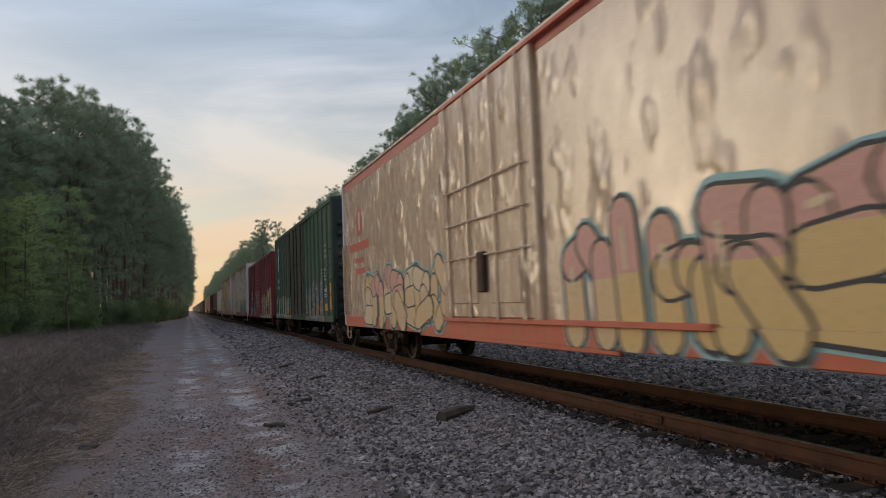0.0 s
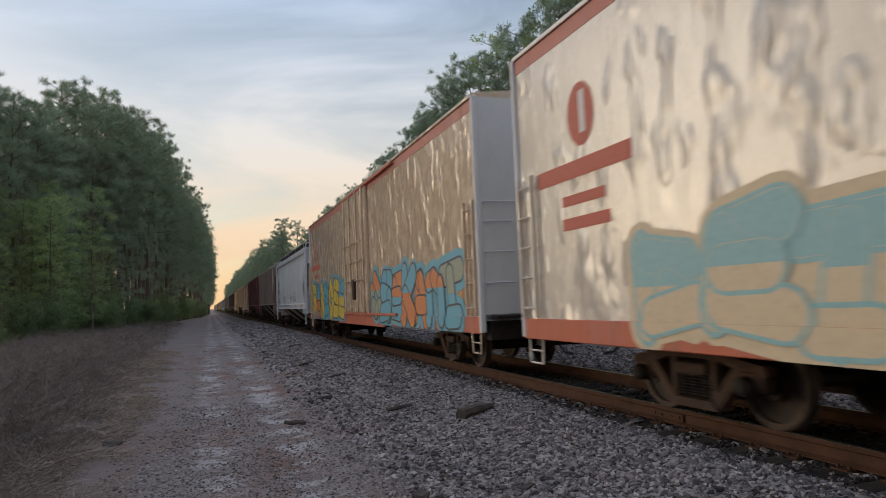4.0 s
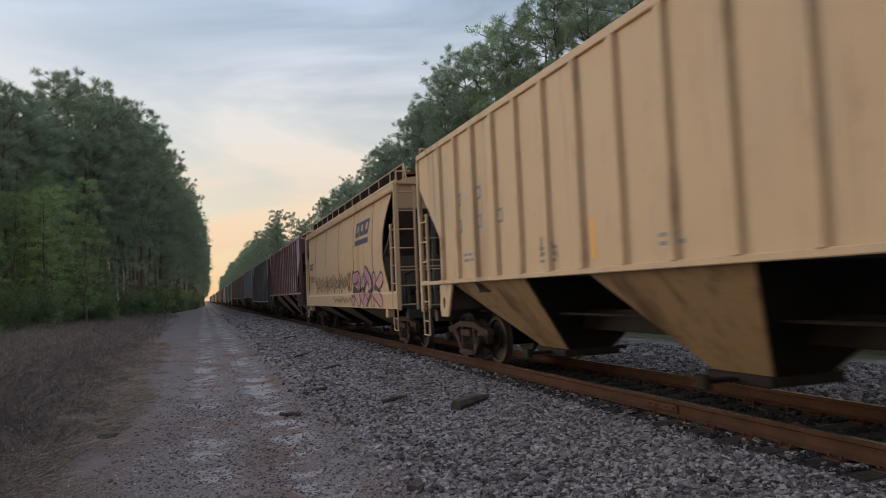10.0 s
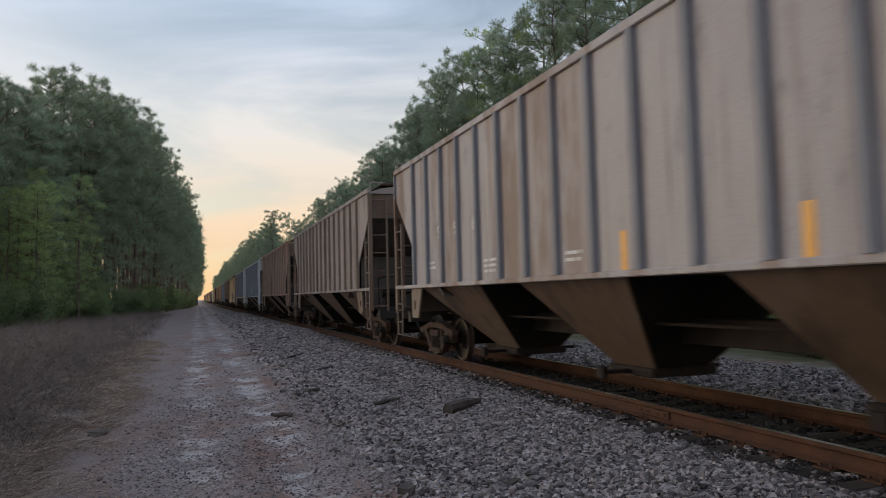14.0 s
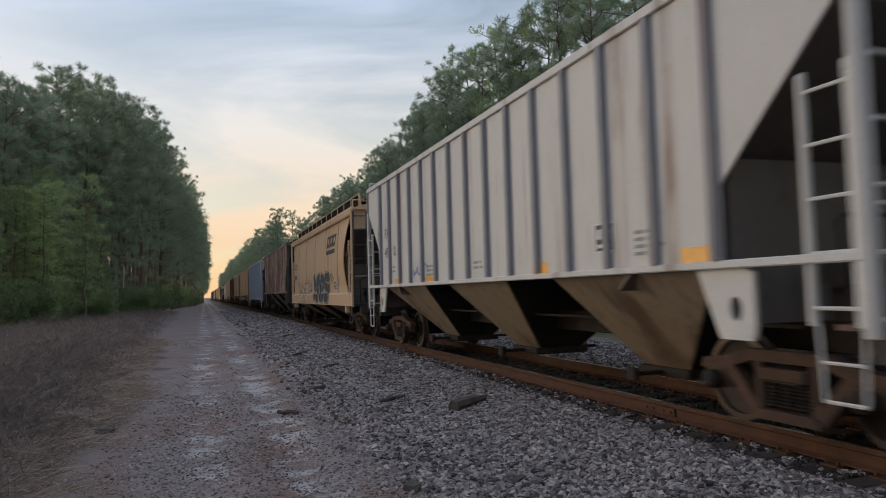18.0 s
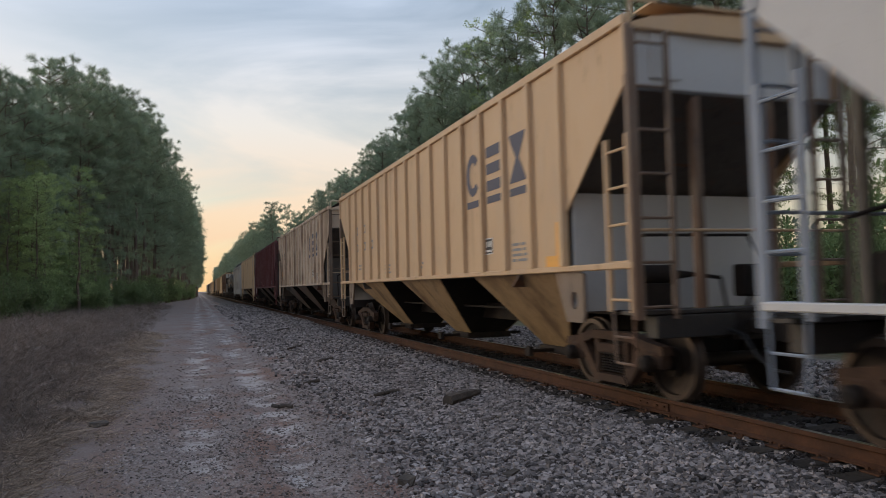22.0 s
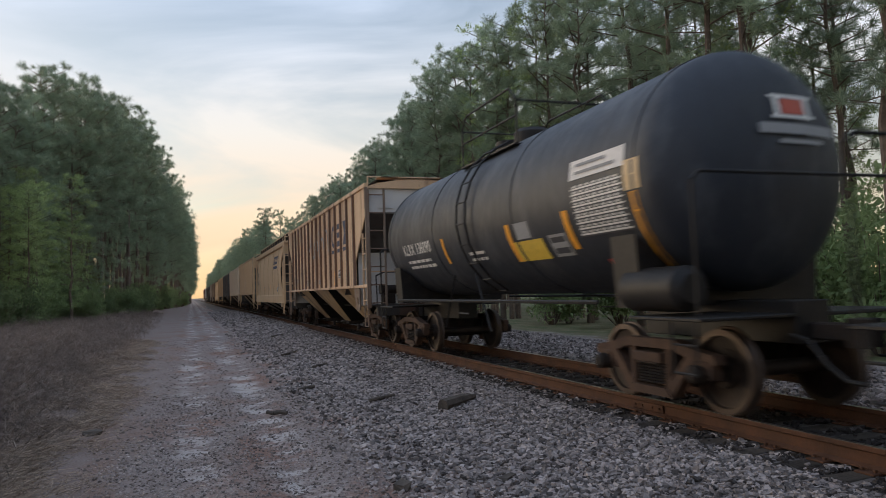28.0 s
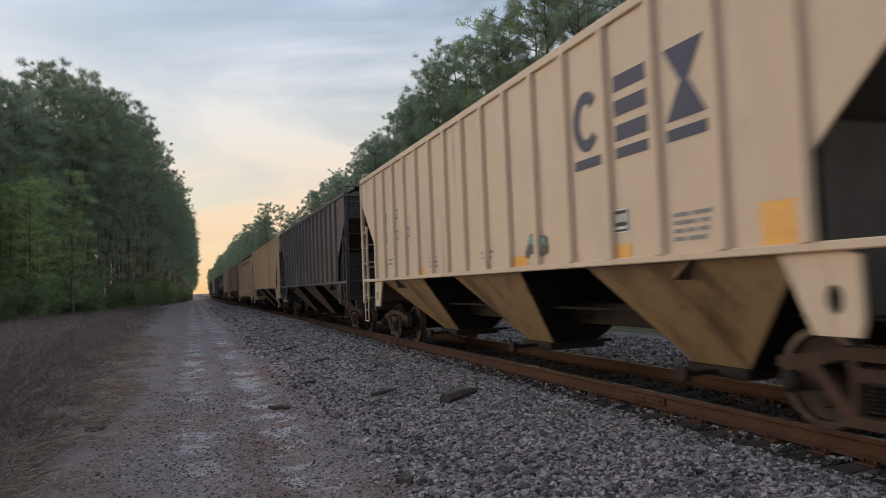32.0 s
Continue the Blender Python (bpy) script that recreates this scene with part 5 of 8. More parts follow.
def box_car(L, body, end_mat, door_mat, label, ribs, z1=5.05, z0=0.98, door=3.9, corrugated=False):
    hl = L / 2
    car = thing("box_car", label, "freight car", "freight cars of the train")
    half = 1.53
    box_body(car, hl, body, end_mat, body, z0, z1, half)
    for s in (-1, 1):
        part("side_sill", Shape().cbox(min(s * (half - 0.02), s * (half + 0.05)), max(s * (half - 0.02), s * (half + 0.05)), -hl, hl, z0 - 0.12, z0 + 0.10, 0.01), body, car)
        part("top_chord", Shape().cbox(min(s * (half - 0.02), s * (half + 0.05)), max(s * (half - 0.02), s * (half + 0.05)), -hl, hl, z1 - 0.12, z1 + 0.03, 0.01), body, car)
        for side in (-1, 1):
            span = hl - door / 2
            for k in range(ribs + 1):
                y = side * (door / 2 + span * k / ribs - (0.06 if k == ribs else -0.06 if k == 0 else 0))
                part("rib", Shape().prism([(y - 0.06, s * half), (y + 0.06, s * half), (y + 0.035, s * (half + 0.055)), (y - 0.035, s * (half + 0.055))], "z", z0 + 0.10, z1 - 0.12).swapped(), body, car)
        d = part("door", Shape().cbox(min(s * (half + 0.01), s * (half + 0.07)), max(s * (half + 0.01), s * (half + 0.07)), -door / 2 + 0.08, door / 2 - 0.08, z0 + 0.12, z1 - 0.14, 0.015), door_mat, car, "sliding plug door")
        if corrugated:
            for k in range(13):
                z = z0 + 0.3 + k * (z1 - z0 - 0.6) / 12
                part("corrugation", Shape().prism([(s * (half + 0.068), z - 0.07), (s * (half + 0.11), z - 0.03), (s * (half + 0.11), z + 0.03), (s * (half + 0.068), z + 0.07)], "y", -door / 2 + 0.12, door / 2 - 0.12), door_mat, d)
        else:
            for y in (-door / 2 + 0.3, -0.45, 0.45, door / 2 - 0.3):
                part("lock_rod", Shape().rod((s * (half + 0.11), y, z0 + 0.1), (s * (half + 0.11), y, z1 - 0.15), 0.022, 6), trim_dark, d)
            for z in (1.8, 2.6, 3.4):
                part("door_stiffener", Shape().cbox(min(s * (half + 0.068), s * (half + 0.10)), max(s * (half + 0.068), s * (half + 0.10)), -door / 2 + 0.12, door / 2 - 0.12, z - 0.04, z + 0.04, 0.01), door_mat, d)
        for z in (z0 + 0.10, z1 - 0.13):
            part("door_track", Shape().cbox(min(s * (half + 0.05), s * (half + 0.10)), max(s * (half + 0.05), s * (half + 0.10)), -door / 2 - 1.2, door / 2 + 1.2, z - 0.03, z + 0.03, 0.008), door_mat, car)
        for e in (-1, 1):
            y = e * hl
            for k in range(5):
                z, xo = z0 + 0.28 + 0.52 * k, s * (half + 0.10)
                part("grab_iron", Shape().bent([(s * half, y - e * 0.06, z), (xo, y - e * 0.06, z), (xo, y - e * 0.62, z), (s * half, y - e * 0.62, z)], 0.013, 5), end_mat, car)
            y0, y1 = sorted((y - e * 0.1, y - e * 0.55))
            sill_step(car, end_mat, y0, y1, s * half, 0.5, z0)
    for e in (-1, 1):
        for k in range(9):
            z = z0 + 0.35 + k * 0.36
            part("end_corrugation", Shape().prism([(e * hl, z - 0.12), (e * (hl + 0.07), z - 0.04), (e * (hl + 0.07), z + 0.04), (e * hl, z + 0.12)], "x", -1.35, 1.35), end_mat, car)
        ladder("end_ladder", car, end_mat, (-1.45, e * (hl + 0.10)), (-1.0, e * (hl + 0.10)), z0, 2.3, 4)
        part("end_sill", Shape().cbox(-1.4, 1.4, min(e * hl, e * (hl - 0.2)), max(e * hl, e * (hl - 0.2)), 0.72, z0, 0.01), STEEL_DARK, car)
        add_truck(car, e * (hl - 1.45))
    add_couplers(car, hl)
    return car


def reefer(L, body, band, sill, door_mat, end_mat, label, z1=5.08):
    """Long insulated car: smooth dented sides, plug door, coloured sill and roof band."""
    hl, z0, half = L / 2, 1.02, 1.56
    car = thing("refrigerator_car", label, "freight car", "freight cars of the train")
    box_body(car, hl, body, end_mat, body, z0, z1, half)
    door = 3.6
    for s in (-1, 1):
        for a, b in ((-hl, -door / 2), (door / 2, hl)):
            part("roof_band", Shape().box(min(s * half, s * (half + 0.006)), max(s * half, s * (half + 0.006)), a, b, z1 - 0.24, z1 - 0.02), band, car, "red stripe along the eave")
        part("side_sill", Shape().cbox(min(s * (half - 0.02), s * (half + 0.035)), max(s * (half - 0.02), s * (half + 0.035)), -hl, hl, z0 - 0.22, z0 + 0.08, 0.012), sill, car, "orange-red side sill")
        part("deep_sill", Shape().cbox(min(s * (half - 0.04), s * (half + 0.03)), max(s * (half - 0.04), s * (half + 0.03)), -door, door, z0 - 0.28, z0 - 0.2, 0.012), sill, car)
        part("eave", Shape().cbox(min(s * (half - 0.02), s * (half + 0.04)), max(s * (half - 0.02), s * (half + 0.04)), -hl, hl, z1 - 0.02, z1 + 0.05, 0.01), body, car)
        d = part("door", Shape().cbox(min(s * (half + 0.01), s * (half + 0.08)), max(s * (half + 0.01), s * (half + 0.08)), -door / 2 + 0.1, door / 2 - 0.1, z0 + 0.12, z1 - 0.1, 0.02), door_mat, car, "plug door with locking rods")
        for y in (-door / 2 + 0.3, -0.55, 0.55, door / 2 - 0.3):
            part("lock_rod", Shape().rod((s * (half + 0.12), y, z0 + 0.1), (s * (half + 0.12), y, z1 - 0.1), 0.024, 6), door_mat, d)
        for z in (2.15, 2.75, 3.35):
            part("guide_bar", Shape().rod((s * (half + 0.13), -door / 2 + 0.15, z), (s * (half + 0.13), door / 2 - 0.15, z), 0.02, 6), door_mat, d)
        for y0, y1 in ((-1.35, -0.25), (0.25, 1.35)):
            part("door_panel", Shape().cbox(min(s * (half + 0.075), s * (half + 0.105)), max(s * (half + 0.075), s * (half + 0.105)), y0, y1, z0 + 0.35, 2.05, 0.015), door_mat, d)
        part("lock_gear", Shape().cbox(min(s * (half + 0.08), s * (half + 0.17)), max(s * (half + 0.08), s * (half + 0.17)), -0.14, 0.14, 1.55, 2.2, 0.02), STEEL_RUST, d)
        for z in (z0 + 0.08, z1 - 0.08):
            part("door_track", Shape().cbox(min(s * (half + 0.035), s * (half + 0.11)), max(s * (half + 0.035), s * (half + 0.11)), -door / 2 - 3.4, door / 2 + 0.2, z - 0.035, z + 0.035, 0.008), sill, car)
        for y in (-door / 2, door / 2):
            part("door_post", Shape().cbox(min(s * half, s * (half + 0.09)), max(s * half, s * (half + 0.09)), y - 0.09, y + 0.09, z0 + 0.1, z1, 0.012), door_mat, car)
        part("latch", Shape().cbox(min(s * half, s * (half + 0.04)), max(s * half, s * (half + 0.04)), door / 2 + 0.18, door / 2 + 0.3, 3.5, 3.85, 0.01), BLACK, car)
        for e in (-1, 1):
            y = e * hl
            ladder("side_ladder", car, body, (s * (half + 0.07), y - e * 0.10), (s * (half + 0.07), y - e * 0.55), z0 + 0.1, 3.2, 5)
            y0, y1 = sorted((y - e * 0.1, y - e * 0.55))
            sill_step(car, body, y0, y1, s * half, 0.45, z0 - 0.2)
    for e in (-1, 1):
        y = e * hl
        for sx in (-1, 1):
            part("corner_post", Shape().cbox(sx * half - 0.05, sx * half + 0.05, y - 0.05, y + 0.05, z0 - 0.2, z1, 0.015), end_mat, car)
        for k, z in enumerate((1.7, 2.25, 2.8, 3.15)):
            part("grab_bar", Shape().bent([(-1.45, y, z), (-1.45, y + e * 0.08, z), (-0.95 if k < 3 else 1.4, y + e * 0.08, z), (-0.95 if k < 3 else 1.4, y, z)], 0.016, 5), end_mat, car)
        part("end_walk", Shape().cbox(-1.4, 1.4, min(y, y + e * 0.3), max(y, y + e * 0.3), z0 + 0.05, z0 + 0.1, 0.008), STEEL_DARK, car)
        part("end_sill", Shape().cbox(-1.4, 1.4, min(y, y - e * 0.25), max(y, y - e * 0.25), 0.68, z0, 0.01), STEEL_DARK, car)
        add_truck(car, e * (hl - 3.2))
    add_couplers(car, hl)
    return car


def tank_car(L, shell, label):
    hl = L / 2
    car = thing("tank_car", label, "freight car", "freight cars of the train")
    R, zc = 1.42, 2.72
    prof = []
    for k in range(10):
        u = k / 9
        prof.append((-hl + 0.32 + 0.62 * u, max(0.03, R * math.sqrt(max(0.0, 1 - (1 - u) ** 2.3)))))
    prof += [(-e, r) for e, r in reversed(prof)]
    part("tank_shell", Shape().lathe(prof, "y", 48, (0, 0, zc)), shell, car, smooth=True)
    for y in (-1.9, 1.9, -hl + 1.05, hl - 1.05):
        part("jacket_band", Shape().lathe([(y - 0.03, R + 0.004), (y - 0.03, R + 0.012), (y + 0.03, R + 0.012), (y + 0.03, R + 0.004)], "y", 48, (0, 0, zc)), shell, car, smooth=True)
    for e in (-1, 1):
        part("stub_sill", Shape().cbox(-0.24, 0.24, min(e * hl, e * (hl - 2.6)), max(e * hl, e * (hl - 2.6)), 0.75, 1.2, 0.01), BLACK, car)
    for e in (-1, 1):
        y = e * (hl - 1.4)
        part("saddle", Shape().prism([(-1.3, 1.15), (1.3, 1.15), (1.35, 2.0), (1.0, 1.75), (0.5, 1.42), (0, 1.3), (-0.5, 1.42), (-1.0, 1.75), (-1.35, 2.0)], "y", y - 0.25, y + 0.25), BLACK, car)
        part("end_deck", Shape().cbox(-1.45, 1.45, min(e * hl, e * (hl - 1.2)), max(e * hl, e * (hl - 1.2)), 1.03, 1.07, 0.01), BLACK, car)
        part("end_rail", Shape().bent([(-1.42, e * (hl - 0.06), 1.1), (-1.42, e * (hl - 0.06), 2.45), (-1.34, e * (hl - 0.04), 2.54), (1.34, e * (hl - 0.04), 2.54), (1.42, e * (hl - 0.06), 2.45), (1.42, e * (hl - 0.06), 1.1)], 0.02, 6), BLACK, car)
        add_truck(car, e * (hl - 1.4))
        for sx in (-1, 1):
            y0, y1 = sorted((e * (hl - 0.1), e * (hl - 0.5)))
            sill_step(car, BLACK, y0, y1, sx * 1.42, 0.5, 1.08)
    for sx in (-1, 1):
        part("side_rail", Shape().rod((sx * 1.46, -hl + 1.8, 1.22), (sx * 1.46, hl - 1.8, 1.22), 0.028, 6), BLACK, car)
        pts = []
        for k in range(10):
            a = radians(-62 + 14.5 * k)
            pts.append((sx * (R + 0.10) * math.cos(a), zc + (R + 0.10) * math.sin(a)))
        lad = part("ladder", Shape().bent([(x, -0.22, z) for x, z in pts], 0.02, 5).bent([(x, 0.22, z) for x, z in pts], 0.02, 5), BLACK, car)
        part("rung", Shape().rod((sx * 1.5, -0.22, 1.0), (sx * 1.5, 0.22, 1.0), 0.016, 5), BLACK, lad)
        for x, z in pts:
            part("rung", Shape().rod((x, -0.22, z), (x, 0.22, z), 0.016, 5), BLACK, lad)
        for y in (-0.5, 0.5):
            part("brace", Shape().rod((sx * 1.46, y * 2.2, 0.72), (sx * 1.46, y, 1.7), 0.02, 5), BLACK, car)
    top = part("top_platform", Shape().box(-0.98, -0.62, -1.25, 1.25, zc + R - 0.30, zc + R - 0.27).box(0.62, 0.98, -1.25, 1.25, zc + R - 0.30, zc + R - 0.27), BLACK, car)
    for x in (-0.92, 0.92):
        part("platform_rail", Shape().bent([(x, 1.25, zc + R - 0.3), (x, 1.25, zc + R + 0.48), (x, 1.0, zc + R + 0.72), (x, -1.0, zc + R + 0.72), (x, -1.25, zc + R + 0.48), (x, -1.25, zc + R - 0.3)], 0.02, 6), BLACK, top)
        part("platform_rail", Shape().rod((x, -1.25, zc + R + 0.2), (x, 1.25, zc + R + 0.2), 0.018, 6), BLACK, top)
    for y in (-1.25, 1.25):
        part("platform_rail", Shape().rod((-0.92, y, zc + R + 0.46), (0.92, y, zc + R + 0.46), 0.018, 6), BLACK, top)
    part("valve_housing", Shape().lathe([(zc + R - 0.06, 0.34), (zc + R + 0.20, 0.34), (zc + R + 0.27, 0.28), (zc + R + 0.29, 0.0)], "z", 20), BLACK, car, smooth=True)
    part("manway", Shape().lathe([(zc + R - 0.1, 0.3), (zc + R + 0.22, 0.3), (zc + R + 0.25, 0.0)], "z", 16, (0, 0.95, 0)), BLACK, car, smooth=True)
    part("air_reservoir", Shape().lathe([(-0.55, 0.0), (-0.55, 0.16), (-0.46, 0.25), (0.46, 0.25), (0.55, 0.16), (0.55, 0.0)], "y", 18, (-1.18, -hl + 0.95, 1.36)), BLACK, car, smooth=True)
    add_couplers(car, hl)
    return car


# ---- paints ----
trim_dark = STEEL_DARK
TAN = (0.58, 0.41, 0.235)
paints = {
    "tan_clean": paint("tan_paint_clean", (0.64, 0.445, 0.26), 0.2, 0.25, 1, (0.30, 0.18, 0.10), ribs=(-6.84, 0.912)),
    "tan": paint("tan_paint", (0.60, 0.395, 0.225), 0.08, 0.25, 2, (0.34, 0.20, 0.11)),
    "tan_rusty": paint("tan_paint_rusty", (0.64, 0.425, 0.255), 0.62, 0.35, 5, (0.18, 0.075, 0.038), ribs=(-6.54, 0.9343)),
    "tan_brown": paint("tan_paint_brown", (0.42, 0.275, 0.195), 0.9, 0.5, 9, (0.14, 0.08, 0.055), fade=(0.52, 0.375, 0.285), patch=0.6, crisp=0.6, ribs=(-6.54, 0.9343)),
    "cream": paint("cream_paint", (0.70, 0.53, 0.37), 0.1, 0.15, 4),
    "light_grey": paint("light_grey_paint", (0.60, 0.58, 0.55), 0.08, 0.12, 6),
    "pale_blue": paint("pale_blue_grey_paint", (0.52, 0.53, 0.54), 0.25, 0.25, 8),
    "grey": paint("grey_paint", (0.45, 0.44, 0.43), 0.25, 0.3, 12),
    "grey_brown": paint("grey_brown_paint", (0.36, 0.30, 0.265), 0.6, 0.5, 14, (0.17, 0.115, 0.085), ribs=(-6.54, 0.9343)),
    "white_brown": paint("dirty_white_paint", (0.54, 0.44, 0.37), 0.75, 0.45, 16, (0.20, 0.115, 0.075), ribs=(-6.54, 0.9343)),
    "maroon": paint("maroon_paint", (0.165, 0.02, 0.02), 0.35, 0.25, 18, (0.05, 0.014, 0.014), fade=(0.19, 0.032, 0.03), ribs=(-6.84, 0.912)),
    "plum": paint("dull_plum_paint", (0.135, 0.034, 0.036), 0.35, 0.35, 19, (0.05, 0.022, 0.022), fade=(0.20, 0.085, 0.08), patch=0.4, ribs=(-6.84, 0.912)),
    "faded_red": paint("faded_red_paint", (0.33, 0.115, 0.085), 0.3, 0.3, 20, (0.17, 0.06, 0.045), fade=(0.47, 0.42, 0.41), patch=0.72, ribs=(-6.84, 0.912), crisp=0.3),
    "rust_white": paint("white_paint_with_orange_rust", (0.62, 0.56, 0.50), 0.95, 0.3, 22, (0.32, 0.115, 0.035), crisp=0.35, runs=(0.17, 0.055, 0.03)),
    "green": paint("dark_green_paint", (0.030, 0.078, 0.038), 0.4, 0.3, 24, (0.10, 0.065, 0.04), grime=(0.04, 0.055, 0.036)),
    "box_red": paint("box_car_red_paint", (0.225, 0.024, 0.026), 0.25, 0.25, 26, (0.09, 0.02, 0.018), fade=(0.25, 0.04, 0.038)),
    "reefer": paint("cream_white_dented_paint", (0.57, 0.415, 0.28), 0.15, 0.15, 28, (0.40, 0.27, 0.17), rough=0.17, dent=1.0, fade=(0.53, 0.39, 0.275)),
    "reefer_white": paint("white_dented_paint", (0.62, 0.54, 0.445), 0.12, 0.15, 29, (0.45, 0.34, 0.26), rough=0.17, dent=1.0),
    "orange": paint("orange_red_paint", (0.50, 0.115, 0.055), 0.35, 0.4, 30, (0.30, 0.12, 0.07)),
    "band": paint("faded_red_band", (0.50, 0.17, 0.12), 0.1, 0.2, 31),
    "end_grey": paint("pale_grey_end_paint", (0.64, 0.62, 0.60), 0.1, 0.2, 32),
    "tank": paint("satin_black_tank_paint", (0.020, 0.024, 0.033), 0.15, 0.3, 34, (0.045, 0.04, 0.038), rough=0.48, grime=(0.042, 0.043, 0.047)),
    "dark_hopper": paint("dark_grey_hopper_paint", (0.10, 0.085, 0.08), 0.35, 0.4, 36),
    # slope paints: dirt, plus the shade inside the open ends as darker colour
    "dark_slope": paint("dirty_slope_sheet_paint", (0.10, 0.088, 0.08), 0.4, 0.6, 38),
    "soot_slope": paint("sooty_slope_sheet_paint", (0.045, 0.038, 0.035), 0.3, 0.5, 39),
    "dark_rib": paint("dark_rib_paint", (0.06, 0.055, 0.055), 0.3, 0.3, 40),
    "rib_blue": paint("blue_grey_rib_paint", (0.27, 0.30, 0.35), 0.1, 0.25, 41),
    "off_white": paint("off_white_paint", (0.56, 0.54, 0.52), 0.05, 0.12, 42),
    "warm_grey": paint("warm_grey_paint", (0.55, 0.53, 0.50), 0.3, 0.3, 43),
    "grey_rust": paint("grey_paint_brown_stains", (0.42, 0.38, 0.365), 0.8, 0.45, 44, (0.225, 0.145, 0.105), ribs=(-6.54, 0.9343)),
    "copper": paint("copper_brown_paint", (0.36, 0.205, 0.135), 0.55, 0.4, 45, (0.17, 0.08, 0.05), fade=(0.46, 0.31, 0.23), ribs=(-6.54, 0.9343)),
    "tan_dirty": paint("dirty_cream_tan_paint", (0.60, 0.455, 0.325), 0.65, 0.45, 57, (0.22, 0.13, 0.08), ribs=(-6.84, 0.912)),
    # sooty gear, with the shade of the car ends put into the colour
    "gear_soot_shade": paint("sooty_end_gear_paint", (0.035, 0.03, 0.028), 0.3, 0.5, 58),
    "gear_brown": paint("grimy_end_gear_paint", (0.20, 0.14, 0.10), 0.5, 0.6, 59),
    "slate": paint("slate_grey_stained_paint", (0.37, 0.335, 0.33), 0.7, 0.45, 61, (0.20, 0.135, 0.095), fade=(0.27, 0.195, 0.145), patch=0.6, crisp=0.6),
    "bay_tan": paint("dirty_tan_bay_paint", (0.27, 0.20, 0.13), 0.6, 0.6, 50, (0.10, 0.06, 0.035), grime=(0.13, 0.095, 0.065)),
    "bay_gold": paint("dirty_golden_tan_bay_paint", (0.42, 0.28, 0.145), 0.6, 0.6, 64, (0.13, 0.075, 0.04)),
    # dirty brown, taken darker to hold the shade under the car as well
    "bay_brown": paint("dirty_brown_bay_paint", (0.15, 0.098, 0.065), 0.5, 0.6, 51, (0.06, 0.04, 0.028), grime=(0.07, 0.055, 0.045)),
    "bay_red": paint("dirty_red_bay_paint", (0.11, 0.03, 0.025), 0.4, 0.5, 52, (0.05, 0.025, 0.02), grime=(0.055, 0.04, 0.032)),
    "rib_slate": paint("slate_grey_rib_paint", (0.19, 0.195, 0.22), 0.3, 0.35, 53),
    "rib_maroon": paint("dark_maroon_rib_paint", (0.09, 0.014, 0.014), 0.3, 0.4, 63, (0.04, 0.012, 0.012)),
    "rib_red": paint("dark_red_rib_paint", (0.12, 0.05, 0.045), 0.4, 0.5, 54, (0.06, 0.03, 0.025)),
    "rib_rust": paint("rusty_rib_paint", (0.17, 0.085, 0.05), 0.6, 0.5, 62, (0.08, 0.04, 0.025)),
    "rib_brown": paint("brown_rib_paint", (0.22, 0.16, 0.12), 0.4, 0.5, 55, (0.09, 0.06, 0.045)),
    "green_end": paint("dark_green_end_paint", (0.018, 0.03, 0.026), 0.15, 0.3, 46),
    "green_door": paint("drab_green_door_paint", (0.05, 0.052, 0.03), 0.5, 0.5, 47, (0.10, 0.055, 0.03)),
}


def dress(o, colour):
    """Give one part of a car another paint."""
    o.material_slots[0].link = "OBJECT"
    o.material_slots[0].material = paints[colour]


def repaint(car, pairs):
    """Give a copied car other paints, slot by slot on its own objects."""
    swap = {paints[a]: paints[b] for a, b in pairs.items()}
    for o in car.children_recursive:
        for slot in o.material_slots:
            if slot.material in swap:
                m = swap[slot.material]
                slot.link = "OBJECT"
                slot.material = m


# one car of each build; the others are copies in their own paint
first = {
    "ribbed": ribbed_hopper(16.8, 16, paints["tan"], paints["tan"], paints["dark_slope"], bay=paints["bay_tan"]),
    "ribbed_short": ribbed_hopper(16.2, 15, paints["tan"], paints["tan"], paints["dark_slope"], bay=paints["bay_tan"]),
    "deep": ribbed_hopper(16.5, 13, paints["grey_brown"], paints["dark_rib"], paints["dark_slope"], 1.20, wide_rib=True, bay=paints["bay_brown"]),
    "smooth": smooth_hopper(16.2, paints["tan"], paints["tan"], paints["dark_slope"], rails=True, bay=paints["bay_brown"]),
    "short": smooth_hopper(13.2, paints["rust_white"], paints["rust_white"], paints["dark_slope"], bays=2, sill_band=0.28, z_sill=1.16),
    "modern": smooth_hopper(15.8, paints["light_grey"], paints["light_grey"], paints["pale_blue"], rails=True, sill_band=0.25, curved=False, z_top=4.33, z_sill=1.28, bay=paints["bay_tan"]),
    "green_box": box_car(16.15, paints["green"], paints["green_end"], paints["green_door"], "", 7),
    "red_box": box_car(16.15, paints["box_red"], paints["box_red"], paints["box_red"], "", 5, z1=4.62, z0=0.92, corrugated=True, door=3.3),
    "reefer": reefer(21.9, paints["reefer"], paints["band"], paints["orange"], paints["reefer"], paints["end_grey"], ""),
    "tank": tank_car(12.4, paints["tank"], ""),
}
OWN = {"ribbed": "tan", "ribbed_short": "tan", "deep": "grey_brown", "smooth": "tan", "short": "rust_white", "modern": "light_grey", "reefer": "reefer"}

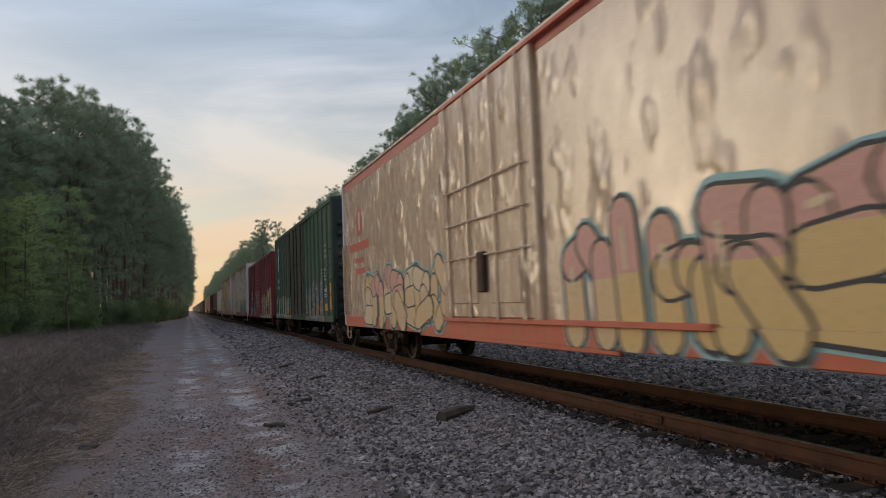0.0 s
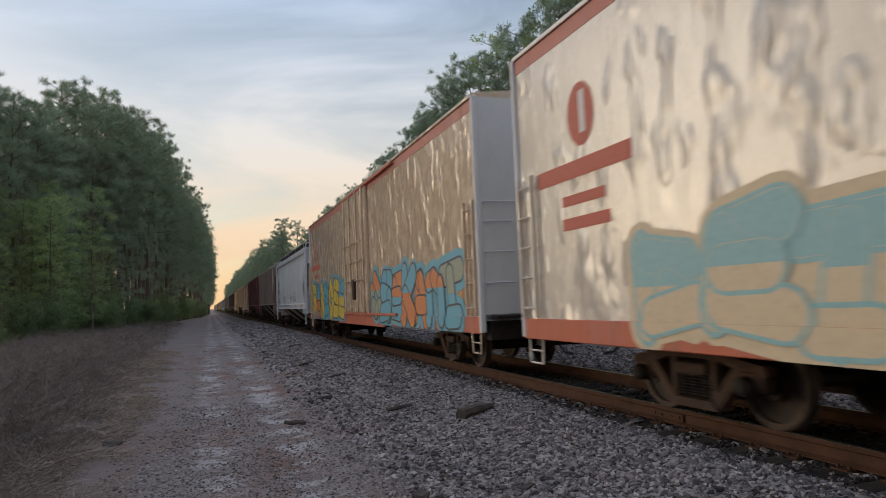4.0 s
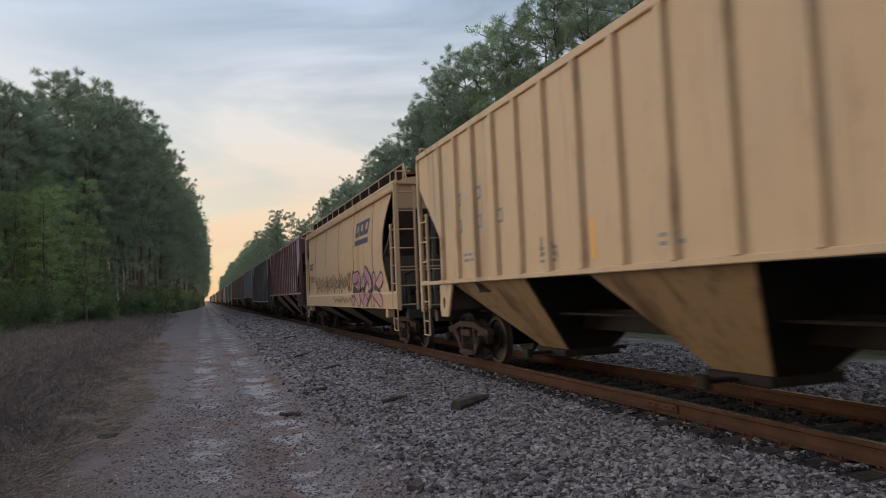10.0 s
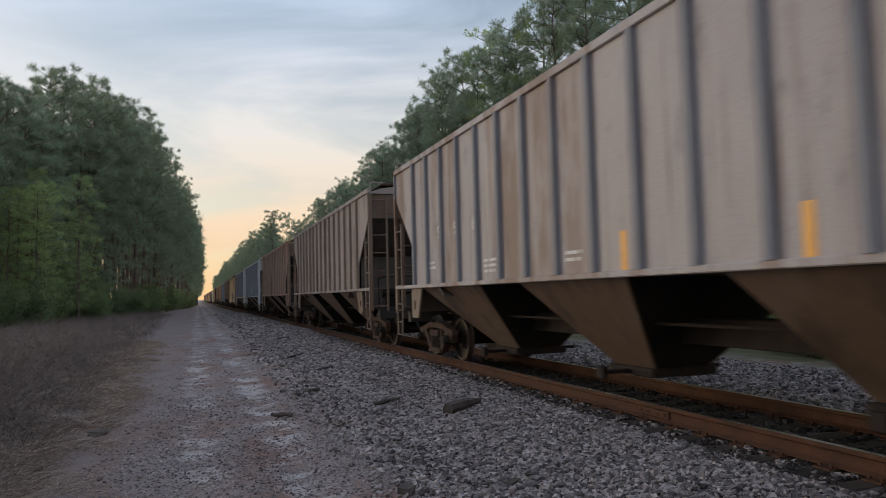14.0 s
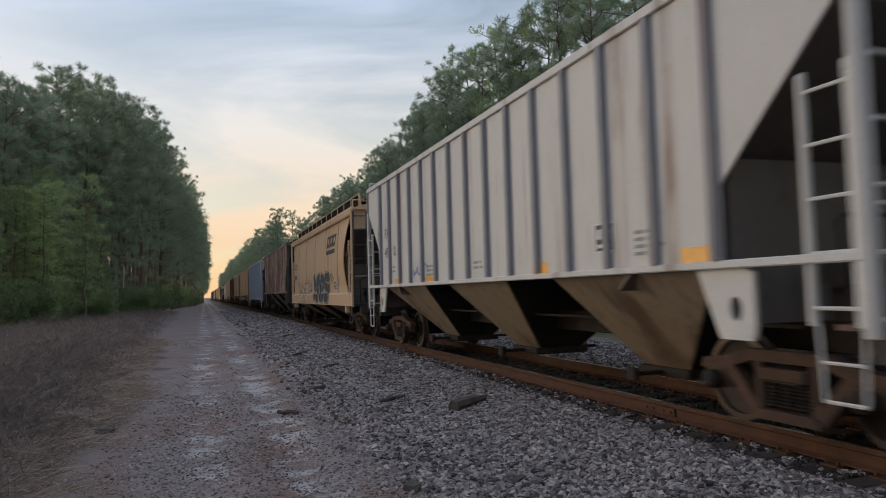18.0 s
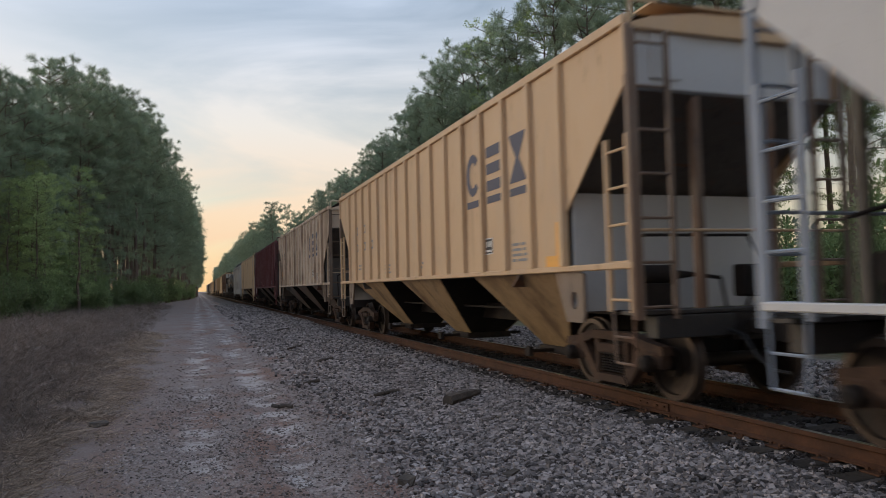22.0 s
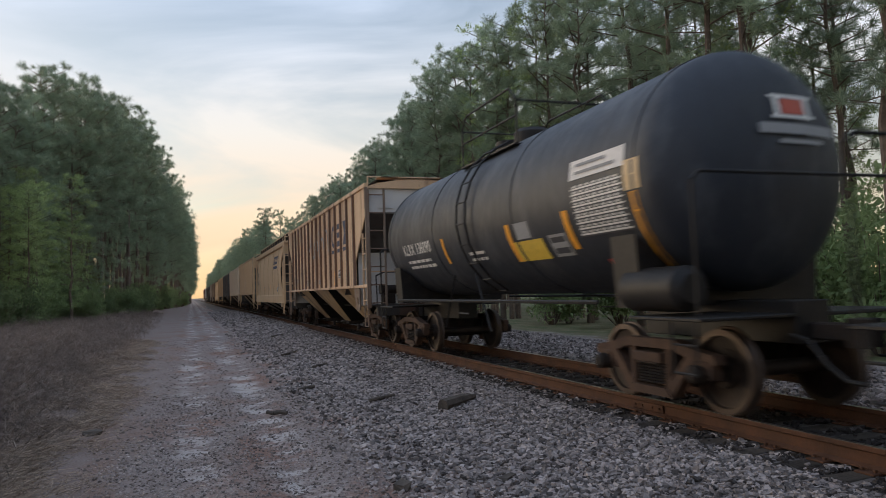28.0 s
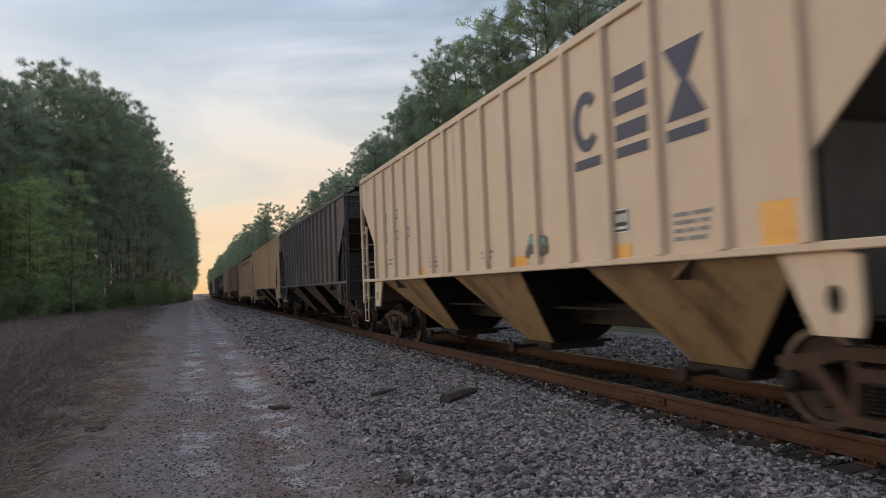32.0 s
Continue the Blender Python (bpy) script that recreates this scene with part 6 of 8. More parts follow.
# near and far end of each car along the line at 0 s, its build, its paint, what it is
CONSIST = [
    (-0.5, 21.4, "reefer", None, "cream refrigerator car with red eave stripe and graffiti", "A"),
    (23.5, 39.7, "green_box", None, "dark green ribbed box car with graffiti along the sill", "B"),
    (41.8, 58.0, "red_box", None, "maroon box car with white and green graffiti", "C"),
    (59.7, 81.5, "reefer", "reefer_white", "white refrigerator car with orange sill and graffiti", "D"),
    (83.3, 105.3, "reefer", None, "cream refrigerator car covered in yellow and blue graffiti", "E"),
    (107.3, 123.1, "modern", None, "clean light grey smooth-sided covered hopper car with roof rails", "F"),
    (125.2, 141.4, "ribbed_short", "white_brown", "dirty white ribbed covered hopper car streaked brown", "G"),
    (144.0, 161.0, "ribbed", "maroon", "maroon ribbed covered hopper car with white lettering", "H"),
    (162.7, 175.9, "short", None, "white covered hopper car with long orange rust runs", "I"),
    (177.4, 194.1, "ribbed", "tan_clean", "tan ribbed covered hopper car with dark blue lettering", "J"),
    (196.3, 212.4, "smooth", None, "tan smooth-sided covered hopper car with graffiti", "K"),
    (214.5, 231.3, "ribbed", "faded_red", "faded red and grey ribbed covered hopper car", "L"),
    (233.0, 249.4, "deep", "slate", "slate grey deep-sided hopper car with dark ribs", "M"),
    (251.3, 267.4, "ribbed_short", "grey_rust", "weathered grey ribbed covered hopper car stained brown", "N"),
    (270.2, 286.5, "ribbed_short", "grey_brown", "brown weathered ribbed covered hopper car", "O"),
    (288.7, 305.0, "ribbed_short", "copper", "copper-brown faded ribbed covered hopper car with faint lettering", "P"),
    (307.7, 323.9, "ribbed_short", "pale_blue", "pale blue-grey ribbed covered hopper car", "Q"),
    (326.5, 342.7, "ribbed_short", "warm_grey", "warm grey ribbed covered hopper car with pale lettering", "R"),
    (345.2, 361.4, "smooth", None, "tan smooth-sided covered hopper car with large dark graffiti", "S"),
    (363.5, 379.7, "ribbed_short", "tan_brown", "brown-tan ribbed covered hopper car with sooty, darkened ends", "T"),
    (382.5, 399.3, "deep", "off_white", "light grey ribbed hopper car with blue-grey ribs", "U"),
    (400.9, 417.9, "ribbed", "tan", "tan ribbed covered hopper car with dark lettering", "V"),
    (419.8, 436.8, "ribbed", "tan_dirty", "brown-tan ribbed covered hopper car with dirt streaks", "W"),
    (438.5, 455.3, "ribbed", "plum", "plum ribbed covered hopper car with white lettering", "X"),
    (457.3, 473.9, "ribbed", "tan_clean", "tan ribbed covered hopper car with bold dark lettering", "Y"),
    (475.8, 492.0, "smooth", "grey", "grey smooth-sided covered hopper car", "Z"),
    (493.5, 505.9, "tank", None, "black tank car with white lettering and yellow marks", "AA"),
    (507.55, 519.95, "tank", None, "black tank car with white data panels", "AB"),
    (520.8, 536.9, "ribbed_short", "tan_rusty", "rust-streaked tan ribbed covered hopper car", "AC"),
    (539.2, 555.4, "smooth", None, "clean tan smooth-sided covered hopper car", "AD"),
    (557.9, 574.1, "ribbed_short", "tan", "tan ribbed covered hopper car", "AE"),
    (576.2, 593.1, "ribbed", "cream", "clean cream ribbed covered hopper car with dark lettering", "AF"),
    (595.3, 612.1, "ribbed", "dark_hopper", "dark weathered ribbed covered hopper car", "AG"),
]
# those that stay far down the line
FAR_CONSIST = [
    (613.9, 630.7, "ribbed", "tan", "tan ribbed covered hopper car"),
    (632.5, 649.3, "smooth", None, "tan smooth-sided covered hopper car"),
    (651.1, 667.9, "ribbed", "tan_brown", "brown-tan ribbed covered hopper car"),
    (669.7, 686.5, "ribbed", "white_brown", "dirty white ribbed covered hopper car"),
    (688.3, 699.3, "tank", None, "black tank car far down the line"),
    (701.1, 712.1, "tank", None, "black tank car far down the line"),
    (713.9, 730.7, "ribbed", "dark_hopper", "dark weathered ribbed covered hopper car"),
    (732.5, 749.3, "ribbed", "grey", "grey ribbed covered hopper car"),
    (751.1, 767.9, "ribbed", "plum", "plum ribbed covered hopper car"),
    (769.7, 786.5, "ribbed", "tan", "tan ribbed covered hopper car"),
]


def joined(car):
    """The parts of a car, one mesh for each material, for cars that are never near."""
    groups = {}
    place = {car: Matrix()}
    for o in car.children_recursive:
        place[o] = place[o.parent] @ o.matrix_basis
        me = o.data
        mat = me.materials[0]
        v, f = groups.setdefault(mat, ([], []))
        k = len(v)
        m = place[o]
        v += [tuple(m @ q.co) for q in me.vertices]
        f += [tuple(k + i for i in q.vertices) for q in me.polygons]
    made = []
    for mat, (v, f) in groups.items():
        me = bpy.data.meshes.new("body")
        me.from_pydata(v, [], f)
        me.materials.append(mat)
        made.append(me)
    return made


def darkened_parts(key):
    """The fittings of a car painted darker, for soot and for the shade at its ends."""
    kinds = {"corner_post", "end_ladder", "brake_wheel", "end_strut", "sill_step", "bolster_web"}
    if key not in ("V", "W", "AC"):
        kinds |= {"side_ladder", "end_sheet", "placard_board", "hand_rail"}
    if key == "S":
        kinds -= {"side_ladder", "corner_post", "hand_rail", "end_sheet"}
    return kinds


def build_train():
    made, used = {}, set()
    far_mesh = {b: joined(first[b]) for b in ("ribbed", "smooth", "tank")}
    names = {}
    for a, b, build, colour, label, key in CONSIST:
        if build in used:
            car = copy_thing(first[build], pose(TRACK, 0, 0))
        else:
            car = first[build]
            used.add(build)
        made[key] = (car, (a + b) / 2, build, colour)
        tagged(car, label)
    for i, (a, b, build, colour, label) in enumerate(FAR_CONSIST):
        car = thing("tank_car" if build == "tank" else "hopper_car", label, "freight car", "freight cars of the train")
        for me in far_mesh[build]:
            name = "body" if me.materials[0] in (paints["tan"], paints["tank"]) else "running_gear"
            tagged(part(name, me, None, car), kind="stuff")
        made["far%d" % i] = (car, (a + b) / 2, build, colour)
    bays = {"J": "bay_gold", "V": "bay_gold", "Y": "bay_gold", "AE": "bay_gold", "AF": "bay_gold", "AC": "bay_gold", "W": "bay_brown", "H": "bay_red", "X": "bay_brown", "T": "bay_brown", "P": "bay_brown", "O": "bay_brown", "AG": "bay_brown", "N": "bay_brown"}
    gear = {"S": "gear_soot_shade", "V": "gear_brown", "W": "bay_brown", "AC": "gear_brown", "T": "gear_soot_shade", "M": "gear_soot_shade", "N": "gear_brown", "O": "gear_brown", "P": "gear_brown", "G": "gear_brown", "AG": "gear_soot_shade", "L": "rib_red", "X": "rib_maroon"}
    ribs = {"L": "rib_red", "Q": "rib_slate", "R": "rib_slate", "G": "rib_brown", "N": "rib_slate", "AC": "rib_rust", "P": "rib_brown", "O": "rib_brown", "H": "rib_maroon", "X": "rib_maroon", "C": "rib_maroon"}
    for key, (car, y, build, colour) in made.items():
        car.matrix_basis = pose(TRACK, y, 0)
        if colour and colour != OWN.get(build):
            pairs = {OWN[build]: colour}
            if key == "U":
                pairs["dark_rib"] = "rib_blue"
            # darkest ends: soot and deep recess shade in one slope colour
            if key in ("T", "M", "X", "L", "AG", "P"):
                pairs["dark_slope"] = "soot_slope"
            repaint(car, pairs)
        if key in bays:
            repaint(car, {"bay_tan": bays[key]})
        if key in ("V", "Y", "AC"):
            for o in car.children:
                if o.name.split(".")[0] in ("end_sheet", "end_bulkhead", "placard_board", "end_strut"):
                    dress(o, "off_white")
        if key in ("K", "S", "AD"):
            for o in car.children:
                if o.name.split(".")[0] == "weld_seam":
                    dress(o, "bay_gold")
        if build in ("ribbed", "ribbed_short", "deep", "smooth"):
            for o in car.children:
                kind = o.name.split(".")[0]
                # near-black on every hopper: the shade between cars is painted on here
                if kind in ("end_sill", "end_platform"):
                    dress(o, "gear_soot_shade")
                elif key in gear and kind in darkened_parts(key):
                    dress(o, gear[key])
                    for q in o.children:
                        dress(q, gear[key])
        if key in ribs:
            for o in car.children:
                if o.name.split(".")[0] == "rib":
                    dress(o, ribs[key])
    return made


def motions():
    """The train rolls past at one speed; wheels near the camera turn with it."""
    for key, (car, y, build, colour) in train.items():
        walk(car, [(0, pose(TRACK, y, 0)), (LENGTH_OF_CLIP, pose(TRACK, y - SPEED * LENGTH_OF_CLIP, 0))])
        for ob in car.children_recursive:
            if not ob.name.startswith("wheelset"):
                continue
            k = ob.matrix_basis.translation.y
            here = y + ob.parent.matrix_basis.translation.y + k
            t0, t1 = max(0.0, (here - 30) / SPEED), min(LENGTH_OF_CLIP, (here + 1.0) / SPEED)
            if t1 <= 0 or t0 >= LENGTH_OF_CLIP:
                continue
            f0, f1 = int(t0 * FPS), int(t1 * FPS) + 1
            turn = math.degrees(SPEED / AXLE / FPS)
            rows = [(0.0, pose(0, k, AXLE, 0))] if f0 > 0 else []
            rows += [(f / FPS, pose(0, k, AXLE, (f - f0) * turn)) for f in range(f0, min(f1, int(LENGTH_OF_CLIP * FPS)) + 1)]
            if rows[-1][0] < LENGTH_OF_CLIP:
                rows.append((LENGTH_OF_CLIP, rows[-1][1]))
            walk(ob, rows)


train = build_train()


# ---- lettering, marks and graffiti on the camera's side ----
def flat_side(z):
    return 1.556


def smooth_side(z_sill, band, z_top, bulge=0.05):
    z0, z1 = z_sill + band, z_top - 0.22

    def at(z):
        if z < z0:
            return 1.581
        u = min(1.0, (z - z0) / (z1 - z0))
        return 1.503 + bulge * math.sin(math.pi * min(1, u * 1.05)) - 0.05 * u ** 3 + (0.03 if u < 0.05 else 0)
    return at


TANK_R, TANK_Z = 1.42, 2.72


def tank_side(z):
    return math.sqrt(max(0.05, (TANK_R + 0.006) ** 2 - (z - TANK_Z) ** 2))


SURF = {"ribbed": flat_side, "ribbed_short": flat_side, "deep": flat_side, "smooth": smooth_side(1.06, 0.40, 4.27), "short": smooth_side(1.16, 0.28, 4.27), "modern": smooth_side(1.28, 0.25, 4.33), "green_box": lambda z: 1.532 if z > 1.08 else 1.582, "red_box": lambda z: 1.532 if z > 1.02 else 1.582, "reefer": lambda z: 1.562 if z > 1.10 else 1.597, "tank": tank_side}
# heights at which paint is cut: where the sill stands proud, and up a curved side
FOOT = {"reefer": 0.803, "green_box": 0.863, "red_box": 0.803, "smooth": 1.065, "short": 1.165, "modern": 1.285}
CUTS = {"reefer": (1.10,), "green_box": (1.08,), "red_box": (1.02,), "smooth": (1.46, 1.7, 1.95, 2.2, 2.5, 2.8, 3.1, 3.4), "short": (1.44, 1.7, 1.95, 2.2, 2.5), "modern": (1.53, 1.8, 2.1, 2.4)}


def cut_at(poly, level, above):
    """The share of a polygon above or below a height."""
    made = []
    for (y0, z0), (y1, z1) in zip(poly, poly[1:] + poly[:1]):
        in0, in1 = (z0 >= level) == above, (z1 >= level) == above
        if in0:
            made.append((y0, z0))
        if in0 != in1:
            u = (level - z0) / (z1 - z0)
            made.append((y0 + u * (y1 - y0), level))
    return made


def decal(key, name, polys, material, lift=0.004, label="", parent=None, fan=0.0):
    """Flat paint on a car's side; polys of (y, z), cut where the side has a step or curves."""
    car, _, build, _ = train[key]
    surf, cuts = SURF[build], CUTS.get(build, ())
    v, f = [], []
    for i, poly in enumerate(polys):
        rest, pieces = cut_at(list(poly), FOOT.get(build, 0.3), True), []
        for c in cuts:
            pieces.append((cut_at(rest, c, False), -9, c - 1e-4))
            rest = cut_at(rest, c, True)
        pieces.append((rest, cuts[-1] + 1e-4 if cuts else -9, 99))
        for n, (piece, lo, hi) in enumerate(pieces):
            if len(piece) < 3:
                continue
            lo = max(lo, cuts[n - 1] + 1e-4) if n and cuts else lo
            k = len(v)
            v += [(-(surf(min(max(z, lo), hi)) + lift + fan * i), y, z) for y, z in piece]
            f.append(tuple(range(k, k + len(piece))))
    me = bpy.data.meshes.new(name)
    me.from_pydata(v, [], f)
    me.materials.append(material)
    ob = new(name, me)
    ob.parent = parent or car
    return tagged(ob, label)


def bars(y0, y1, z0, z1, step=0.2):
    """A rectangle as low bands."""
    n = max(1, int(abs(z1 - z0) / step + 0.5))
    return [[(y0, z0 + (z1 - z0) * k / n), (y1, z0 + (z1 - z0) * k / n), (y1, z0 + (z1 - z0) * (k + 1) / n), (y0, z0 + (z1 - z0) * (k + 1) / n)] for k in range(n)]


def frames(*cells):
    """Hollow plain blocks in place of letters; cells of (y0, y1, z0, z1)."""
    polys = []
    for y0, y1, z0, z1 in cells:
        t = 0.05 if y1 > y0 else -0.05
        polys += bars(y0, y1, z0, z0 + 0.05) + bars(y0, y1, z1 - 0.05, z1) + bars(y0, y0 + t, z0 + 0.05, z1 - 0.05) + bars(y1 - t, y1, z0 + 0.05, z1 - 0.05)
    return polys


def word(key, text, size, material, y, z):
    """Readable lettering; y is where it starts, z its foot."""
    car, _, build, _ = train[key]
    surf = SURF[build]
    ob = letters(car, text, size, material, y, z, 0.0)
    for vert in ob.data.vertices:
        vert.co.z = surf(z + vert.co.y) + 0.004
    return ob


def lines(key, material, y, z, width, rows, height=0.05, gap=0.045, seed=1):
    rng = random.Random(seed)
    polys = []
    for k in range(rows):
        zz, yy = z - k * (height + gap), y
        end = y - width * rng.uniform(0.75, 1.0)
        while yy > end + 0.05:
            w = rng.uniform(0.12, 0.36)
            polys += bars(max(end, yy - w), yy, zz - height, zz)
            yy -= w + 0.05
    return decal(key, "stencil", polys, material, label="small stencilled data lines")


def mark(key, y0, y1, z0, z1, material=None, label="yellow reflective strip"):
    return decal(key, "reflective_strip", bars(y0, y1, z0, z1), material or YELLOW, label=label)


def data_panel(key, y0, y1, z0, z1):
    """Dark stencil panel with a pale frame, three squares and a line."""
    p = decal(key, "data_panel", bars(y0, y1, z0, z1), INK, label="black data panel with pale print")
    w, h = (y1 - y0), (z1 - z0)
    t = 0.04
    polys = bars(y0, y1, z0, z0 + t * 0.4) + bars(y0, y1, z1 - t * 0.4, z1) + bars(y0, y0 + w * 0.06, z0, z1) + bars(y1 - w * 0.06, y1, z0, z1)
    for k in range(3):
        polys += bars(y0 + w * (0.14 + 0.27 * k), y0 + w * (0.32 + 0.27 * k), z0 + h * 0.45, z0 + h * 0.8)
    polys += bars(y0 + w * 0.14, y0 + w * 0.86, z0 + h * 0.15, z0 + h * 0.28)
    decal(key, "panel_print", polys, WHITE, 0.008, parent=p)


def owner_mark(key, y=-3.0, z=2.97, h=0.74, w=0.62, step=0.84, material=None, solid=True):
    """The owner's mark, as three bold plain shapes with a bar under each."""
    m = material or NAVY
    for k in range(3):
        a = y - step * k
        b = a - w
        if k == 0:
            ring = []
            for i in range(17):
                t = radians(40 + 280 * i / 16)
                ring.append(((a + b) / 2 - 0.5 * w * math.cos(t), z + h / 2 + 0.5 * h * math.sin(t)))
            hole = [((a + b) / 2 + 0.5 * (p - (a + b) / 2), z + h / 2 + 0.6 * (q - z - h / 2)) for p, q in ring]
            polys = [[ring[i], ring[i + 1], hole[i + 1], hole[i]] for i in range(16)]
        elif k == 1:
            q = 0.24 * h
            polys = bars(a, b, z + h - q, z + h) + bars(a, b, z + 0.5 * h - q / 2, z + 0.5 * h + q / 2) + bars(a, b, z, z + q)
        else:
            polys = [[(a, z), (b, z), ((a + b) / 2 - 0.1 * w, z + h / 2), ((a + b) / 2 + 0.1 * w, z + h / 2)], [(a, z + h), (b, z + h), ((a + b) / 2 - 0.1 * w, z + h / 2), ((a + b) / 2 + 0.1 * w, z + h / 2)]]
        decal(key, "owner_mark", polys, m, label="bold dark painted shape")
        decal(key, "owner_mark_bar", bars(a, b, z - 0.20, z - 0.08), m)


def blob(rng, cy, cz, w, h, rough, n=18):
    a0 = rng.uniform(0, 6.28)
    pts = []
    for i in range(n):
        t = 2 * math.pi * i / n
        c, s = math.cos(t), math.sin(t)
        r = 1 + rough * math.sin(3 * t + a0) + rough * 0.7 * math.sin(5 * t + 2 * a0)
        pts.append((cy + 0.5 * w * r * math.copysign(abs(c) ** 0.6, c), cz + 0.5 * h * r * math.copysign(abs(s) ** 0.6, s)))
    return pts


def shrink(pts, q, dy=0.0, dz=0.0):
    cy, cz = sum(p[0] for p in pts) / len(pts), sum(p[1] for p in pts) / len(pts)
    return [(cy + (y - cy) * q + dy, cz + (z - cz) * q + dz) for y, z in pts]


# letter-like forms as strokes in a unit cell
STROKES = {
    "n": ((0.15, 0.0, 0.15, 0.8), (0.15, 0.8, 0.5, 0.98), (0.5, 0.98, 0.82, 0.75), (0.82, 0.75, 0.86, 0.0)),
    "h": ((0.18, 0.0, 0.2, 1.0), (0.2, 0.55, 0.6, 0.62), (0.6, 0.62, 0.84, 0.45), (0.84, 0.45, 0.84, 0.0)),
    "i": ((0.5, 0.0, 0.46, 0.98),),
    "r": ((0.2, 0.0, 0.2, 0.95), (0.2, 0.95, 0.74, 0.9), (0.74, 0.9, 0.7, 0.52), (0.7, 0.52, 0.28, 0.46), (0.45, 0.46, 0.88, 0.0)),
    "e": ((0.85, 0.95, 0.25, 0.85), (0.25, 0.85, 0.2, 0.15), (0.2, 0.15, 0.88, 0.04), (0.25, 0.5, 0.75, 0.52)),
    "t": ((0.05, 0.9, 0.95, 0.97), (0.5, 0.9, 0.46, 0.02), (0.28, 0.02, 0.75, 0.0)),
    "a": ((0.1, 0.0, 0.42, 0.98), (0.42, 0.98, 0.6, 0.98), (0.6, 0.98, 0.9, 0.0), (0.3, 0.35, 0.75, 0.35)),
    "s": ((0.85, 0.9, 0.3, 0.95), (0.3, 0.95, 0.2, 0.6), (0.2, 0.6, 0.8, 0.45), (0.8, 0.45, 0.75, 0.08), (0.75, 0.08, 0.15, 0.05)),
    "o": ((0.5, 0.98, 0.17, 0.7), (0.17, 0.7, 0.17, 0.3), (0.17, 0.3, 0.5, 0.03), (0.5, 0.03, 0.83, 0.3), (0.83, 0.3, 0.83, 0.7), (0.83, 0.7, 0.5, 0.98)),
    "k": ((0.2, 0.0, 0.2, 1.0), (0.85, 0.95, 0.3, 0.5), (0.3, 0.5, 0.9, 0.0)),
    "b": ((0.2, 0.0, 0.2, 1.0), (0.2, 0.95, 0.8, 0.8), (0.8, 0.8, 0.55, 0.5), (0.55, 0.5, 0.86, 0.22), (0.86, 0.22, 0.2, 0.04)),
    "w": ((0.05, 0.95, 0.25, 0.05), (0.25, 0.05, 0.5, 0.7), (0.5, 0.7, 0.75, 0.05), (0.75, 0.05, 0.95, 0.95)),
}


def capsule(p, q, w, sharp=0.0):
    """A thick rounded stroke from p to q."""
    dy, dz = q[0] - p[0], q[1] - p[1]
    a = math.atan2(dz, dy)
    pts = []
    for c, base in ((q, a), (p, a + math.pi)):
        for k in range(7):
            t = base - math.pi / 2 + math.pi * k / 6
            r = w * (1 + sharp * (k == 3))
            pts.append((c[0] + r * math.cos(t), c[1] + r * math.sin(t)))
    return pts


def graffiti(key, y0, y1, z0, z1, forms, fills, outline, seed, shadow=None, lift=0.004, fat=1.0, edge=0.045, halo=0.12, tops=None, shine=None):
    """A row of fat sprayed letter-like shapes that crowd each other, outlined, on a cloud of one colour; none of them can be read.
    tops: colours of the upper halves; shine: colour of small highlights."""
    rng = random.Random(seed)
    n = len(forms)
    w = (y1 - y0) / n
    side = abs(w)
    made = []
    for k, form in enumerate(forms):
        h = (z1 - z0) * rng.uniform(0.80, 1.0)
        foot = z0 + rng.uniform(0, 0.05) * (z1 - z0)
        lean = rng.uniform(-0.16, 0.16) * side
        thick = min(0.20 * side, 0.155 * h) * rng.uniform(0.92, 1.2) * fat
        room = max(0.2, h - 2 * thick)
        segs = []
        for ya, za, yb, zb in STROKES[form]:
            j = [rng.uniform(-0.05, 0.05) for i in range(4)]
            segs.append(((y0 + w * (k - 0.04 + 1.08 * (ya + j[0])) + lean * za, foot + thick + room * (za + j[1])), (y0 + w * (k - 0.04 + 1.08 * (yb + j[2])) + lean * zb, foot + thick + room * (zb + j[3]))))
        made.append((segs, thick, foot, h))
    if shadow:
        cloud = [capsule(p, q, thick + edge + halo * rng.uniform(0.5, 1.5)) for segs, thick, foot, h in made for p, q in segs]
        decal(key, "graffiti_cloud", cloud, shadow, lift, "spray-painted cloud behind the letters", fan=0.00015)
        lift += 0.00015 * len(cloud)
    for k, (segs, thick, foot, h) in enumerate(made):
        base = lift + 0.002 + 0.009 * (k % 2)
        split = foot + h * rng.uniform(0.48, 0.66)
        lower, upper = rng.choice(fills), rng.choice(tops or fills)
        # strokes lie over each other, each with its own outline
        o = decal(key, "graffiti_letter", [capsule(p, q, thick + edge, 0.08) for p, q in segs], outline, base, "sprayed letter shape with a bold outline", fan=0.0016)
        decal(key, "letter_fill", [capsule(p, q, thick) for p, q in segs], lower, base + 0.0006, parent=o, fan=0.0016)
        high = [cut_at(capsule(p, q, thick * 0.97), split, True) for p, q in segs]
        if any(len(c) > 2 for c in high):
            decal(key, "letter_shade", high, upper, base + 0.0011, parent=o, fan=0.0016)
        if shine:
            p, q = segs[0]
            u = rng.uniform(0.55, 0.75)
            m = (p[0] + u * (q[0] - p[0]), p[1] + u * (q[1] - p[1]))
            m2 = (p[0] + 0.9 * (q[0] - p[0]), p[1] + 0.9 * (q[1] - p[1]))
            decal(key, "letter_shine", [capsule(m, m2, thick * 0.16)], shine, base + 0.009, parent=o)


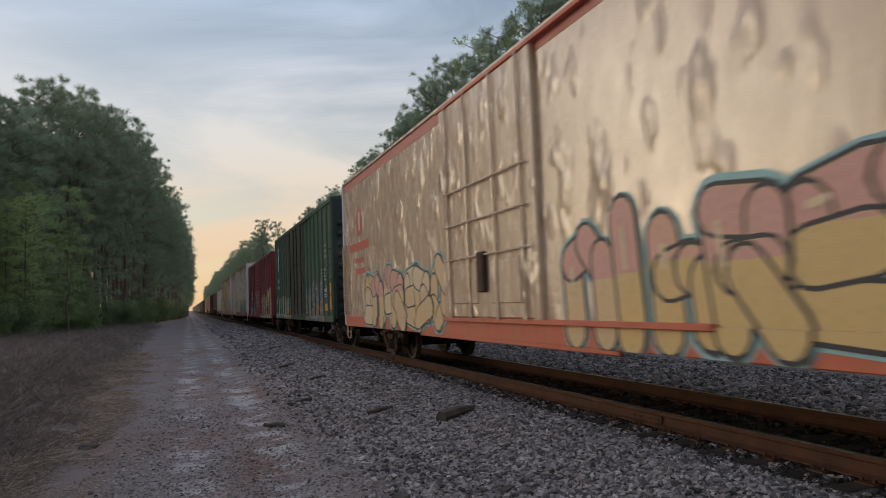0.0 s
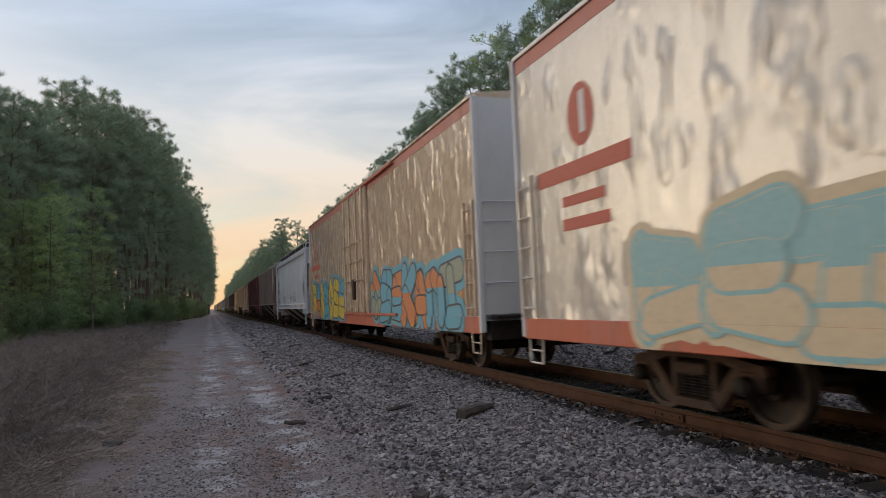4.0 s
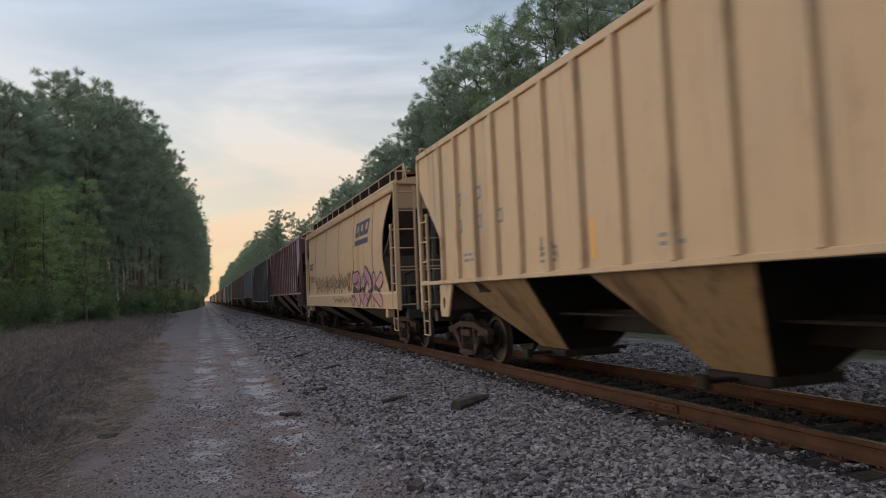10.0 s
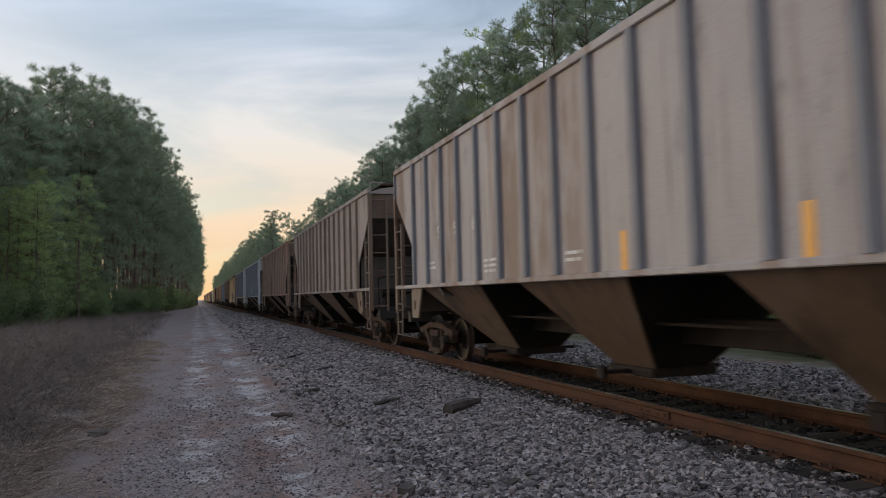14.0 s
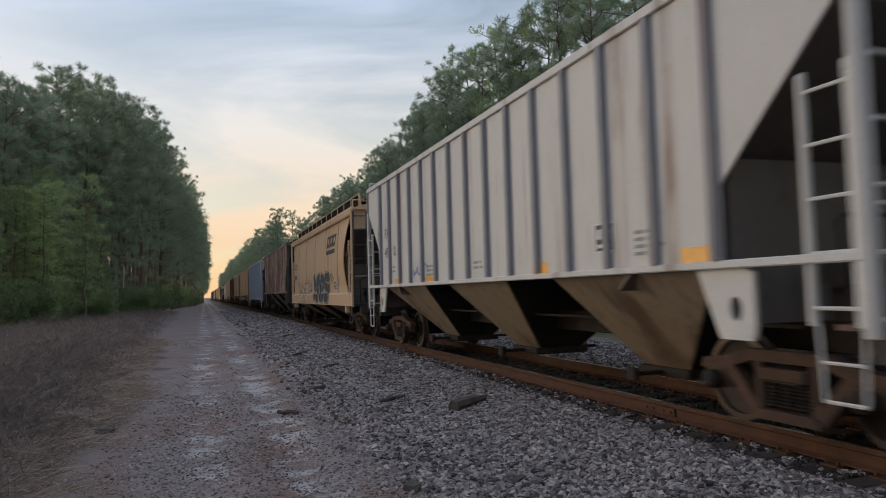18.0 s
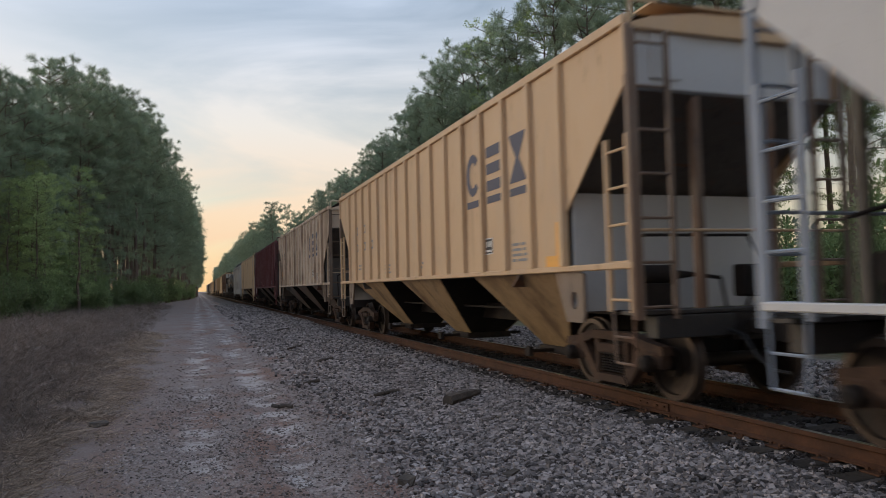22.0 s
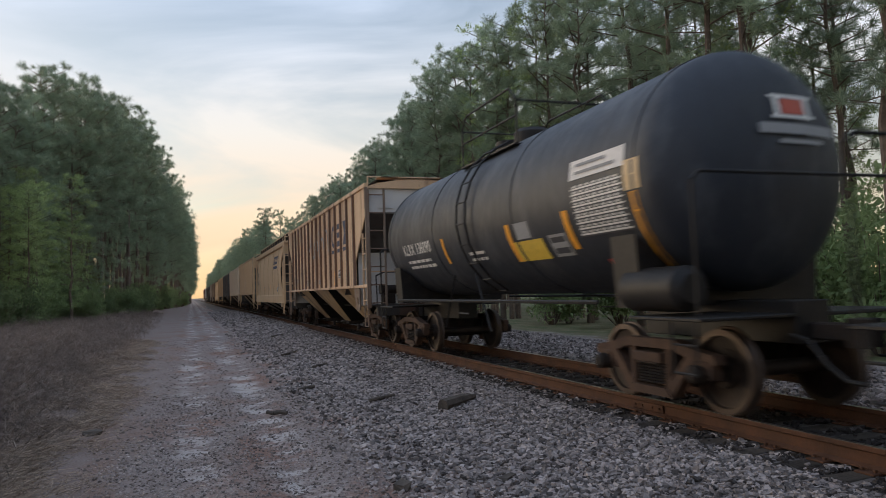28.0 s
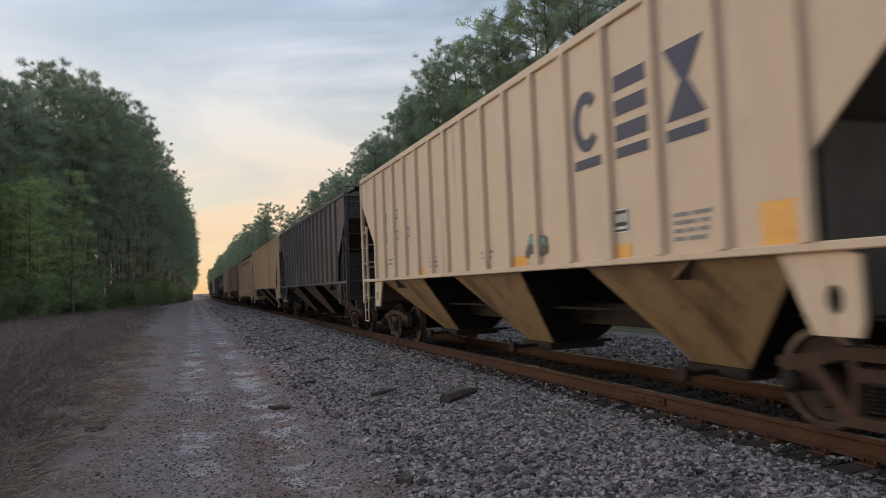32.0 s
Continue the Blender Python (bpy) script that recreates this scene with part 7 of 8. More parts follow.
def scribble(key, y0, y1, z0, z1, material, seed, n=3, width=0.03, turns=10, lift=0.012):
    """Hand-style strokes of spray paint."""
    rng = random.Random(seed)
    for s in range(n):
        a, b = y0 + (y1 - y0) * s / n, y0 + (y1 - y0) * (s + 1) / n
        pts = []
        m = turns * 5
        ph = rng.uniform(0, 6.28)
        q1, q2 = rng.uniform(0.7, 1.3), rng.uniform(1.6, 2.6)
        for i in range(m + 1):
            u = i / m
            y = a + (b - a) * u + 0.10 * (b - a) * math.sin(turns * q2 * u * 2 + ph)
            z = (z0 + z1) / 2 + (z1 - z0) * 0.5 * math.sin(turns * q1 * 3 * u + ph) * (0.65 + 0.35 * math.sin(7 * u + ph))
            pts.append((y, z))
        ob = decal(key, "graffiti_tag", [], material, lift, "scrawled spray-paint tag")
        surf = SURF[train[key][2]]
        v = []
        for i, p in enumerate(pts):
            q, o = pts[min(i + 1, m)], pts[max(i - 1, 0)]
            dy, dz = q[0] - o[0], q[1] - o[1]
            k = math.hypot(dy, dz) or 1
            ny, nz = -dz / k * width / 2, dy / k * width / 2
            v += [(-(surf(p[1] - nz) + lift), p[0] - ny, p[1] - nz), (-(surf(p[1] + nz) + lift), p[0] + ny, p[1] + nz)]
        ob.data.from_pydata(v, [], [(2 * i, 2 * i + 2, 2 * i + 3, 2 * i + 1) for i in range(m)])


SPRAY = {n: plain("spray_paint_" + n, c, 0.55) for n, c in {
    "tan": (0.60, 0.42, 0.22), "peach": (0.62, 0.34, 0.24), "pink": (0.60, 0.30, 0.28), "teal": (0.16, 0.36, 0.36), "white": (0.68, 0.64, 0.60), "brown": (0.24, 0.13, 0.09), "green": (0.14, 0.26, 0.08),
    "sage": (0.30, 0.33, 0.24), "orange": (0.62, 0.20, 0.06), "cyan": (0.12, 0.38, 0.48), "blue": (0.10, 0.18, 0.42), "yellow": (0.70, 0.48, 0.06), "charcoal": (0.05, 0.05, 0.055), "grey": (0.30, 0.30, 0.30), "magenta": (0.50, 0.22, 0.28), "mint": (0.36, 0.58, 0.50), "red": (0.48, 0.06, 0.05),
    "aqua": (0.26, 0.46, 0.46), "sand": (0.64, 0.50, 0.32), "gold": (0.60, 0.41, 0.16), "rose": (0.58, 0.30, 0.24), "salmon": (0.60, 0.22, 0.11), "stone": (0.42, 0.40, 0.34), "ochre": (0.48, 0.28, 0.10), "umber": (0.20, 0.085, 0.05), "dusk": (0.10, 0.115, 0.14), "drab": (0.15, 0.125, 0.105), "navy": (0.04, 0.14, 0.27)}.items()}


def mark_cars():
    P = SPRAY
    # refrigerator cars
    for key in ("A", "D", "E"):
        ring = [(9.0 + 0.34 * math.cos(radians(t)), 3.75 + 0.42 * math.sin(radians(t))) for t in range(0, 360, 24)]
        decal(key, "owner_mark", [ring], RED_INK, label="round faded red emblem")
        decal(key, "owner_mark", bars(9.02, 8.88, 3.5, 4.05), P["white"], 0.007)
        decal(key, "owner_mark_bar", bars(10.3, 7.9, 2.95, 3.18) + bars(9.6, 8.5, 2.6, 2.74) + bars(9.6, 8.4, 2.28, 2.44), RED_INK)
        if key == "D":
            lines(key, RED_INK, -7.8, 2.45, 1.6, 5, 0.035, 0.07, 4)
            lines(key, RED_INK, -6.6, 3.0, 1.0, 1, 0.04, 0.1, 5)
        mark(key, -9.2, -9.8, 1.22, 1.5)
        mark(key, -9.86, -9.98, 1.1, 2.12)
    graffiti("A", 8.4, 1.95, 0.82, 2.45, "snarebo", [P["tan"], P["sand"]], INK, 3, P["aqua"], tops=[P["rose"], P["sand"], P["tan"]], halo=0.04, fat=1.15, edge=0.035)
    graffiti("A", -2.6, -10.6, 0.80, 2.5, "nihretsok", [P["gold"], P["tan"]], INK, 7, P["aqua"], tops=[P["rose"], P["peach"]], halo=0.05, fat=1.3, edge=0.045, shine=P["sand"])
    scribble("A", 1.4, -1.2, 1.2, 2.0, P["charcoal"], 4, 2, 0.03, 8, 0.06)
    for y in (-4.1, -7.3, 5.0):
        mark("A", y, y - 0.16, 1.1, 1.75, P["yellow"])
    graffiti("D", -1.9, -8.6, 0.80, 2.1, "krnaestw", [P["sage"], P["stone"], P["stone"]], INK, 11, P["salmon"], tops=[P["stone"], P["sage"], P["mint"]], halo=0.07, fat=0.95, edge=0.03, shine=P["white"])
    graffiti("D", 7.9, 2.5, 0.86, 2.25, "betsk", [P["sand"], P["aqua"]], P["aqua"], 13, P["sand"], tops=[P["aqua"]], fat=0.9)
    scribble("D", 4.2, 2.6, 2.2, 3.4, P["blue"], 14, 1, 0.06, 7)
    graffiti("E", -2.2, -10.0, 0.82, 2.4, "osekant", [P["sage"], P["orange"], P["cyan"]], P["charcoal"], 17, P["cyan"], fat=0.95)
    graffiti("E", 10.2, 2.4, 0.82, 2.5, "rakbose", [P["yellow"], P["cyan"], P["orange"], P["yellow"]], P["charcoal"], 19, P["cyan"], fat=0.95)
    # box cars
    graffiti("B", -2.2, -6.3, 0.86, 2.3, "oksba", [P["brown"], P["drab"], P["drab"]], P["stone"], 21, P["dusk"], fat=0.8, tops=[P["drab"], P["dusk"]], edge=0.035)
    graffiti("B", 7.8, 2.2, 0.86, 1.95, "tenaskr", [P["brown"], P["ochre"], P["teal"]], P["stone"], 23, edge=0.025)
    ring = [(6.9 + 0.62 * math.cos(radians(t)), 3.95 + 0.62 * math.sin(radians(t))) for t in range(0, 360, 15)]
    decal("B", "emblem", [[ring[i], ring[(i + 1) % 24], shrink(ring, 0.82)[(i + 1) % 24], shrink(ring, 0.82)[i]] for i in range(24)], WHITE, label="round white emblem")
    decal("B", "emblem", bars(7.0, 6.86, 3.4, 4.5) + bars(7.3, 6.6, 3.9, 4.02), WHITE)
    lines("B", WHITE, -5.9, 2.75, 0.8, 4, 0.06, 0.06, 6)
    lines("B", GREY_INK, -6.5, 3.6, 0.7, 3, 0.09, 0.10, 7)
    lines("B", WHITE, 7.4, 2.9, 1.0, 2, 0.2, 0.12, 8)
    data_panel("B", -6.35, -6.85, 1.75, 2.1)
    mark("B", -6.38, -6.95, 1.25, 1.5)
    mark("B", -7.46, -7.64, 1.2, 2.2)
    graffiti("C", -1.5, -5.2, 0.82, 2.2, "waia", [P["brown"], P["umber"]], P["white"], 27, P["green"], tops=[P["ochre"], P["brown"]], halo=0.12, fat=1.0, edge=0.05)
    graffiti("C", -5.25, -7.75, 0.82, 2.85, "bo", [P["umber"], P["ochre"]], P["white"], 31, P["green"], lift=0.012, tops=[P["ochre"], P["gold"]], halo=0.05, fat=1.05, edge=0.06)
    graffiti("C", 6.4, 1.8, 0.9, 1.95, "rakes", [P["teal"], P["charcoal"]], P["grey"], 29, edge=0.025)
    scribble("C", 1.2, -1.2, 1.4, 2.6, P["white"], 30, 2, 0.04, 6, 0.12)
    decal("C", "sill_paint", bars(-1.5, -7.75, 0.81, 1.015), P["ochre"], 0.003, "tan overspray along the sill")
    lines("C", WHITE, 5.6, 2.6, 1.6, 2, 0.2, 0.14, 9)
    mark("C", 3.0, 2.7, 2.3, 2.6, WHITE, "white square")
    # light grey hopper
    word("F", "AOKX", 0.42, INK, 7.1, 2.74)
    word("F", "244167", 0.42, INK, 7.1, 2.24)
    lines("F", GREY_INK, 6.9, 1.95, 1.2, 3, 0.06, 0.06, 3)
    lines("F", GREY_INK, 3.6, 2.05, 1.7, 4, 0.06, 0.06, 11)
    lines("F", GREY_INK, -1.75, 1.95, 0.7, 3, 0.05, 0.04, 12)
    lines("F", GREY_INK, -2.45, 2.2, 1.0, 6, 0.05, 0.045, 13)
    lines("F", GREY_INK, 6.0, 1.48, 9.0, 1, 0.07, 0.04, 14)
    scribble("F", -0.4, -1.6, 1.76, 2.02, INK, 33, 1, 0.05, 4)
    for y in (7.3, 4.4, 1.9, -0.6, -3.4, -5.9):
        mark("F", y, y - 0.52, 1.35, 1.5)
    # ribbed hoppers with plain lettering
    word("G", "MO", 0.34, INK, 6.35, 3.0)
    word("G", "CX", 0.34, INK, 5.4, 3.0)
    word("G", "48", 0.34, INK, 6.35, 2.45)
    word("G", "22", 0.34, INK, 5.4, 2.45)
    word("G", "45", 0.34, INK, 4.45, 2.45)
    for key in ("H", "X"):
        word(key, "IT", 0.36, WHITE, 5.55, 2.98)
        word(key, "FX", 0.36, WHITE, 4.75, 2.98)
    word("H", "466", 0.32, WHITE, 5.62, 2.5)
    word("H", "810", 0.32, WHITE, 4.78, 2.5)
    decal("X", "number_bars", frames((5.6, 5.0, 2.5, 2.72), (4.75, 4.2, 2.5, 2.72)), WHITE)
    word("L", "MO", 0.34, WHITE, 5.9, 3.0)
    word("L", "CX", 0.34, WHITE, 4.95, 3.0)
    for k, t in enumerate(("97", "60", "16")):
        word("L", t, 0.34, WHITE, 5.9 - 0.95 * k, 2.5)
    for k, t in enumerate(("MO", "CX")):
        word("M", t, 0.36, WHITE, 5.9 - 1.18 * k, 2.6)
    for k, t in enumerate(("980", "077")):
        word("M", t, 0.36, WHITE, 5.95 - 1.18 * k, 2.1)
    for k, t in enumerate(("97", "97", "60")):
        word("N", t, 0.34, WHITE, 5.0 - 0.95 * k, 2.55)
    for k, t in enumerate(("CI", "TX")):
        word("U", t, 0.36, GREY_INK, 6.0 - 1.1 * k, 2.45)
    for k, t in enumerate(("150", "188")):
        word("U", t, 0.34, GREY_INK, 6.05 - 1.12 * k, 1.93)
    word("K", "255336", 0.34, INK, 7.0, 2.05)
    word("S", "254740", 0.34, INK, 7.2, 2.2)
    word("AD", "255038", 0.34, INK, 7.05, 2.22)
    for key, z in (("K", 2.6), ("S", 2.75), ("AD", 2.78)):
        decal(key, "owner_letters", frames((7.0, 6.6, z, z + 0.26), (6.45, 6.1, z, z + 0.26)), INK)
    for k, t in enumerate(("25", "20", "70")):
        word("P", t, 0.34, INK, 7.6 - 0.9 * k, 2.5)
    decal("P", "owner_letters", frames((7.6, 7.15, 3.0, 3.26), (6.7, 6.3, 3.0, 3.26), (5.8, 5.5, 3.0, 3.26)), INK)
    word("W", "26", 0.42, INK, 6.85, 2.53)
    word("W", "08", 0.42, INK, 5.93, 2.53)
    decal("W", "number_bars", frames((5.0, 4.75, 2.53, 2.82)), INK)
    decal("W", "owner_letters", frames((6.85, 6.63, 3.08, 3.4), (6.57, 6.35, 3.08, 3.4), (5.93, 5.71, 3.08, 3.4), (5.65, 5.43, 3.08, 3.4)), INK)
    mark("W", 6.85, 6.36, 2.12, 2.39)
    for key in ("J", "V", "Y", "AC", "AE", "AF", "T"):
        decal(key, "number_bars", frames((6.1, 5.75, 2.5, 2.74), (5.1, 4.75, 2.5, 2.74), (4.1, 3.85, 2.5, 2.74), (6.1, 5.75, 3.0, 3.24), (5.1, 4.75, 3.0, 3.24)), GREY_INK)
    for key in ("J", "V", "W", "Y", "AF"):
        owner_mark(key, y=-3.35, w=0.6, step=0.912)
    for key in ("AC", "AE"):
        owner_mark(key, y=-2.97, w=0.6, step=0.934)
    for key in ("T",):
        owner_mark(key, y=-2.97, w=0.6, step=0.934, material=DARK_INK)
    # slanted mark of the smooth tan cars
    for key in ("K", "S", "AD"):
        for k, (a, w) in enumerate(((-3.0, 0.62), (-3.62, 0.6), (-4.2, 0.72))):
            lean = 0.14
            ring = [(a, 3.22), (a - w * 0.86, 3.22), (a - w - lean, 3.66), (a - lean, 3.66)]
            hole = shrink(ring, 0.45, -0.04, 0.02)
            decal(key, "owner_mark", [[ring[i], ring[(i + 1) % 4], hole[(i + 1) % 4], hole[i]] for i in range(4)], NAVY if key != "S" else DARK_INK, label="slanted dark painted shape")
        decal(key, "owner_mark_bar", bars(-2.95, -4.85, 2.96, 3.12), NAVY if key != "S" else DARK_INK)
    for key in ("K", "S", "AD"):
        data_panel(key, -4.54, -4.98, 1.62, 1.9)
    for key in ("V", "J", "W", "T", "Y", "AC", "AE", "AF"):
        data_panel(key, -4.02, -4.45, 1.93, 2.2)
    for key in ("R", "Q"):
        data_panel(key, -4.37, -4.8, 1.85, 2.2)
    for key, a in (("H", 6.95), ("H", 4.6), ("G", 7.0), ("G", 2.3), ("G", -3.2), ("L", -1.2), ("X", 6.9), ("X", 0.8), ("Q", -2.7), ("R", -2.6), ("R", -6.0), ("AF", -6.35), ("AF", -3.97), ("AF", -1.41), ("AF", 3.4), ("U", -6.0), ("U", 6.5), ("V", -6.3), ("AE", -1.0)):
        mark(key, a, a - 0.5, 1.62, 1.8 if key != "AF" or a > -6 else 2.02)
    for key, y, z in (("N", -4.05, 1.6), ("N", -1.48, 1.6), ("O", 1.0, 1.7), ("P", 3.9, 1.75), ("P", -1.0, 1.8), ("J", 1.2, 1.75), ("J", -2.2, 1.75), ("V", -6.6, 1.75), ("AC", 0.4, 1.75), ("AC", -3.3, 1.7), ("AE", -3.4, 1.7), ("I", 0.1, 1.8), ("I", -2.6, 1.8), ("M", 4.2, 1.6), ("Y", 2.0, 1.7)):
        mark(key, y, y - 0.13, z, z + 0.5)
    for i, key in enumerate(("G", "J", "L", "N", "O", "P", "Q", "R", "T", "V", "W", "X", "Y", "AC", "AE", "AF", "K", "S", "AD", "I", "U", "M")):
        m = WHITE if key in ("L", "M", "N", "X") else GREY_INK
        lines(key, m, 5.7, 2.1, 0.62, 2, 0.05, 0.05, 40 + i)
        lines(key, m, 2.6, 2.0, 0.6, 3, 0.045, 0.045, 60 + i)
        lines(key, m, -5.2, 2.05, 0.6, 4, 0.04, 0.04, 80 + i)
        lines(key, m, -0.2, 1.95, 0.5, 2, 0.045, 0.045, 95 + i)
    # strips that lean with the curved sheets
    for key, rows in (("K", ((2.02, 2.08, 1.8, 1.62), (-1.5, 2.08, -1.66, 1.57), (4.99, 2.02, 4.75, 1.6))), ("AD", ((-4.24, 2.11, -4.45, 1.58), (-1.07, 2.1, -1.3, 1.62), (2.08, 2.08, 1.82, 1.62))), ("S", ((-3.95, 2.17, -4.2, 1.62), (-6.32, 2.69, -6.6, 1.62), (-1.35, 2.12, -1.6, 1.63))), ("T", ((-6.43, 2.77, -6.5, 1.7),))):
        for ya, za, yb, zb in rows:
            polys = []
            for k in range(5):
                u, w = k / 5, (k + 1) / 5
                polys.append([(ya + (yb - ya) * u, za + (zb - za) * u), (ya + (yb - ya) * u - 0.13, za + (zb - za) * u), (ya + (yb - ya) * w - 0.13, za + (zb - za) * w), (ya + (yb - ya) * w, za + (zb - za) * w)])
            decal(key, "reflective_strip", polys, YELLOW, label="yellow reflective strip")
    for y, top in ((-1.2, 2.23), (-3.06, 2.26), (0.7, 2.15)):
        mark("L", y, y - 0.15, 1.59, top - 0.16)
        mark("L", y, y - 0.15, top - 0.16, top, WHITE, "white reflective strip")
    mark("Q", -5.2, -5.68, 1.99, 2.12)
    mark("Q", -5.87, -6.4, 1.64, 1.76)
    # graffiti on the hoppers
    scribble("K", 5.3, -2.2, 1.5, 2.25, INK, 51, 6, 0.035, 8)
    scribble("K", 1.0, -2.6, 1.15, 1.4, INK, 52, 4, 0.03, 5)
    graffiti("K", -2.3, -6.6, 1.02, 2.22, "rok", [P["magenta"], P["pink"]], INK, 53, edge=0.05, fat=0.85)
    graffiti("S", 0.4, -3.55, 1.06, 2.5, "wnbs", [P["charcoal"], INK], P["stone"], 55, P["charcoal"], tops=[P["charcoal"], P["charcoal"]], fat=1.0, edge=0.03, halo=0.03)
    scribble("S", 4.4, 1.0, 1.5, 2.1, P["brown"], 56, 4, 0.035, 8)
    graffiti("S", 5.2, 1.5, 1.08, 2.1, "saren", [P["sand"], P["peach"]], P["brown"], 57, edge=0.02)
    scribble("S", -3.6, -4.6, 1.9, 2.3, INK, 58, 1, 0.03, 6)
    scribble("M", -1.3, -2.65, 1.46, 1.86, P["charcoal"], 61, 2, 0.03, 6)
    data_panel("M", -4.15, -4.55, 1.42, 1.75)
    scribble("M", 3.5, 2.4, 1.35, 1.9, P["charcoal"], 62, 1, 0.03, 6)
    graffiti("Q", 1.6, -1.45, 1.75, 2.6, "osb", [P["mint"]], P["aqua"], 63, edge=0.02, fat=1.1)
    scribble("R", 3.5, 2.55, 1.72, 2.12, P["blue"], 64, 1, 0.05, 6)
    scribble("Q", 2.8, 2.1, 1.78, 2.2, P["grey"], 76, 1, 0.05, 5)
    # lettering between the ribs of the two grey cars
    for key, rows in (("Q", (("IT", 7.12, 2.92), ("FX", 6.24, 2.92), ("88", 7.05, 2.42), ("25", 6.2, 2.42), ("5", 5.36, 2.42))), ("R", (("IT", 6.98, 2.86), ("FX", 6.2, 2.86), ("07", 6.98, 2.36), ("49", 6.2, 2.36), ("0", 5.3, 2.36)))):
        for text, y, z in rows:
            word(key, text, 0.36, DARK_INK, y, z)
    for y0, y1, z0, z1 in ((2.66, 2.16, 1.65, 1.76), (2.12, 1.98, 1.67, 2.2), (5.28, 4.78, 1.66, 1.78), (4.87, 4.74, 1.78, 2.2)):
        mark("R", y0, y1, z0, z1)
    mark("Q", 4.44, 3.92, 1.65, 1.78)
    scribble("U", -1.73, -2.3, 1.72, 2.1, P["red"], 65, 1, 0.045, 4)
    scribble("U", 5.0, 4.3, 1.36, 1.52, P["red"], 66, 1, 0.04, 4)
    scribble("U", -4.95, -6.0, 1.24, 1.66, P["charcoal"], 67, 2, 0.06, 7)
    graffiti("U", 1.5, -0.3, 1.26, 2.0, "ab", [P["grey"], P["stone"]], P["charcoal"], 71, edge=0.02, fat=1.1)
    graffiti("U", -6.24, -7.0, 1.33, 1.58, "rose", [P["red"], P["rose"]], P["red"], 75, edge=0.012)
    mark("U", -6.30, -6.76, 1.60, 1.86)
    data_panel("U", -3.37, -3.79, 1.47, 1.75)
    mark("U", -3.28, -3.85, 1.22, 1.34, P["peach"], "faded orange strip")
    mark("U", -0.6, -1.1, 1.22, 1.33, P["peach"], "faded orange strip")
    graffiti("AF", -1.9, -2.5, 1.75, 2.1, "ab", [P["charcoal"], P["teal"]], P["charcoal"], 69, edge=0.015)
    scribble("AC", 1.8, -2.2, 2.7, 3.8, P["grey"], 70, 2, 0.10, 4)
    graffiti("Z", 4.0, -3.0, 1.6, 2.6, "sonark", [P["grey"], P["stone"]], P["grey"], 72)
    scribble("J", 2.6, 2.1, 1.8, 2.15, P["brown"], 73, 1, 0.03, 3)
    # a blue field with pale strokes on the end bulkhead of one deep car
    field = part("painted_field", Shape().box(-1.46, 1.46, -6.812, -6.803, 1.08, 2.36), P["navy"], train["M"][0], "blue spray-painted field")
    strokes = Shape()
    for k, form in enumerate("eraso"):
        for ya, za, yb, zb in STROKES[form]:
            strokes.prism(capsule((-1.3 + 0.54 * (k + ya * 0.8), 1.35 + 0.75 * za), (-1.3 + 0.54 * (k + yb * 0.8), 1.35 + 0.75 * zb), 0.05), "y", -6.822 - 0.001 * k, -6.812)
    part("painted_strokes", strokes, P["aqua"], field, "pale blue sprayed strokes")
    # tank cars
    word("AA", "FHRX 136064", 0.44, WHITE, 4.54, 2.28)
    lines("AA", WHITE, 4.4, 2.08, 1.9, 2, 0.07, 0.07, 81)
    lines("AA", WHITE, 1.4, 2.05, 1.1, 3, 0.07, 0.05, 82)
    scribble("AA", 5.4, 4.4, 1.75, 2.65, P["grey"], 84, 2, 0.10, 7)
    scribble("AA", 2.5, 1.2, 1.7, 2.2, P["grey"], 83, 2, 0.12, 5)
    mark("AA", 5.56, 5.42, 1.9, 2.9)
    mark("AA", 5.56, 5.42, 2.9, 3.1, WHITE, "white reflective strip")
    mark("AA", 1.35, 1.2, 2.1, 2.7)
    mark("AA", -1.6, -1.78, 2.15, 2.75)
    decal("AA", "data_panel", bars(-1.85, -2.75, 2.3, 2.62), P["yellow"], label="yellow printed panel")
    decal("AA", "data_panel", bars(-2.1, -4.2, 1.98, 2.2), P["white"], label="pale printed panel")
    for y in (-0.9, -2.8):
        lines("AA", WHITE, y, 1.9, 1.4, 4, 0.06, 0.07, 85 + int(-y))
    word("AB", "KLRX 136090", 0.34, WHITE, 4.1, 2.25)
    lines("AB", WHITE, 4.0, 2.12, 1.9, 2, 0.06, 0.06, 88)
    mark("AB", 1.45, 1.32, 1.95, 2.45)
    lines("AB", WHITE, 0.2, 2.1, 0.9, 2, 0.05, 0.06, 89)
    decal("AB", "data_panel", bars(-3.76, -4.98, 2.06, 2.72), P["charcoal"], label="white-lined data panel")
    polys = []
    for k in range(9):
        z = 2.08 + 0.073 * k
        polys += bars(-3.8, -4.94, z, z + 0.022)
        for q in range(7):
            polys += bars(-3.85 - 0.155 * q, -3.93 - 0.155 * q, z + 0.03, z + 0.055)
    decal("AB", "panel_print", polys, WHITE, 0.008)
    decal("AB", "data_panel", bars(-3.76, -5.0, 2.8, 3.05), P["white"], label="pale printed panel")
    decal("AB", "panel_print", bars(-3.9, -4.8, 2.86, 2.9) + bars(-3.9, -4.6, 2.96, 3.0), GREY_INK, 0.008)
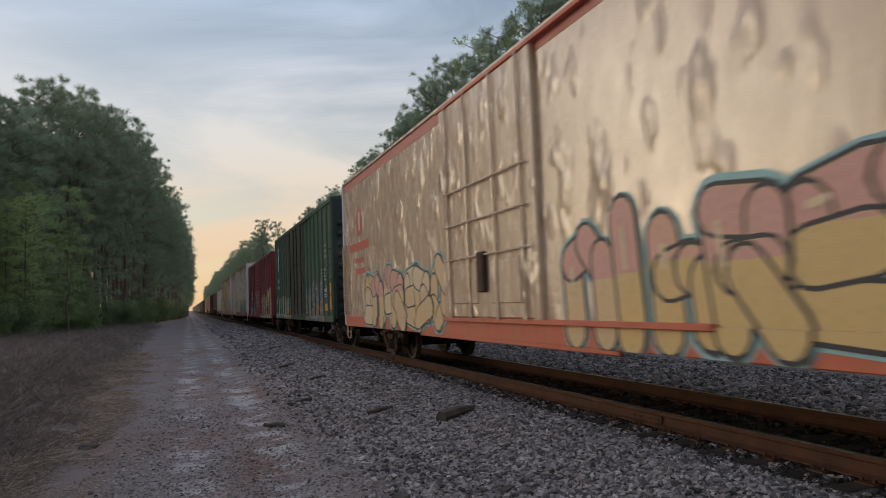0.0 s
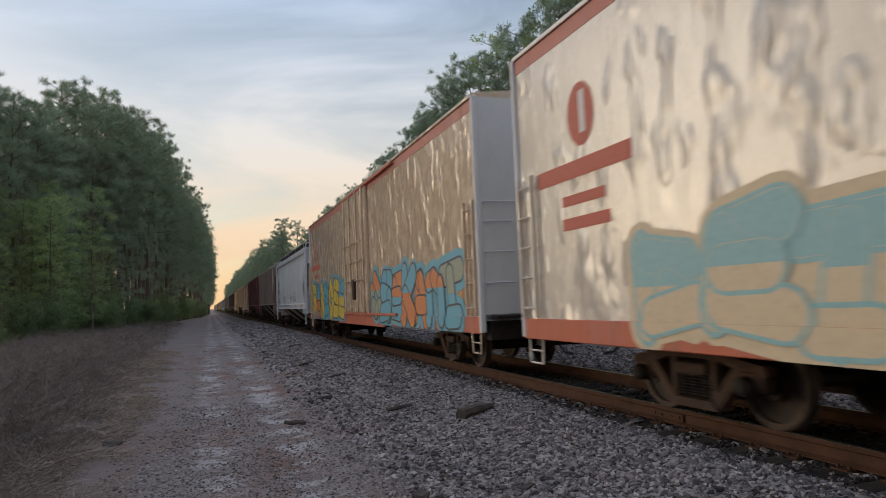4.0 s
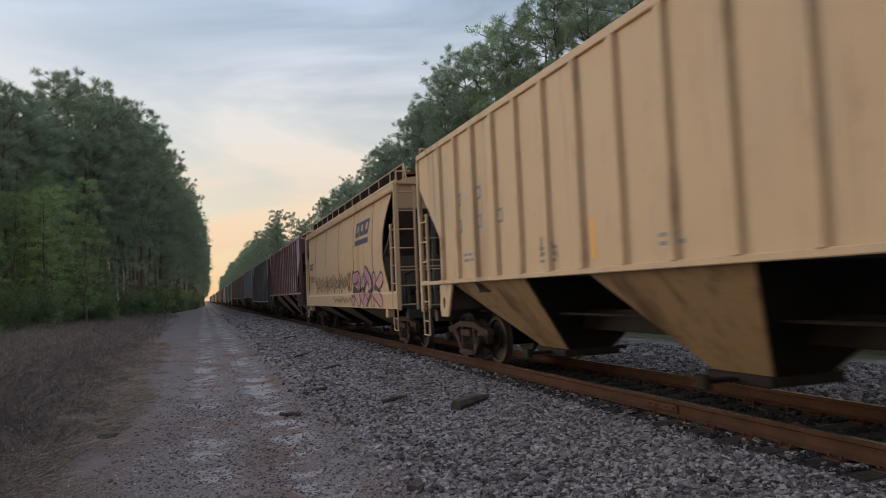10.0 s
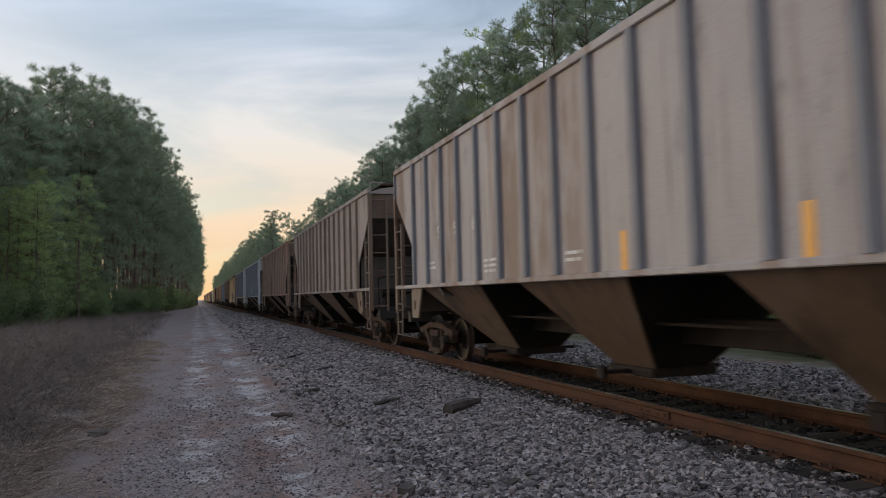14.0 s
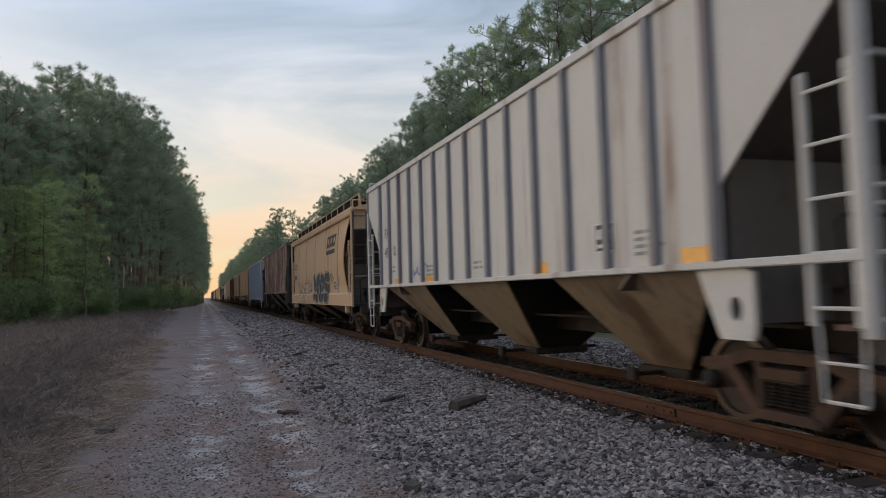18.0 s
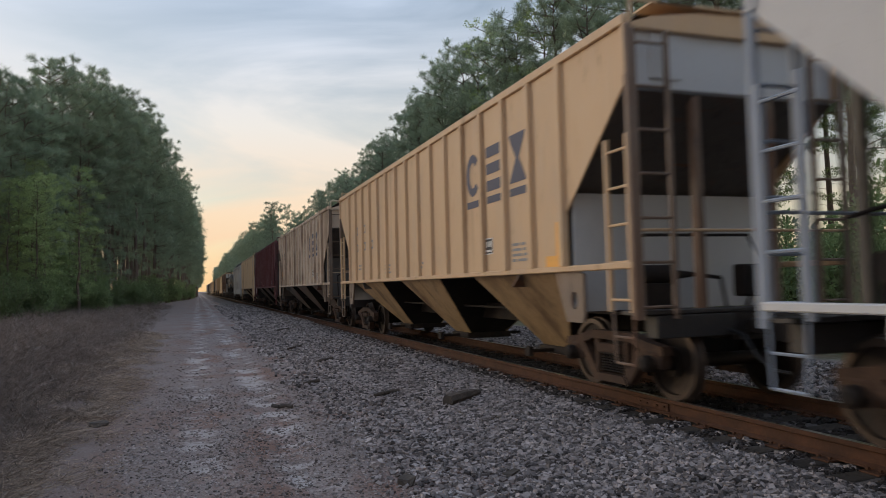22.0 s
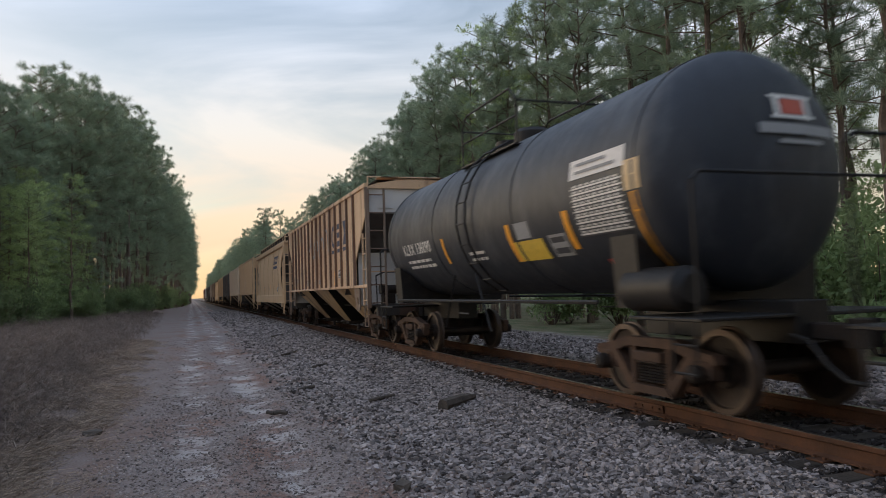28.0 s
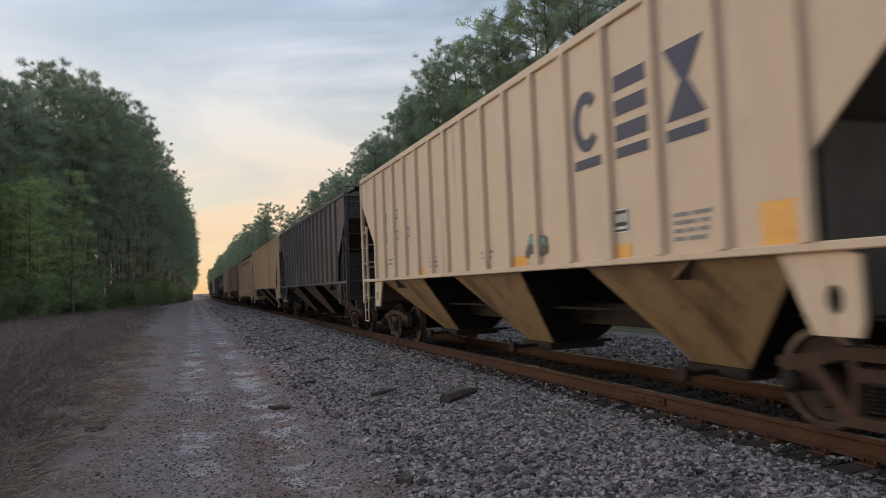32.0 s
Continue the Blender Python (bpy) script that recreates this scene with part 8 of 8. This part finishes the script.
    mark("AB", -4.98, -5.28, 2.5, 2.85, P["tan"], "tan worn patch")
    mark("AB", -5.06, -5.2, 1.6, 2.48)
    mark("AB", -3.45, -3.6, 1.92, 2.44)
    mark("AB", -1.6, -1.75, 1.84, 2.43)
    decal("AB", "data_panel", bars(-1.75, -2.7, 1.84, 2.14), P["yellow"], label="yellow printed panel")
    decal("AB", "data_panel", bars(-1.9, -2.4, 2.17, 2.42), P["grey"], label="grey printed panel")
    decal("AB", "data_panel", bars(-2.88, -3.38, 1.85, 2.16), P["grey"], label="grey printed panel")
    decal("AB", "panel_print", bars(-2.93, -3.33, 1.89, 2.12), P["charcoal"], 0.008)
    mark("AB", -4.03, -4.25, 1.62, 1.76, P["red"], "small red placard")
    # painted shapes on the front dome of a tank
    car = train["AB"][0]

    def dome(name, polys, material, label="", lift=0.004):
        v, f = [], []
        for x0, x1, z0, z1 in polys:
            for i in range(4):
                k = len(v)
                for x, z in ((x0 + (x1 - x0) * i / 4, z0), (x0 + (x1 - x0) * (i + 1) / 4, z0), (x0 + (x1 - x0) * (i + 1) / 4, z1), (x0 + (x1 - x0) * i / 4, z1)):
                    r = min(0.98, math.hypot(x, z - TANK_Z) / TANK_R)
                    u = 1 - (1 - r * r) ** (1 / 2.3)
                    v.append((x, -6.2 + 0.32 + 0.62 * u - lift - 0.012, z))
                f.append((k, k + 1, k + 2, k + 3))
        me = bpy.data.meshes.new(name)
        me.from_pydata(v, [], f)
        me.materials.append(material)
        ob = new(name, me)
        ob.parent = car
        tagged(ob, label)

    dome("emblem", [(-0.05, 0.60, 3.46, 3.5), (0.0, 0.08, 3.24, 3.5), (0.47, 0.55, 3.24, 3.5), (-0.05, 0.6, 3.22, 3.26)], WHITE, "pale painted frame")
    dome("emblem", [(0.1, 0.45, 3.27, 3.45)], RED_INK, "faded red block")
    dome("emblem", [(-0.25, 0.98, 3.04, 3.16), (0.02, 0.7, 2.93, 2.98)], P["grey"], "pale worn stripe")


mark_cars()

track()
forest()
shrubs()
brush()
debris()
loose_stones()
motions()
